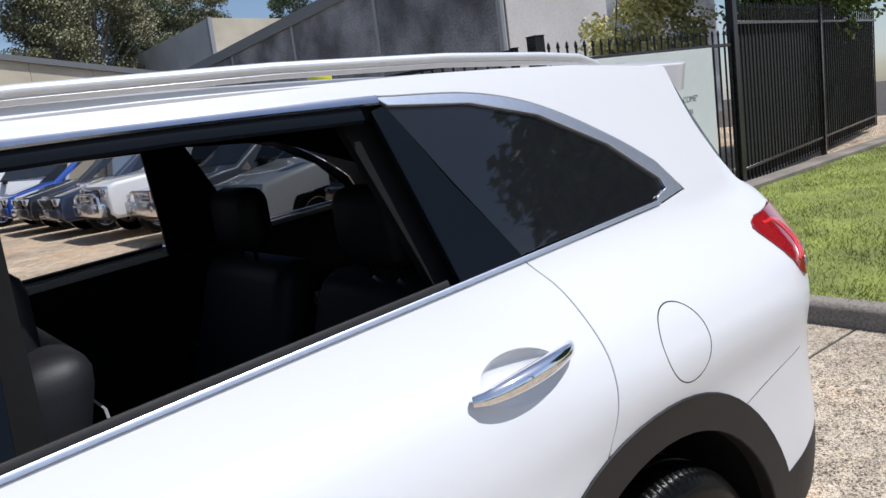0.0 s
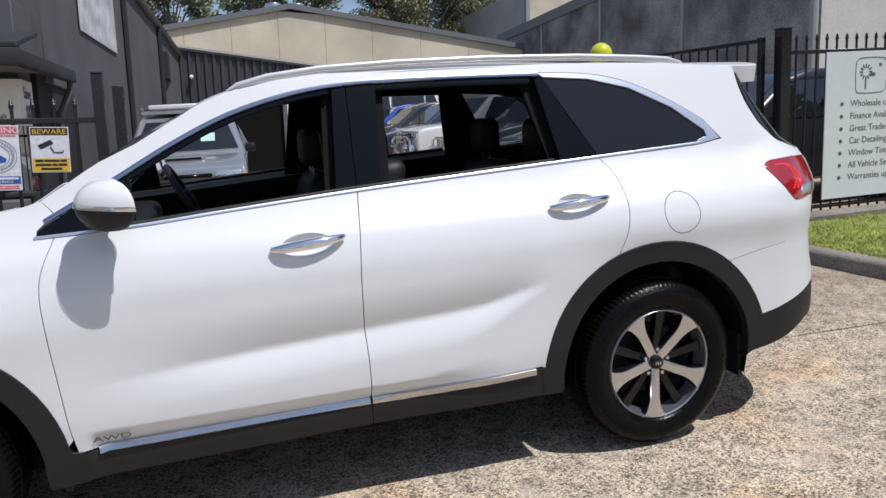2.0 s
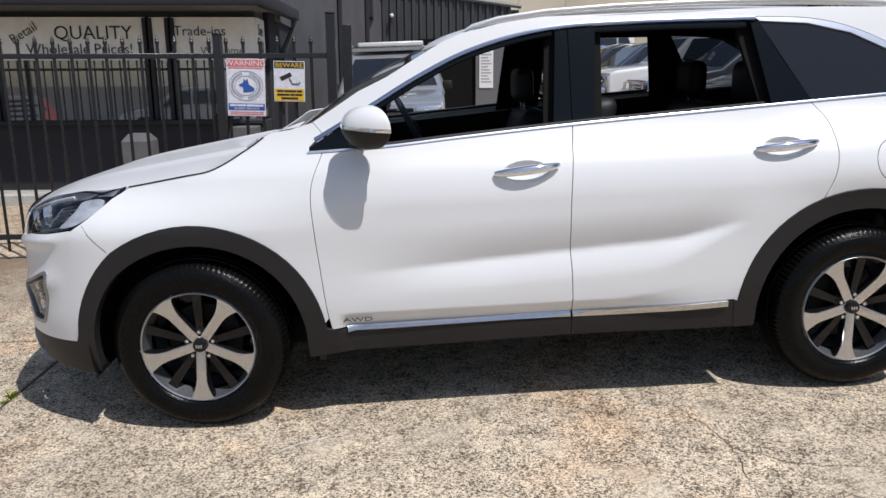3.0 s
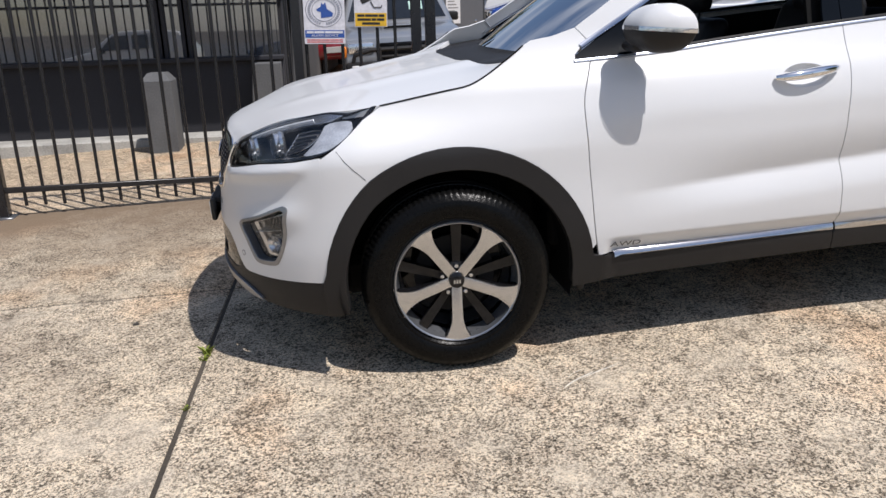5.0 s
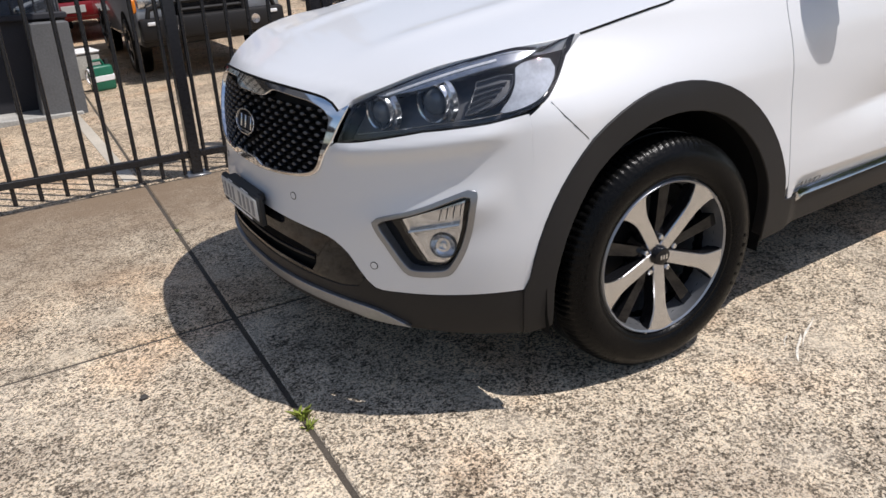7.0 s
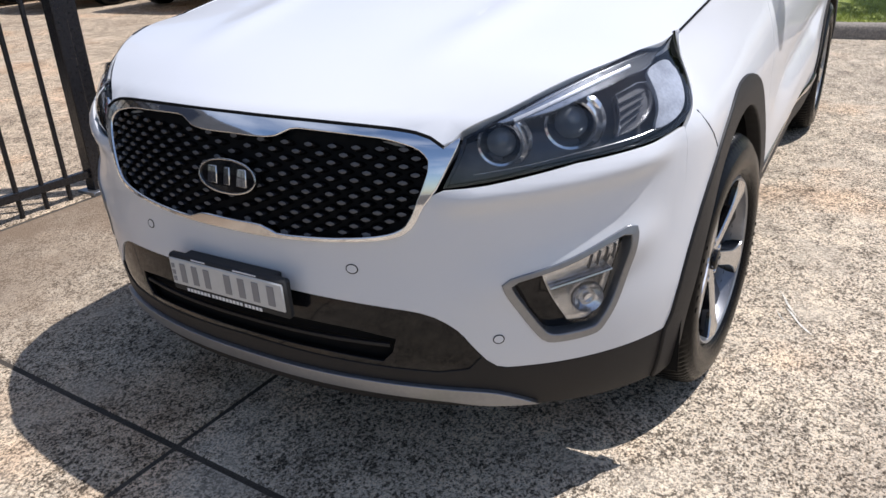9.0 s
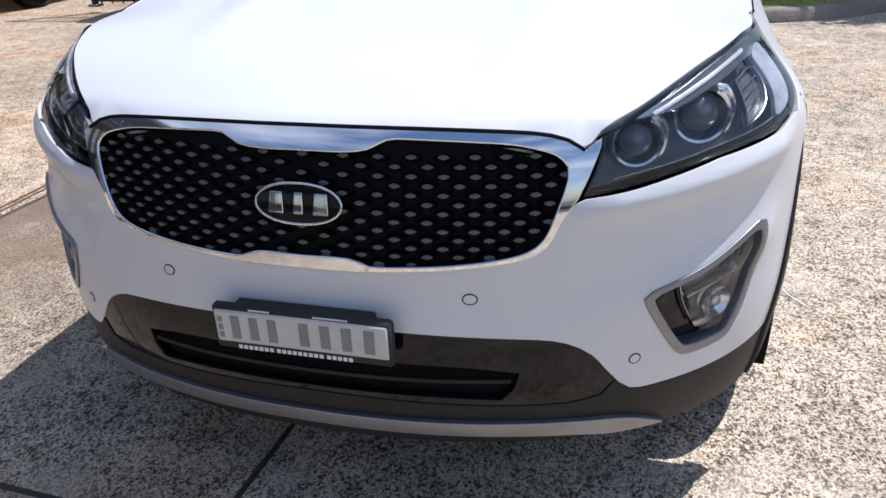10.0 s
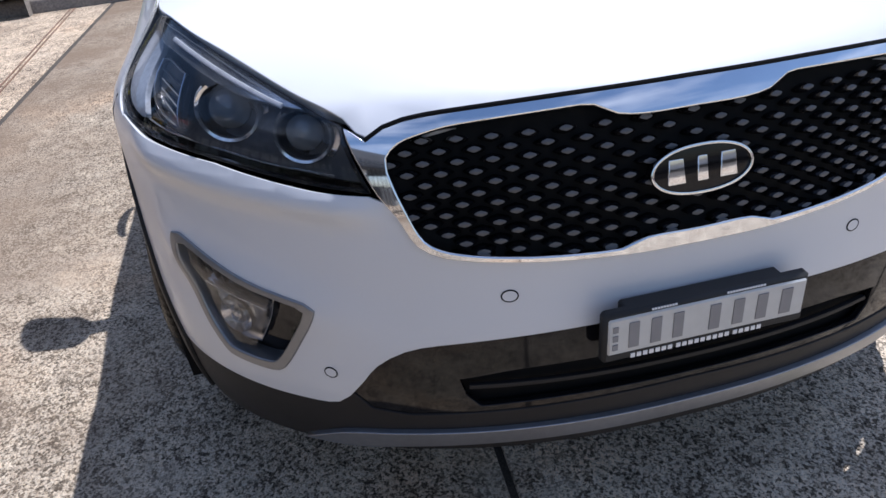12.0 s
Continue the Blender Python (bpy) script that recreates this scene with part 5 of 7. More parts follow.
for k, (v, n, sz) in enumerate(((-.76, 26, .05), (-.82, 14, .035), (-1.22, 8, .025), (-1.75, 8, .022), (-2.5, 9, .03), (1.1, 6, .02))):
    p = CORNER + E2 * v
    weed(p.x, p.y, n, sz, 20 + k)

# kerb, lawn
KERBLINE = spline([(5.72, 2.95), (5.86, 1.6), (5.91, .9), (5.92, .3), (5.91, -.4), (5.94, -1.2), (6.10, -1.9), (6.5, -2.6), (7.4, -3.4), (9, -4.1), (12, -4.6), (18, -4.8)], .2)


def sweep(name, line, profile, material):
    """A kerb: profile of (outward, height) pairs carried along a line on the ground."""
    verts, faces = [], []
    for i, p in enumerate(line):
        a, b = line[max(i - 1, 0)], line[min(i + 1, len(line) - 1)]
        d = Vector((b[0] - a[0], b[1] - a[1])).normalized()
        for o, h in profile:
            x, y = p[0] - d.y * o, p[1] + d.x * o
            verts.append((x, y, gz(x, y) + h))
    n = len(profile)
    faces = [(i * n + k, (i + 1) * n + k, (i + 1) * n + k + 1, i * n + k + 1) for i in range(len(line) - 1) for k in range(n - 1)]
    return finish(name, verts, faces, material, angle=50)


tagged(sweep("kerb", KERBLINE, [(-.02, -.02), (-.005, .10), (.02, .125), (.05, .13), (.135, .13), (.15, .12), (.15, -.02)], KERB), "worn concrete kerb edging the lawn", "kerb", kind="structure")
lawn_edge = [(p[0] + .10, p[1] + .05) for p in KERBLINE]
lawn = lawn_edge + [(18, 2.62), (5.9, 2.62)]
LAWN = patch("lawn", lawn, lambda x, y: (x, y, gz(x, y) + .118 + .012 * math.sin(x * 3.1) * math.sin(y * 2.7)), GRASS, cell=.35, thick=0)
tagged(LAWN, "mown green lawn strip beside the driveway", "lawn", kind="structure")
BLADE = mat("grass_blade", (0.38, 0.42, 0.085), rough=0.6, scale=4, vary=0.45, stain=0.35, stain_scale=0.9)
rnd = random.Random(7)
verts, faces = [], []
while len(verts) < 3 * 52000:
    x, y = 5.8 + (rnd.random() ** 1.6) * 8, rnd.uniform(-2.4, 2.62)
    if not within(lawn, x, y):
        continue
    a, h = rnd.uniform(0, 6.28), rnd.uniform(.018, .045)
    z = gz(x, y) + .115
    w = .0045
    lx, ly = rnd.gauss(0, .02), rnd.gauss(0, .02)
    k = len(verts)
    verts += [(x - w * math.cos(a), y - w * math.sin(a), z), (x + w * math.cos(a), y + w * math.sin(a), z), (x + lx, y + ly, z + h)]
    faces.append((k, k + 1, k + 2))
tagged(finish("grass", verts, faces, BLADE, smooth=False), "short mown green grass blades", "grass", kind="stuff")
tagged(sweep("fence_edging", [(18, 2.78), (12, 2.78), (5.6, 2.78)], [(-.14, -.05), (-.14, .16), (-.12, .17), (.12, .17), (.14, .16), (.14, -.05)], KERB), "concrete edging strip under the fence", "edging", kind="structure")


# ---------------------------------------------------------------- fences
def shared(name, mesh_ob, parent, m):
    ob = new(name, mesh_ob.data)
    ob.parent, ob.matrix_basis = parent, m
    return ob


def picket_mesh(z0, z1, w=.0125, spear=True):
    bm = lathe([(.0005, z0), (w, z0), (w, z1), (.0005, z1)], 10, 'Z')
    if spear:
        for r, z in ((.018, z1 + .010),):
            lathe([(.0005, z - .016), (.014, z - .012), (.019, z), (.015, z + .014), (.011, z + .020), (.016, z + .026), (.0005, z + .058)], 8, 'Z', bm)
    return bm


def fence(name, label, matrix, x0, x1, z0, z1, rails, posts, pitch=.133, spear=True, lead=.07):
    f = thing(name, label, "fence", matrix)
    for z in rails:
        part("rail", box((x0, -.02, z - .02), (x1, .02, z + .02), .003), FENCE, f)
    first = None
    x = x0 + lead
    while x < x1 - .03:
        if not any(abs(x - p[0]) < .05 for p in posts):
            if first is None:
                first = part("picket", picket_mesh(z0, z1, spear=spear), FENCE, f, matrix=pose(x, 0, 0))
            else:
                shared("picket", first, f, pose(x, 0, 0))
        x += pitch
    for x, low, top, w in posts:
        bm = box((x - w, -w, low), (x + w, w, top), .004)
        box((x - w - .004, -w - .004, top), (x + w + .004, w + .004, top + .012), .003, bm)
        post = part("post", bm, FENCE, f)
        part("base_plate", box((x - .07, -.07, low - .02), (x + .07, .07, low + .012), .003), SATIN_DARK, post)
    return f


def gp(x, y=2.32):
    return gz(x, y)


fence("picket_fence", "black steel picket fence with spear tops and round collars", pose(0, 2.32, 0), -9.4, .335, .045, 1.69, (.165, 1.60),
                ((-7.24, gp(-7.24), 1.74, .033), (-5.02, gp(-5), 1.74, .033), (-2.80, gp(-2.8), 1.70, .033), (-.58, gp(-.58), 1.76, .033), (.31, gp(.31), 1.92, .036)), lead=.106)
post = thing("gate_post", "tall black steel post behind the fence end", "post")
part("shaft", box((.395, 2.37, gp(.43)), (.470, 2.445, 1.84), .004), FENCE, post)
part("base_plate", box((.36, 2.335, gp(.43) - .01), (.505, 2.48, gp(.43) + .014), .003), SATIN_DARK, post)
fence("picket_fence", "black steel picket fence behind the dealer's sign board", SLOPE @ pose(0, 3.0, 0), 6.85, 10.45, .10, 1.98, (.20, 1.86),
                ((6.88, 0, 2.10, .06), (10.45, 0, 2.46, .05)))
FENCE_C = fence("picket_fence", "tall black picket fence in the shade of a tree", SLOPE @ pose(10.5, 3.0, 0, 0, 0, 8), 0, 7.4, .10, 2.30, (.30, 2.12), ((3.6, 0, 2.4, .04),))
# added black sheet: the deep shade behind these pickets, put in as colour
part("shade_sheet", box((.08, .035, .14), (7.3, .045, 2.14)), mat("black_shade_sheet", (0.010, 0.011, 0.011), rough=0.9, scale=90, vary=0.3, stain=0.2), FENCE_C, "black sheet standing for the shade behind the pickets")
fence("open_gate", "black steel gate swung open into the yard", SLOPE @ pose(6.72, 3.1, 0, 0, 0, 92), 0, 3.4, .12, 1.98, (.16, 1.10, 2.0), ((0.03, .1, 2.02, .03), (3.37, .1, 2.02, .03)), spear=False, pitch=.16)

# ---------------------------------------------------------------- signs
SIGNWHITE = mat("sign_white", (0.70, 0.73, 0.74), rough=0.45, scale=12, vary=0.02, stain=0.04, stain_scale=1.2)
SIGNTEXT = mat("sign_grey_text", (0.10, 0.10, 0.11), rough=0.6)
board = thing("sign_board", "white dealer's sign board with grey lettering on the fence", "sign", SLOPE @ pose(7.40, 2.945, .28))
part("panel", box((0, -.006, 0), (2.44, .006, 1.565), .002), SIGNWHITE, board)


def flat(x, z, y=-.0075):
    return pose(x, y, z, 90, 0, 0)


for i, line in enumerate(('Wholesale car sales. "PUBLIC WELCOME"', "Finance Available to approved applicants", "Great Trade-in prices!!!", "Car Detailing", "Window Tint", "All Vehicle Servicing", "Warranties up to 5 years available")):
    z = .985 - .132 * i
    text(line, .098, SIGNTEXT, board, flat(.34, z))
    bm = lathe([(.0005, -.002), (.021, -.002), (.021, .002)], 16)
    part("bullet", bm, SIGNTEXT, board, matrix=pose(.225, -.007, z + .03))
# the firm's name and mark as plain shapes
for x0, z, widths in ((.92, 1.335, (.055, .05, .05, .045, .035, .045)), (.92, 1.19, (.075, .05, .05, .025, .05, .045, .05, .025, .05, 0, .065, .04, .05, .05, .05))):
    x = x0
    for w in widths:
        if w:
            part("name_bar", box((x, -.009, z), (x + w * .74, -.005, z + (.105 if w > .06 else .075)), .004), SIGNTEXT, board)
        x += (w or .04) * 1.02 + .004
ring = spline([(.42, 1.13), (.78, 1.13), (.82, 1.17), (.82, 1.45), (.78, 1.49), (.44, 1.49), (.40, 1.45), (.40, 1.17)], .03, True)
part("mark_frame", tube([(x, -.007, z) for x, z in ring], .004, 5, closed=True), SIGNTEXT, board)
for k in range(12):
    a = 2 * math.pi * k / 12
    part("mark_blade", box((.045, -.0020, -.008), (.085, .002, .008), .001), SIGNTEXT, board, matrix=pose(.535, -.007, 1.345, 0, -math.degrees(a), 0))
part("mark_vane", box((.60, -.009, 1.30), (.66, -.005, 1.335), .004), SIGNTEXT, board)
part("mark_dot", box((.715, -.009, 1.40), (.745, -.005, 1.435), .004), SIGNTEXT, board)
part("mark_stem", box((.525, -.009, 1.16), (.545, -.005, 1.28), .002), SIGNTEXT, board)
part("foot_note", box((2.30, -.009, .035), (2.40, -.005, .06), .002), SIGNTEXT, board)

PINK = mat("faded_red_print", (0.62, 0.13, 0.12), rough=0.6)
PALE = mat("faded_white_print", (0.74, 0.73, 0.77), rough=0.55, stain=0.06)
BLUE = mat("blue_print", (0.03, 0.09, 0.34), rough=0.6)
YELLOW = mat("yellow_print", (0.75, 0.45, 0.03), rough=0.55)
RINGPRINT = mat("grey_print", (0.30, 0.31, 0.36), rough=0.6)


def word_bars(owner, words, x0, x1, z, tall, y, material):
    """A line of small print as plain bars, one to a word."""
    gap = .25 * tall
    scale = (x1 - x0 - gap * (len(words) - 1)) / sum(words)
    for w in words:
        part("print_bar", box((x0, y, z), (x0 + w * scale, y + .0013, z + tall)), material, owner)
        x0 += w * scale + gap


warn = thing("warning_sign", "faded warning sign with a round blue dog emblem on the fence", "sign", pose(-.527, 2.285, 1.135, 0, 1.5, 0) @ Matrix.Diagonal((1.145, 1, 1, 1)))
part("panel", box((0, -.003, 0), (.262, .003, .445), .001), PALE, warn)
part("top_band", box((.006, -.0045, .385), (.256, -.002, .438)), PINK, warn)
text("WARNING", .057, PALE, warn, flat(.131, .392, -.0052), align='CENTER')
part("lower_band", box((.006, -.0045, .045), (.256, -.002, .098)), BLUE, warn)
word_bars(warn, (.070, .100, .180), .016, .246, .0755, .0155, -.0055, PALE)
text("ALARM SERVICE", .024, PALE, warn, flat(.131, .052, -.0052), align='CENTER')
for z, seed in ((.010, 1), (.025, 2), (.370, 3)):
    word_bars(warn, tuple(.05 + .024 * ((k * seed * 5) % 7) / 7 for k in range(8)), .016, .246, z, .008, -.0045, PINK)
for k in range(40):
    if k not in (19, 20, 21, 39, 0):
        a = 2 * math.pi * k / 40 - math.pi / 2
        part("print_bar", box((-.0045, -.0010, -.008), (.0045, .0010, .008)), RINGPRINT, warn, matrix=pose(.131 + .095 * math.cos(a), -.0042, .238 + .095 * math.sin(a), 0, 90 - math.degrees(a), 0))
for r in (.115, .076):
    part("emblem_ring", tube([(.131 + r * math.cos(2 * math.pi * i / 36), -.004, .238 + r * math.sin(2 * math.pi * i / 36)) for i in range(36)], .0022, 5, closed=True), RINGPRINT, warn)
bm = bmesh.new()
bm.faces.new([bm.verts.new((.131 + x, -.0045, .238 + z)) for x, z in ((-.020, -.055), (.052, -.045), (.058, -.020), (.020, .008), (.010, .056), (-.004, .036), (-.014, .056), (-.020, .024), (-.048, .006), (-.044, -.006), (-.020, -.012))])
part("emblem", bm, BLUE, warn, smooth=False)
bew = thing("camera_sign", "yellow and white camera warning sign on the fence", "sign", pose(-.154, 2.285, 1.245, 0, 1.5, 0) @ Matrix.Diagonal((1.12, 1, 1, 1)))
part("panel", box((0, -.003, 0), (.218, .003, .315), .001), PALE, bew)
part("top_band", box((.005, -.0045, .260), (.213, -.002, .310)), BLACK, bew)
text("BEWARE", .050, YELLOW, bew, flat(.109, .267, -.0052), align='CENTER')
part("lower_band", box((.005, -.0045, .006), (.213, -.002, .100)), YELLOW, bew)
for z, words in ((.073, (.05, .09, .04)), (.045, (.09, .03, .05)), (.017, (.13,))):
    word_bars(bew, words, .020 if len(words) > 1 else .05, .198 if len(words) > 1 else .168, z, .017, -.0055, BLACK)
part("camera_icon", box((-.042, -.001, -.016), (.042, .001, .016), .002), BLACK, bew, matrix=pose(.085, -.0045, .195, 0, -28, 0))
part("camera_arm", tube([(.11, -.0045, .18), (.13, -.0045, .14), (.18, -.0045, .14), (.182, -.0045, .155)], .004, 5), BLACK, bew)

# ---------------------------------------------------------------- office behind the fence
WINDOW = mat("car_window_glass", (0.012, 0.014, 0.016), rough=0.02, spec=0.9, scale=6, vary=0.2)
SHOPGLASS = mat("mirror_film_shop_glass", (0.05, 0.053, 0.058), rough=0.02, scale=6, vary=0.2)
SHOPGLASS.node_tree.nodes["Principled BSDF"].inputs["IOR"].default_value = 3.2
PALEPANEL = mat("window_film_white", (0.84, 0.83, 0.80), rough=0.5, scale=10, vary=0.05, stain=0.08)
PIER = mat("grey_painted_pier", (0.11, 0.112, 0.115), rough=0.8, bump=0.2, scale=60, vary=0.15, stain=0.15, stain_scale=4)
BASE = mat("pale_base_strip", (0.42, 0.41, 0.38), rough=0.9, bump=0.3, scale=60, vary=0.2, stain=0.25, stain_scale=3)
office = thing("office_building", "charcoal rendered car yard office with shop windows and an awning", "building")
part("plinth_wall", box((-14, 5.45, -.6), (-.80, 12, .93), .01), OFFICE_DARK, office)
part("window_sill", box((-14, 5.38, .90), (-.785, 5.6, .95), .008), OFFICE_DARK, office)
part("base_strip", box((-14, 5.02, -.6), (-.86, 5.46, .12), .01), BASE, office)
part("wall", box((-14, 5.62, 2.16), (-.85, 12, 3.0), .01), OFFICE, office)
for x0, x1 in ((-8.3, -6.5), (-6.45, -4.72), (-4.68, -3.90), (-3.86, -2.12), (-2.08, -1.86), (-1.82, -.852)):
    win = part("window", box((x0, 5.52, .95), (x1, 5.55, 1.66)), SHOPGLASS, office)
    for xa in (x0, x1) if x1 < -1 else (x0,):
        part("frame", box((xa - .035, 5.48, .93), (xa + .035, 5.60, 2.14), .004), OFFICE_DARK, win)
    part("signage_panel", box((x0, 5.515, 1.66), (x1, 5.545, 2.15)), PALEPANEL, win)
INK = mat("black_sign_lettering", (0.015, 0.015, 0.015), rough=0.6)
for body, size, x, z, turn in (("We Buy Cars", .165, -4.92, 1.93, 0), ("$$$", .15, -4.42, 1.73, 0), ("Retail", .155, -3.66, 1.84, -30), ("QUALITY", .22, -3.19, 1.90, 0), ("Wholesale Prices!", .17, -3.52, 1.73, 0), ("Trade-ins", .16, -1.80, 1.94, 0)):
    text(body, size, INK, office, pose(x, 5.508, z, 90, 0, 0) @ pose(0, 0, 0, 0, 0, -turn), "window_lettering")
text("Welcome", .13, mat("faded_script", (0.16, 0.16, 0.16), rough=0.6), office, pose(-1.50, 5.508, 1.72, 90, 0, 0), "window_lettering")
side = part("side_window", box((-.848, 5.56, .95), (-.823, 6.16, 1.66)), SHOPGLASS, office)
part("signage_panel", box((-.852, 5.546, 1.66), (-.820, 6.06, 2.15)), PALEPANEL, side)
text("Save", .185, INK, side, pose(-.814, 5.58, 1.95, 90, 0, 90), "window_lettering")
text("$$$", .19, INK, side, pose(-.814, 5.62, 1.75, 90, 0, 90), "window_lettering")
# black render here carries the shade of the recess beneath the awning
part("shaded_corner_wall", box((-1.0, 6.18, -.6), (-.785, 12.0, 2.3), .01), OFFICE_DARK, office)
aw = part("awning", box((-14, 4.75, 2.22), (-.65, 5.7, 2.38), .01), OFFICE, office)
part("gutter", box((-14, 4.66, 2.21), (-.63, 4.76, 2.38), .02, seg=2), OFFICE_DARK, aw)
bm = box((-14, 4.70, 2.382), (-.65, 5.75, 2.44), .01)
for v in bm.verts:
    v.co.z += .22 * (v.co.y - 4.70)
part("awning_roof", bm, OFFICE_DARK, aw)
bm = box((-.73, 4.67, 2.22), (-.62, 7.05, 2.37), .02, seg=2)
for v in bm.verts:
    v.co.x += .055 * (v.co.y - 4.67)
part("gutter_return", bm, OFFICE_DARK, aw)
part("side_soffit", box((-.86, 5.71, 2.28), (-.65, 7.0, 2.36), .005), OFFICE, aw)
part("downpipe", tube([(-.54, 6.92, 2.28), (-.55, 6.92, 2.13), (-.70, 6.86, 1.80), (-.72, 6.85, .2)], .045, 8), OFFICE, office)
part("wall_junction", box((-.785, 6.9, 1.0), (-.765, 7.4, 1.9), .005), OFFICE_DARK, office)
up = part("upper_wall", box((-14, 6.6, 2.2), (-.75, 8.5, 4.9), .01), OFFICE, office)
part("fascia_panel", box((-4.9, 6.53, 2.75), (-2.15, 6.6, 4.6), .01), mat("navy_fascia", (0.012, 0.016, 0.030), rough=0.5), office)
# long side wall and its roofline running back to the shed
bm = bmesh.new()
q = [bm.verts.new(p) for p in ((-.75, 8.5, -.3), (.55, 17.2, -.2), (.55, 17.2, 3.62), (-.75, 8.5, 5.0))]
f = bm.faces.new(q)
r = bmesh.ops.extrude_face_region(bm, geom=[f])
bmesh.ops.translate(bm, verts=[q for q in r["geom"] if isinstance(q, bmesh.types.BMVert)], vec=(-7, 1.05, 0))
bmesh.ops.recalc_face_normals(bm, faces=bm.faces)
part("side_wall", bm, OFFICE, office, smooth=False)
part("verge_flashing", tube([(-.70, 8.3, 5.02), (.60, 17.3, 3.64)], .07, 6), ROOFING, office)
for t in (.36, .70):
    part("wall_pipe", tube([(-.75 + 1.3 * t + .05, 8.5 + 8.7 * t, .1), (-.75 + 1.3 * t + .05, 8.5 + 8.7 * t, 4.95 - 1.36 * t)], .05, 6), OFFICE_DARK, office)
bm = bmesh.new()
bm.faces.new([bm.verts.new((-.75 + .149 * (y - 8.5) + .03, y, z)) for y, z in ((9.0, 3.15), (11.0, 3.02), (11.0, 4.5), (9.0, 4.7))])
part("wall_poster", bm, mat("sunlit_poster", (0.55, 0.56, 0.58), rough=0.4, scale=3, vary=0.25, stain=0.3), office, "pale weathered poster", smooth=False)
part("side_window", box((.16, 14.8, 2.9), (.34, 15.8, 3.5)), OFFICE_DARK, office)
pier_group = "grey piers along the office"
for k, px in enumerate((-8.2, -6.15, -4.10, -2.05)):
    pr = thing("pier", "short grey painted pier with a sloped cap beside the office", "pier", group=pier_group)
    bm = box((px - .145, 4.55, -.5), (px + .145, 4.91, .76), .006)
    box((px - .145, 4.55, .76), (px + .145, 4.91, .84), .0, bm)
    for v in bm.verts:
        if v.co.z > .81:
            v.co.x = px + (v.co.x - px) * .6
            v.co.y = 4.73 + (v.co.y - 4.73) * .6
    part("shaft", bm, PIER, pr, angle=20)
pr = thing("pier", "short grey pier at the office corner", "pier", group=pier_group)
bm = box((-1.12, 5.05, -.5), (-.82, 5.40, .88), .006)
for v in bm.verts:
    if v.co.z < 0:
        v.co.x -= .12 if v.co.x < -1 else 0
part("shaft", bm, PIER, pr, angle=20)

# ---------------------------------------------------------------- shed across the yard
shed = thing("corrugated_shed", "charcoal corrugated steel shed across the yard", "building")
SHED_TOP, SHED_LOW = 3.83, 3.32


def corrugated(x0, x1, y, z0, za, zb, pitch=.20, deep=.05):
    verts, faces = [], []
    n = int((x1 - x0) / pitch)
    xs = []
    for i in range(n):
        b0 = x0 + i * pitch
        xs += [(b0, 0), (b0 + pitch * .35, 0), (b0 + pitch * .5, deep), (b0 + pitch * .85, deep)]
    for x, d in xs:
        t = (x - x0) / (x1 - x0)
        verts += [(x, y - d, z0), (x, y - d, za + (zb - za) * t)]
    faces = [(2 * i, 2 * i + 2, 2 * i + 3, 2 * i + 1) for i in range(len(xs) - 1)]
    return verts, faces


v, f = corrugated(.45, 4.25, 17.0, -.2, SHED_TOP, SHED_LOW)
finish("wall_sheeting", v, f, SHED, shed, smooth=False)
part("backing_wall", box((.4, 17.03, -.2), (4.25, 24, SHED_LOW - .06)), SHED, shed)
part("verge", tube([(.4, 16.95, SHED_TOP + .03), (4.3, 16.95, SHED_LOW + .02)], .06, 6), ROOFING, shed)
part("roller_opening", box((1.5, 16.90, -.2), (3.2, 17.02, 2.5)), DARK, shed)
dr = part("side_door", box((3.05, 16.80, 0.3), (4.15, 16.92, 2.55), .01), mat("grey_door", (0.13, 0.135, 0.145), rough=0.6), shed, "grey steel door")
part("door_notice", box((3.15, 16.78, 1.20), (3.53, 16.81, 2.40)), WHITE, dr, "white printed notice sheet")
for k in range(12):
    part("notice_bar", box((3.20, 16.775, 1.35 + .08 * k), (3.20 + .28 - .05 * (k % 3), 16.782, 1.375 + .08 * k)), mat("grey_ink", (0.3, 0.3, 0.3)) if k == 0 else bpy.data.materials["grey_ink"], dr)
part("door_knob", lathe([(.0005, -.03), (.03, -.02), (.03, .02)], 10), SATIN, dr, matrix=pose(3.95, 16.79, 1.25))
part("wall_lamp", box((.75, 16.80, 3.05), (.85, 16.95, 3.15), .03), WHITE, shed)

# ---------------------------------------------------------------- warehouses beyond
tan = thing("cream_warehouse", "cream precast warehouse with a low gable and stained panels", "building")
APEX, LEFT_END, RIGHT_END = (5.50, 8.03), (-4.0, 6.22), (20.0, 5.88)
def gable_top(x):
    a, b = (LEFT_END, APEX) if x < APEX[0] else (APEX, RIGHT_END)
    return a[1] + (b[1] - a[1]) * (x - a[0]) / (b[0] - a[0])


edges = [-4, -1.8, .4, 2.6, 4.87, 7.2, 9.6, 12.2, 14.85, 17.4, 20]
for a, b in zip(edges, edges[1:]):
    bm = bmesh.new()
    q = [bm.verts.new(p) for p in ((a + .008, 35, 0), (b - .008, 35, 0), (b - .008, 35, gable_top(b) - .15), (a + .008, 35, gable_top(a) - .15))]
    f = bm.faces.new(q)
    r = bmesh.ops.extrude_face_region(bm, geom=[f])
    bmesh.ops.translate(bm, verts=[q for q in r["geom"] if isinstance(q, bmesh.types.BMVert)], vec=(0, .2, 0))
    bmesh.ops.recalc_face_normals(bm, faces=bm.faces)
    part("wall_panel", bm, TAN, tan, smooth=False)
part("backing_wall", box((-3.9, 35.25, 0), (19.9, 46, 5.5)), OFFICE, tan)
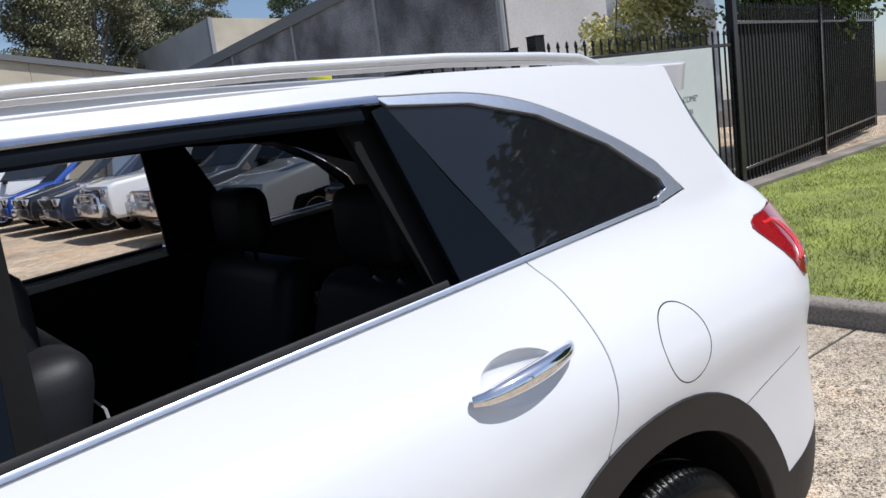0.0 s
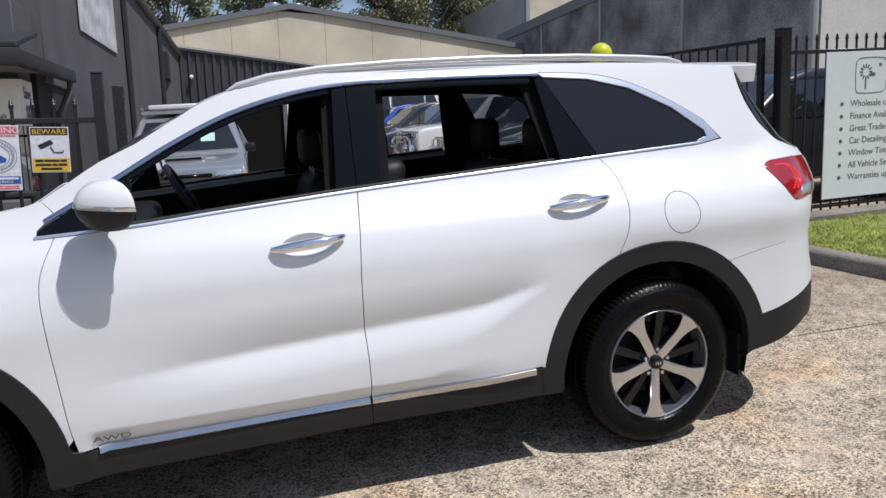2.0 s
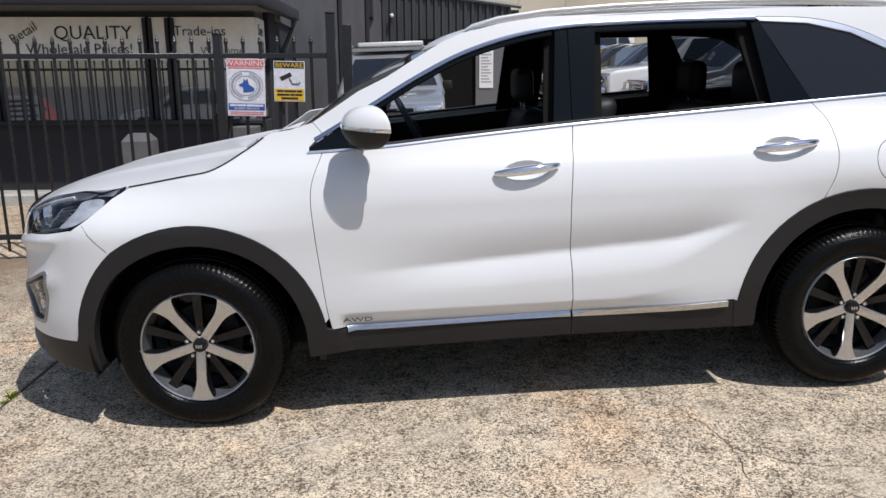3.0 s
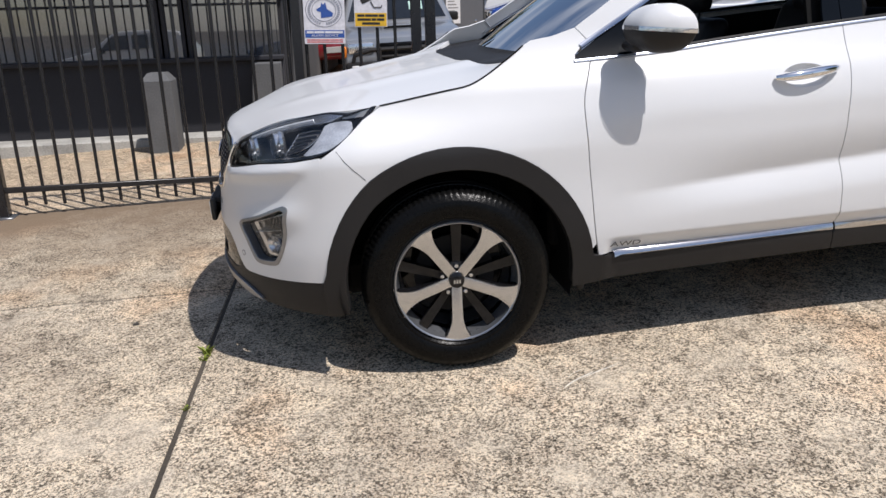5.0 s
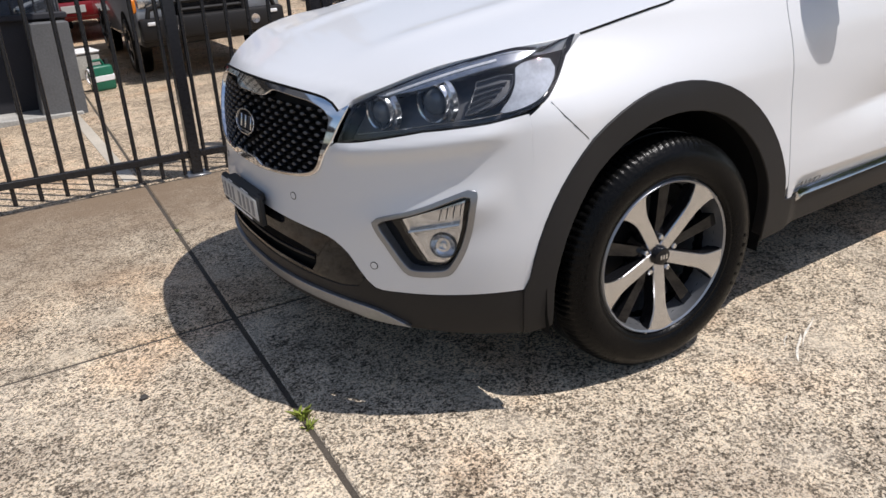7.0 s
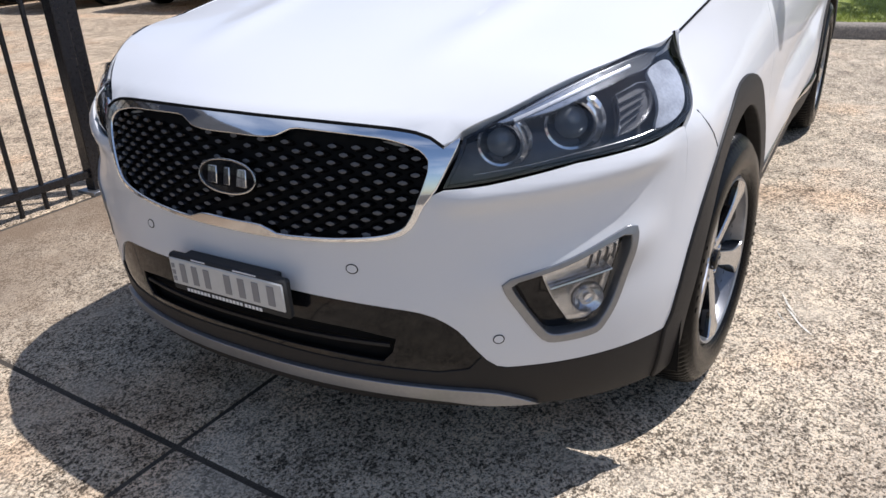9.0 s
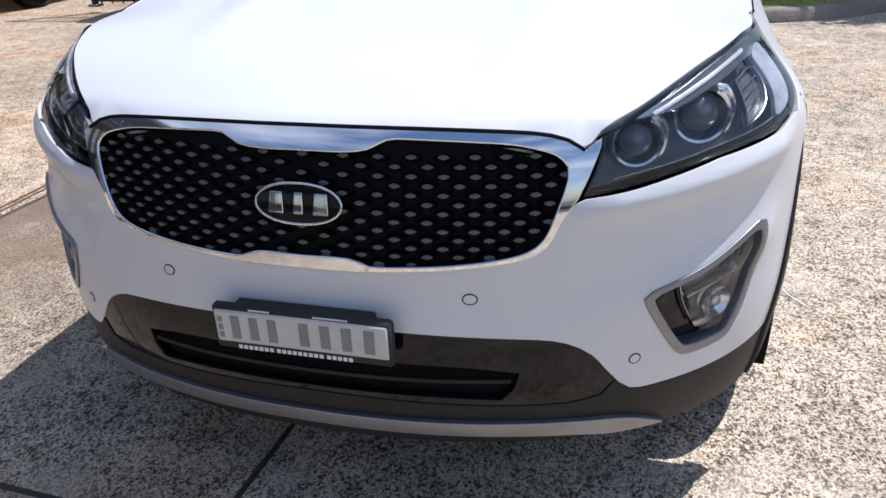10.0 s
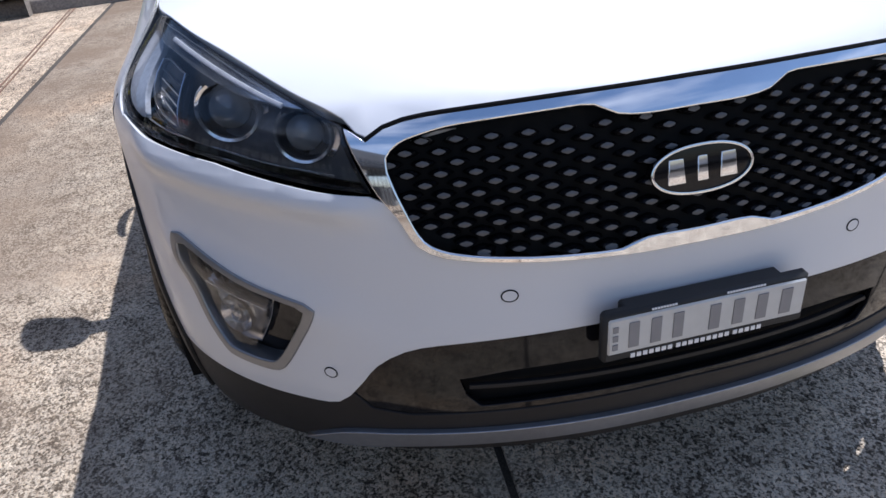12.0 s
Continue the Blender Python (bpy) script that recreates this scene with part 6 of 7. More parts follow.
for a, b in ((LEFT_END, APEX), (APEX, RIGHT_END)):
    bm = bmesh.new()
    q = [bm.verts.new(p) for p in ((a[0], 34.85, a[1] - .16), (b[0], 34.85, b[1] - .16), (b[0], 34.85, b[1] + .10), (a[0], 34.85, a[1] + .10))]
    f = bm.faces.new(q)
    r = bmesh.ops.extrude_face_region(bm, geom=[f])
    bmesh.ops.translate(bm, verts=[q for q in r["geom"] if isinstance(q, bmesh.types.BMVert)], vec=(0, 12, 0))
    bmesh.ops.recalc_face_normals(bm, faces=bm.faces)
    part("roof", bm, ROOFING, tan, smooth=False)
for vx in (4.9, 6.1):
    part("roof_vent", lathe([(.30, 7.6), (.30, 8.05), (.42, 8.1), (.46, 8.3), (.40, 8.45), (.0005, 8.52)], 20, 'Z'), SATIN, tan, "round metal roof vent", matrix=pose(vx, 37, 0))

grey = thing("grey_precast_building", "weathered grey precast factory with a lighter end wall", "building")
H0, H1, YN, YF, XW = 7.95, 7.10, 14.3, 38.5, 18.0
cuts = [14.3, 20.5, 26.5, 32.5, 38.5]
for a, b in zip(cuts, cuts[1:]):
    ha, hb = (H0 + (H1 - H0) * (k - YN) / (YF - YN) for k in (a, b))
    bm = bmesh.new()
    q = [bm.verts.new(p) for p in ((XW, a + .04, 0), (XW, b - .04, 0), (XW, b - .04, hb - .35), (XW, a + .04, ha - .35))]
    f = bm.faces.new(q)
    r = bmesh.ops.extrude_face_region(bm, geom=[f])
    bmesh.ops.translate(bm, verts=[q for q in r["geom"] if isinstance(q, bmesh.types.BMVert)], vec=(.25, 0, 0))
    bmesh.ops.recalc_face_normals(bm, faces=bm.faces)
    part("wall_panel", bm, GREYWALL, grey, smooth=False)
    part("joint_cover", box((XW - .05, a - .09, 0), (XW + .05, a + .09, ha - .30)), mat("pale_joint", (0.30, 0.31, 0.32), rough=0.7) if a == cuts[0] else bpy.data.materials["pale_joint"], grey)
bm = bmesh.new()
q = [bm.verts.new(p) for p in ((XW - .1, YN - .1, H0 - .36), (XW - .1, YF, H1 - .36), (XW - .1, YF, H1 + .1), (XW - .1, YN - .1, H0 + .1))]
f = bm.faces.new(q)
r = bmesh.ops.extrude_face_region(bm, geom=[f])
bmesh.ops.translate(bm, verts=[q for q in r["geom"] if isinstance(q, bmesh.types.BMVert)], vec=(14, 0, 0))
bmesh.ops.recalc_face_normals(bm, faces=bm.faces)
part("parapet", bm, ROOFING, grey, smooth=False)
part("end_wall", box((XW + .3, YN, 0), (XW + 5.2, YN + .3, H0 - .3)), LIGHTWALL, grey)
part("dark_recess", box((XW + 5.2, YN + .8, 0), (XW + 7.4, YN + 1.2, 10)), GREYWALL, grey)
part("core", box((XW + .3, YN + .4, 0), (XW + 13, YF, 6.8)), GREYWALL, grey)
part("downpipe", tube([(XW - .12, YN - .15, 0), (XW - .12, YN - .15, H0)], .12, 8), bpy.data.materials["pale_joint"], grey)
v, f = corrugated(XW + 6.9, XW + 14, YN + 1.6, 3, 10, 10, .45, .12)
finish("upper_sheeting", v, f, SHED, grey, smooth=False)
part("light_wall", box((XW + 7.4, YN + .9, 0), (XW + 14, YN + 1.3, 5.2)), LIGHTWALL, grey)
part("pipe_bracket", tube([(XW + 6.6, YN - 2, 6.6), (XW + 8.8, YN - 2, 6.7)], .09, 6), WHITE, grey)

tower = thing("brown_block", "tall brown and grey precast block behind the warehouse", "building")
part("front_wall", box((25.2, 50, 0), (31.0, 50.4, 12.4)), TAN, tower)
part("front_wall", box((31.1, 50, 0), (40, 50.4, 12.3)), TAN, tower)
for a, b in ((50.4, 57), (57.05, 64), (64.05, 72)):
    part("side_wall", box((25.0, a, 0), (25.4, b, 12.4)), LIGHTWALL, tower)
part("corner_strip", box((24.95, 49.95, 0), (25.25, 50.3, 12.45)), bpy.data.materials["pale_joint"], tower)
part("roof", box((25.1, 50.1, 12.0), (40, 72, 12.35)), ROOFING, tower)


# ---------------------------------------------------------------- trees
def leaf_material(name, color):
    m = mat(name, color, rough=0.6, scale=1.2, vary=0.35, stain=0.25, stain_scale=0.25)
    return m


GUM = leaf_material("gum_leaf", (0.17, 0.20, 0.10))
GUM_WARM = leaf_material("gum_leaf_warm", (0.22, 0.21, 0.11))
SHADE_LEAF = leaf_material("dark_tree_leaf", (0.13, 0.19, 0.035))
OLIVE = leaf_material("olive_shrub_leaf", (0.52, 0.49, 0.20))
BARK = mat("pale_bark", (0.30, 0.27, 0.23), rough=0.9, bump=0.4, scale=6, vary=0.3, stain=0.3, stain_scale=1)


def tree(label, x, y, height, spread, material, seed, crown_from=.45, leaf=.45, clumps=34, leaves=170, clump_r=1.5, category="tree", trunk_r=.28, droop=0.0, flat_top=.75):
    rnd = random.Random(seed)
    t = thing("tree" if category == "tree" else "shrub", label, category)
    z0 = gz(x, y) - .1
    bm = bmesh.new()
    top = Vector((x + rnd.uniform(-.5, .5) * spread * .2, y, z0 + height * .86))
    tube([Vector((x, y, z0)).lerp(top, k / 5) + Vector((rnd.uniform(-1, 1), rnd.uniform(-1, 1), 0)) * .02 * height * (k > 0) for k in range(6)], [trunk_r * (1 - .15 * k) for k in range(6)], 7, bm)
    verts, faces = [], []
    for c in range(clumps):
        a, r = rnd.uniform(0, 6.283), spread * math.sqrt(rnd.random())
        h = crown_from + (1 - crown_from) * rnd.random() ** .8
        r *= math.sqrt(max(.12, 1 - ((h - .62) / .42) ** 2)) if h > .62 else .55 + .45 * (h - crown_from) / max(.62 - crown_from, .05)
        cx, cy, cz = x + r * math.cos(a), y + r * math.sin(a), z0 + height * h * (1 if r < spread * .7 else .97)
        if c % 2 == 0:
            s = Vector((x, y, z0)).lerp(top, min(.95, max(crown_from * .7, h - .25)))
            mid = s.lerp(Vector((cx, cy, cz)), .5) + Vector((0, 0, .04 * height))
            tube([s, mid, Vector((cx, cy, cz))], [trunk_r * .38, trunk_r * .22, trunk_r * .07], 5, bm)
        cr = clump_r * rnd.uniform(.6, 1.15)
        for _ in range(leaves):
            d = Vector((rnd.gauss(0, 1), rnd.gauss(0, 1), rnd.gauss(0, 1)))
            d = d.normalized() * cr * rnd.random() ** .45
            p = Vector((cx + d.x, cy + d.y, cz + d.z * flat_top))
            n = Vector((rnd.gauss(0, 1), rnd.gauss(0, 1), rnd.gauss(.4, 1))).normalized()
            u = n.orthogonal().normalized()
            w = n.cross(u)
            ln, wd = leaf * rnd.uniform(.6, 1.2), leaf * rnd.uniform(.3, .6)
            k = len(verts)
            verts += [tuple(p - u * ln / 2), tuple(p - w * wd / 2), tuple(p + u * ln / 2), tuple(p + w * wd / 2)]
            faces.append((k, k + 1, k + 2, k + 3))
    part("trunk", bm, BARK, t)
    tagged(finish("crown", verts, faces, material, t, smooth=False), kind="stuff")
    return t


tree("tall gum tree with open clumped crown", 6.6, 64, 16.8, 3.4, GUM, 1, .52, .30, 34, 330, 1.25)
tree("dense brown-green gum tree", 17.0, 60, 15.4, 3.0, GUM_WARM, 2, .40, .30, 56, 440, 1.5)
tree("large gum tree with many crowns", 22.0, 66, 18.4, 4.6, GUM_WARM, 3, .42, .30, 76, 400, 1.7)
tree("gum tree with a broad crown", 28.0, 70, 17.4, 4.8, GUM, 4, .5, .30, 66, 360, 1.6)
tree("gum tree with a layered warm crown", 31.5, 66, 15.8, 4.2, GUM_WARM, 5, .55, .30, 40, 323, 1.3, flat_top=.5)
tree("gum tree behind the precast block", 42.0, 66, 17.0, 3.2, GUM, 6, .5, .30, 34, 361, 1.3)
tree("thin gum tree with wispy crown", 11.5, 66, 13.6, 2.6, GUM, 8, .5, .4, 20, 110, 1.0)
tree("broad dark gum tree behind the office", -1.0, 62, 14.6, 3.6, GUM_WARM, 9, .4, .30, 40, 380, 1.5)
tree("low gum tree behind the warehouse", 3.2, 62, 11.6, 2.8, GUM, 10, .4, .45, 24, 150, 1.2)
tree("distant gum trees behind the warehouse", 35.5, 74, 15.0, 4.2, GUM, 12, .5, .30, 36, 323, 1.4)
tree("leafy shade tree by the fence", 15.5, 4.1, 7.6, 1.9, SHADE_LEAF, 21, .28, .13, 76, 640, .95, trunk_r=.16)
# two unseen trees, added only to cast the shadow over lawn and kerb
tree("unseen leafy tree added to shade the lawn", 12.9, -4.0, 6.6, 2.5, SHADE_LEAF, 22, .45, .34, 110, 560, 1.1, trunk_r=.13)
tree("unseen young leafy tree added to shade the kerb", 9.6, -4.1, 5.4, 1.75, SHADE_LEAF, 24, .40, .26, 100, 560, .85, trunk_r=.09)
tree("olive green shrub behind the sign", 14.8, 7.2, 3.7, 1.05, OLIVE, 23, .42, .13, 44, 260, .50, "shrub", trunk_r=.07)

# ---------------------------------------------------------------- balloons
def balloon(label, place, r, color, foot, name):
    b = thing("balloon", label, "balloon", Matrix.Translation(place), group="balloons over the yard")
    m = mat(name, color, rough=0.25, coat=0.4, scale=3, vary=0.06)
    prof = [(.0005, -1.22 * r), (.05 * r, -1.20 * r), (.07 * r, -1.12 * r), (.25 * r, -1.0 * r)] + [(r * math.cos(a), r * 1.06 * math.sin(a)) for a in [radians(-62 + 152 * i / 20) for i in range(20)]] + [(.0005, 1.06 * r)]
    part("skin", lathe(prof, 32, 'Z'), m, b)
    part("string", tube([(0, 0, -1.2 * r), (-.06, .02, -1.2 * r - (place.z - foot) * .5), (-.10, 0, foot - place.z)], .006, 5), DARK, b)


balloon("orange balloon on a string", SLOPE @ Vector((9.22, 3.75, 2.86)), .242, (0.95, 0.19, 0.02), 2.45, "orange_rubber")
balloon("yellow balloon on a string above parked cars", SLOPE @ Vector((7.45, 7.75, 2.23)), .185, (0.62, 0.62, 0.02), 1.9, "yellow_rubber")


# ---------------------------------------------------------------- other cars
SUV = [(.10, .34), (.0, .45), (.02, .72), (.10, .90), (.95, 1.08), (1.22, 1.12), (1.95, 1.64), (2.35, 1.74), (3.6, 1.72), (4.15, 1.62), (4.52, 1.12), (4.60, .90), (4.60, .40), (4.45, .34)]
UTE = [(.10, .42), (.0, .52), (.0, .80), (.05, 1.04), (.20, 1.10), (1.05, 1.18), (1.30, 1.22), (1.90, 1.76), (2.25, 1.86), (3.6, 1.86), (3.85, 1.80), (4.35, 1.70), (4.55, 1.20), (4.65, .95), (4.65, .48), (4.5, .42)]
VAN = [(.10, .34), (.0, .45), (.0, .80), (.12, 1.05), (.70, 1.30), (1.35, 2.05), (1.75, 2.25), (4.8, 2.28), (5.0, 2.1), (5.05, .45), (4.9, .34)]


INDICATOR = mat("amber_indicator", (0.75, 0.22, 0.02), rough=0.25, coat=0.5, scale=80, vary=0.1)


def parked_car(label, matrix, profile, paint, width=1.84, belt=1.10, bullbar=None, rack=False, group="cars parked in a row"):
    c = thing("parked_car", label, "car", matrix, group=group)
    hw = width / 2

    def y_at(z):
        return hw * (1 - .20 * max(0, z - belt) / .65)
    bm = bmesh.new()
    sides = [[bm.verts.new((x, s * y_at(z), z)) for x, z in profile] for s in (-1, 1)]
    bm.faces.new(sides[0]), bm.faces.new(sides[1][::-1])
    n = len(profile)
    for i in range(n):
        j = (i + 1) % n
        bm.faces.new((sides[0][j], sides[0][i], sides[1][i], sides[1][j]))
    bmesh.ops.recalc_face_normals(bm, faces=bm.faces)
    rim = [e for e in bm.edges if abs(e.verts[0].co.y - e.verts[1].co.y) < .3]
    bmesh.ops.bevel(bm, geom=rim, offset=.07, segments=3, affect='EDGES', profile=.6)
    part("body", bm, paint, c, angle=50)
    # glass: windscreen and side windows laid a little proud
    top = max(z for x, z in profile)
    k = next(i for i in range(n) if profile[i][1] > .95 and profile[i + 1][1] > profile[i][1] + .25)
    (xa, za), (xb, zb) = profile[k], profile[k + 1]
    d = Vector((xb - xa, 0, zb - za)).normalized()
    nrm = Vector((-d.z, 0, d.x))
    bm = bmesh.new()
    pa, pb = Vector((xa, 0, za)) + d * .06 + nrm * .006, Vector((xb, 0, zb)) - d * .05 + nrm * .006
    bm.faces.new([bm.verts.new(p) for p in ((pa.x, -y_at(za) + .10, pa.z), (pa.x, y_at(za) - .10, pa.z), (pb.x, y_at(zb) - .12, pb.z), (pb.x, -y_at(zb) + .12, pb.z))])
    part("windscreen", bm, WINDOW, c, smooth=False)
    roof_x = [x for x, z in profile if z > top - .12]
    x2, x3 = min(roof_x), max(roof_x)
    for s in (-1, 1):
        for (u0, u1, lean0, lean1) in ((xa + .35, (x2 + x3) / 2 - .25, x2 - xa - .30, 0), ((x2 + x3) / 2 - .15, x3 - .45, 0, 0), (x3 - .38, x3 + .22, 0, -.30)):
            zt, zl = top - .14, belt + .04
            bm = bmesh.new()
            bm.faces.new([bm.verts.new(p) for p in ((u0, s * (y_at(zl) + .006), zl), (u1, s * (y_at(zl) + .006), zl), (u1 + lean1, s * (y_at(zt) + .006), zt), (u0 + lean0, s * (y_at(zt) + .006), zt))])
            part("side_window", bm, WINDOW, c, smooth=False)
        for wx in (.88, 3.62 if profile is not VAN else 4.0):
            wheel = new("wheel")
            wheel.parent = c
            wheel.matrix_basis = pose(wx, s * (hw - .10), .36, 0, 0, 0 if s < 0 else 180)
            part("tyre", lathe([(.22, -.10), (.25, -.115), (.32, -.115), (.36, -.08), (.365, 0), (.36, .1)], 28), RUBBER, wheel)
            part("rim", lathe([(.0005, -.105), (.06, -.11), (.19, -.095), (.225, -.11), (.23, -.09)], 20), ALLOY, wheel)
            for q in range(5):
                a = 2 * math.pi * q / 5
                bm = box((.07, -.112, -.030), (.20, -.100, .030), .004)
                bmesh.ops.rotate(bm, verts=bm.verts, cent=(0, 0, 0), matrix=Matrix.Rotation(a, 3, 'Y'))
                part("rim_gap", bm, DARK, wheel)
            bm = bmesh.new()
            ring = [bm.verts.new((wx + .43 * math.cos(math.pi * i / 16), s * (hw + .004), .36 + .43 * math.sin(math.pi * i / 16))) for i in range(17)]
            bm.faces.new(ring)
            part("wheel_arch", bm, DARK, c, smooth=False)
        zh = profile[3][1] - .10
        part("head_lamp", box((-.015, min(s * (hw - .45), s * (hw - .06)), zh - .10), (.16, max(s * (hw - .45), s * (hw - .06)), zh + .06), .03, seg=2), LAMPSILVER, c)
        part("door_mirror", box((xa + .42, min(s * hw, s * (hw + .17)), belt - .04), (xa + .54, max(s * hw, s * (hw + .17)), belt + .10), .03, seg=2), TRIM, c)
    part("grille", box((-.02, -hw + .48, .62), (.06, hw - .48, profile[3][1] - .06), .02), GLOSSBLACK, c)
    part("bumper", box((-.05, -hw + .03, .40), (.25, hw - .03, .64), .05, seg=2), paint if bullbar is None else TRIM, c)
    part("number_plate", box((-.065, -.18, .47), (-.05, .18, .58), .004), PLATEWHITE, c)
    if bullbar is not None:
        bb = new("bull_bar")
        bb.parent = c
        part("bar", box((-.20, -hw + .02, .48), (-.04, hw - .02, .74), .04, seg=2), bullbar, bb)
        part("hoop", tube([(-.14, -hw + .12, .70), (-.14, -hw + .16, .84), (-.13, -hw + .40, .90), (-.13, hw - .40, .90), (-.14, hw - .16, .84), (-.14, hw - .12, .70)], .032, 8), bullbar, bb)
        for yy in (-.38, .38):
            part("upright", tube([(-.14, yy, .68), (-.14, yy, .93)], .030, 8), bullbar, bb)
        part("cross_bar", tube([(-.14, -.38, .80), (-.14, .38, .80)], .022, 8), bullbar, bb)
        for s in (-1, 1):
            part("driving_lamp", lathe([(.0005, .0), (.055, -.004), (.062, .012), (.05, .03)], 20, 'Z'), LAMPSILVER, bb, matrix=pose(-.205, s * .50, .61, 0, 90, 0))
            part("indicator", box((-.21, s * .74 - .05, .66), (-.19, s * .74 + .05, .70), .008), WHITE, bb)
            if rack:
                part("corner_indicator", box((-.005, min(s * (hw - .05), s * (hw + .004)), .80), (.16, max(s * (hw - .05), s * (hw + .004)), .96), .015), INDICATOR, c)
    if rack:
        part("roof_tray", box((1.95, -.58, top + .07), (3.7, .58, top + .15), .02), WHITECAR, c, "white roof tray")
        for xx in (2.1, 2.9, 3.5):
            part("roof_rack_bar", box((xx - .03, -.72, top - .01), (xx + .03, .72, top + .068), .01), SATIN, c)
        slope = (pb - pa).normalized()
        sticker = Matrix.Translation(pa.lerp(pb, .40)) @ Matrix(((slope.x, 0, nrm.x, 0), (0, 1, 0, 0), (slope.z, 0, nrm.z, 0), (0, 0, 0, 1)))
        part("price_sticker", box((-.09, -.44, .002), (.10, -.22, .006)), mat("pale_green_card", (0.42, 0.62, 0.55), rough=0.6), c, "pale green price card", matrix=sticker)
        bm = box((.62, -.30, 1.10), (1.02, .30, 1.205), .03, seg=2)
        scoop = part("bonnet_scoop", bm, paint, c)
        part("scoop_opening", box((.612, -.26, 1.152), (.64, .26, 1.186), .008), DARK, scoop)
        for s in (-1, 1):
            part("roof_rack_side", tube([(2.15, s * .70, top + .10), (3.7, s * .70, top + .10)], .025, 6), SATIN, c)
    return c


def paint_of(name, color, metal=0.0):
    return mat(name, color, rough=0.3, metal=metal, coat=1.0, scale=300, vary=0.03)


SILVER = paint_of("silver_paint", (0.24, 0.245, 0.26), .5)
WHITECAR = paint_of("white_car_paint", (0.72, 0.72, 0.71))
NAVY = paint_of("navy_paint", (0.015, 0.022, 0.05))
BLUECAR = paint_of("blue_paint", (0.01, 0.06, 0.34))
BLACKCAR = paint_of("black_car_paint", (0.012, 0.012, 0.014))
MAROON = paint_of("maroon_paint", (0.22, 0.01, 0.015))


def stand(x, y, turn=0.0):
    return Matrix.Translation((x, y, gz(x, y))) @ SLOPE.to_3x3().to_4x4() @ pose(0, 0, 0, 0, 0, turn)


parked_car("silver four wheel drive with black steel bull bar and roof rack", stand(.73, 6.2, 87) @ Matrix.Diagonal((.95, .87, .88, 1)), UTE, paint_of("pale_silver_paint", (0.36, 0.365, 0.38), .55), 1.80, 1.22, TRIM, True, "cars parked in the yard")
parked_car("maroon wagon parked behind the office", stand(-.02, 11.4, 88), SUV, MAROON, 1.80, group="cars parked in the yard")
parked_car("white sedan parked in a row", stand(6.2, 8.7), SUV, WHITECAR, 1.84)
parked_car("silver wagon with a pale bull bar", stand(5.9, 11.3), SUV, SILVER, 1.86, 1.10, LAMPSILVER)
parked_car("white utility with a pale bull bar", stand(5.6, 13.7), UTE, WHITECAR, 1.86, 1.22, LAMPSILVER)
parked_car("navy wagon parked in a row", stand(5.3, 16.2), SUV, NAVY, 1.84)
parked_car("black hatch parked in a row", stand(5.2, 18.7), SUV, BLACKCAR, 1.80)
parked_car("bright blue wagon parked in a row", stand(5.2, 21.2), SUV, BLUECAR, 1.84)
parked_car("white van at the end of the row", stand(4.6, 24.2), VAN, WHITECAR, 1.95, 1.26)
parked_car("white utility across the yard", stand(9.2, 26.8), UTE, WHITECAR, 1.86, 1.22)
for label, x, turn, shape, paint in (("white wagon parked across the street", -8.8, 2, SUV, WHITECAR), ("dark wagon parked across the street", -2.6, -2, SUV, NAVY), ("white utility parked across the street", 4.4, 1, UTE, WHITECAR)):
    parked_car(label, stand(x, -13.2, turn), shape, paint, group="cars across the street")
parked_car("red hatch parked across the street", stand(-14.0, -12.4, -88), SUV, paint_of("red_paint", (0.50, 0.02, 0.025)), 1.76, group="cars across the street")
banner = thing("street_sign_board", "white sign board on two posts across the street", "sign", stand(-13.0, -13.0))
part("panel", box((0, -.02, .75), (1.25, .02, 1.65), .005), SIGNWHITE, banner)
for k in (.08, 1.17):
    part("post", box((k - .03, -.075, -.05), (k + .03, -.021, 1.70), .004), FENCE, banner)
for k, w in ((1.45, .9), (1.28, 1.0), (1.11, .7), (.92, .95)):
    part("print_bar", box((.12, .019, k), (.12 + w, .026, k + .09), .003), INK, banner)
pole = thing("utility_pole", "weathered timber utility pole with a crossarm across the street", "utility pole", stand(11.1, -14.2))
part("shaft", tube([(0, 0, -.2), (0, 0, 5), (.03, 0, 10.4)], [.17, .15, .12], 10), BARK, pole)
part("crossarm", box((-1.1, -.06, 9.7), (1.1, .06, 9.84), .01), BARK, pole, matrix=pose(0, 0, 0, 0, 0, 20))
for k in (-1.0, -.45, .45, 1.0):
    part("insulator", lathe([(.0005, 10.02), (.05, 10.0), (.07, 9.92), (.03, 9.84)], 10, 'Z'), WHITE, pole, matrix=pose(0, 0, 0, 0, 0, 20) @ pose(k, 0, 0))
parked_car("black wagon behind the sign board", stand(6.1, 5.0), SUV, BLACKCAR, 1.84, group="cars parked in the yard")

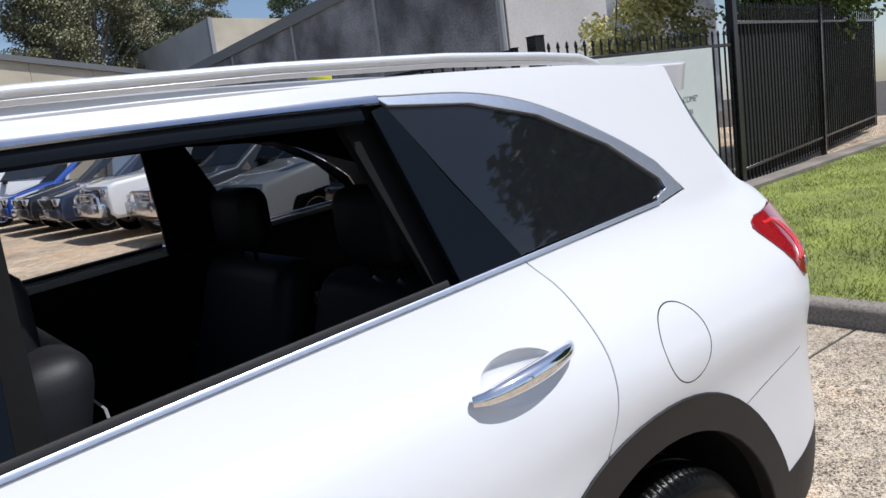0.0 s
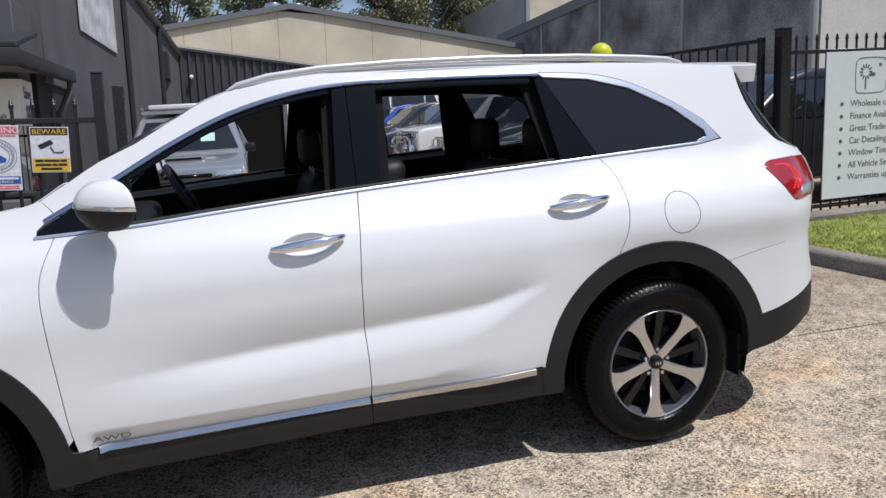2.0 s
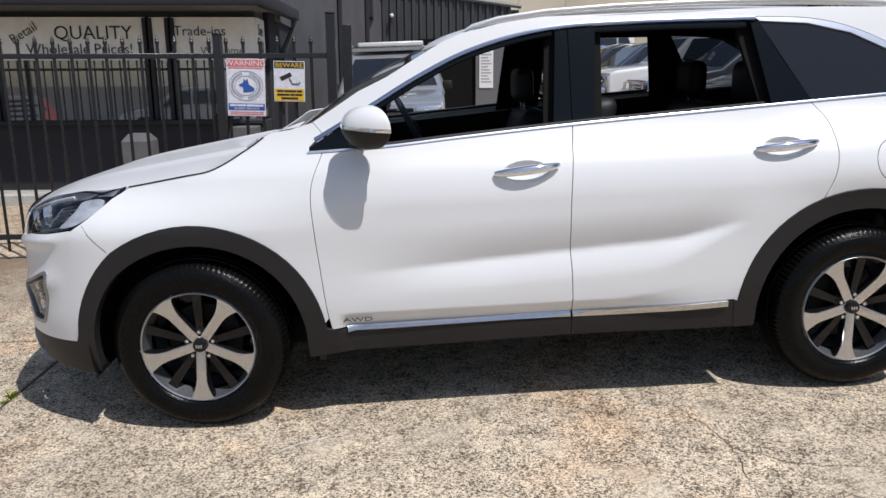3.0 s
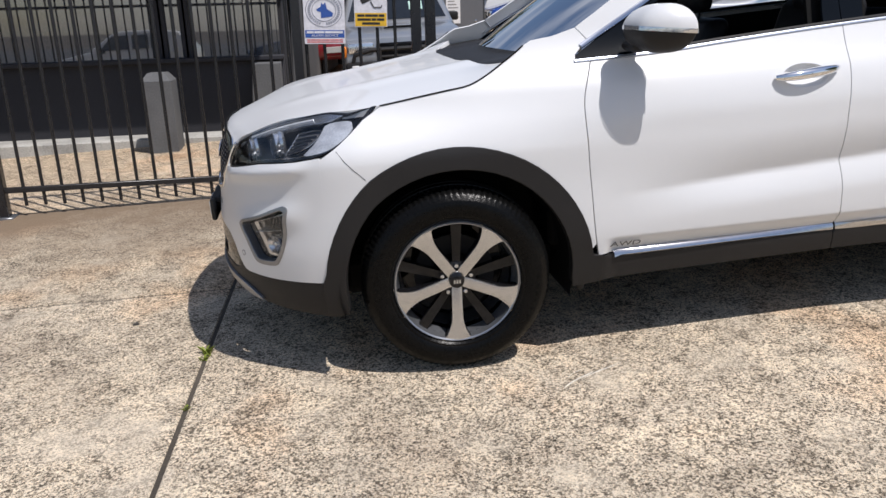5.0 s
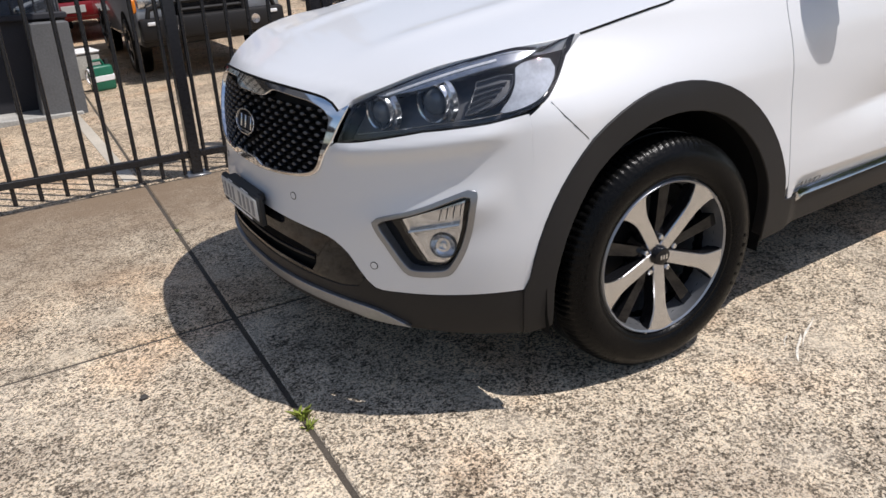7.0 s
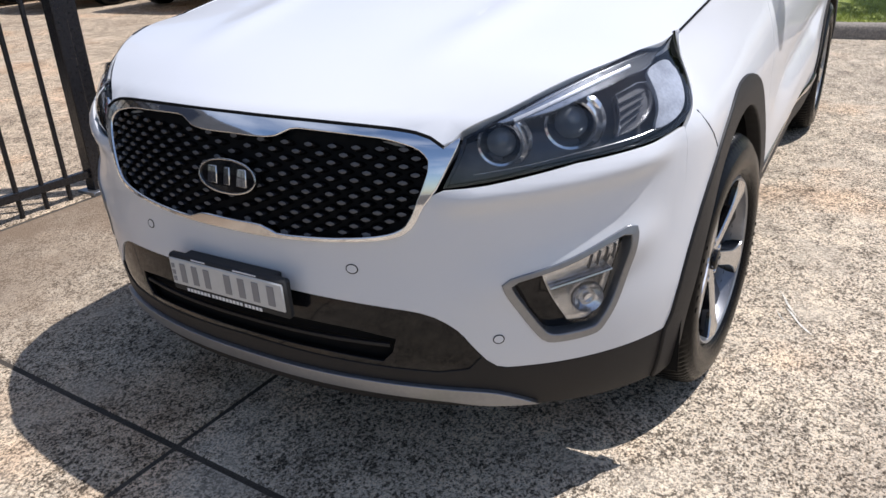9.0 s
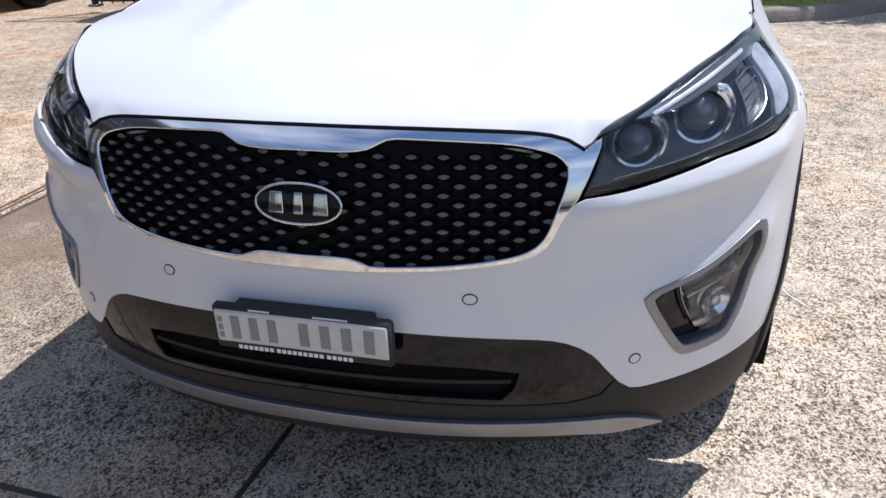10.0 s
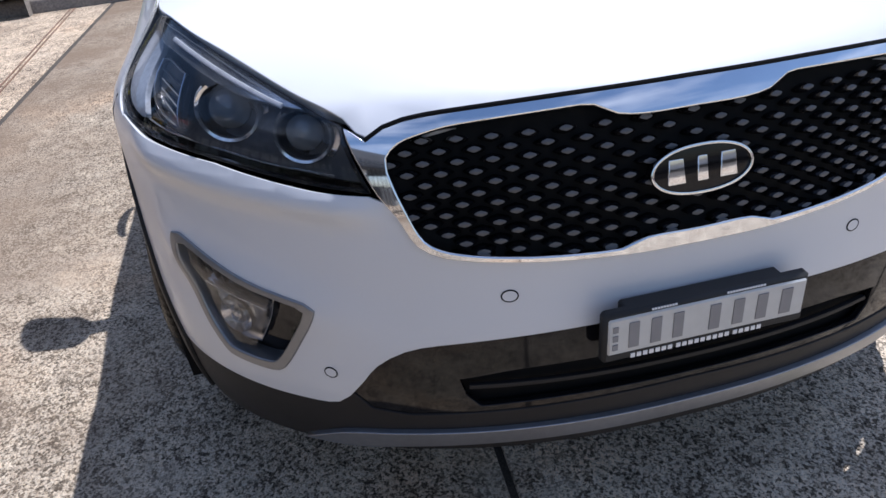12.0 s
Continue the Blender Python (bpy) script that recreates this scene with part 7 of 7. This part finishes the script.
# jerry can by the office corner
can = thing("jerry_can", "green plastic jerry can beside the office corner", "jerry can", stand(-.50, 6.2, 15) @ Matrix.Scale(.84, 4))
GREENP = mat("green_plastic", (0.012, 0.13, 0.075), rough=0.4, scale=30, vary=0.08)
part("body", box((-.13, -.09, .0), (.13, .09, .30), .03, seg=3), GREENP, can)
part("handle", tube([(-.10, 0, .29), (-.10, 0, .36), (.03, 0, .36), (.06, 0, .29)], .018, 8), GREENP, can)
part("cap", lathe([(.0005, .40), (.03, .40), (.03, .33)], 14, 'Z'), BLACK, can, matrix=pose(.09, 0, -.04))
part("cable_reel", tube([(-.19, -.10 + .075 * math.cos(a), .20 + .085 * math.sin(a)) for a in [k * math.pi / 8 for k in range(16)]], .013, 6, closed=True), WHITE, can)
part("label_band", box((-.135, -.094, .10), (.135, .094, .20), .02), WHITE, can)
drum = thing("crate", "pale plastic crate behind the jerry can", "crate", stand(-.62, 7.3, 5))
part("body", box((-.25, -.2, 0), (.25, .2, .28), .02, seg=2), BASE, drum)
part("lid", box((-.26, -.21, .28), (.26, .21, .31), .01), WHITE, drum)

# pale scuffs left by dragged steel on the concrete, and a loose dark stone
SCUFF = mat("pale_scuff", (0.74, 0.69, 0.60), rough=0.95, bump=0.3, scale=160, vary=0.35, stain=0.3, stain_scale=30)
for x0, y0, x1, y1, wide in ((.32, -1.16, .47, -1.06, .010), (.40, -1.12, .60, -1.02, .007), (.36, -1.09, .44, -1.03, .005)):
    bm = bmesh.new()
    d = Vector((x1 - x0, y1 - y0)).normalized()
    rows = []
    for i in range(7):
        k = i / 6
        w = wide * (.15 + math.sin(math.pi * k)) * (.8 + .3 * math.sin(9.0 * k + x0 * 40))
        cx, cy = x0 + (x1 - x0) * k, y0 + (y1 - y0) * k + .006 * math.sin(5 * k)
        rows.append([bm.verts.new((cx - d.y * s * w, cy + d.x * s * w, gz(cx, cy) + .0025)) for s in (-.5, .5)])
    for a, b in zip(rows, rows[1:]):
        bm.faces.new((a[0], a[1], b[1], b[0]))
    part("scuff_mark", bm, SCUFF, GROUND, smooth=False)
stone = thing("loose_stone", "small dark loose stone on the concrete", "stone", Matrix.Translation((-1.39, -.07, gz(-1.39, -.07))))
bm = bmesh.new()
bmesh.ops.create_icosphere(bm, subdivisions=2, radius=.011)
for v in bm.verts:
    v.co = Vector((v.co.x * 1.3, v.co.y, v.co.z * .7 + .006)) * (1 + .18 * math.sin(310 * v.co.x + 190 * v.co.y))
part("pebble", bm, mat("dark_stone", (0.05, 0.045, 0.04), rough=0.8, scale=200, vary=0.3), stone)
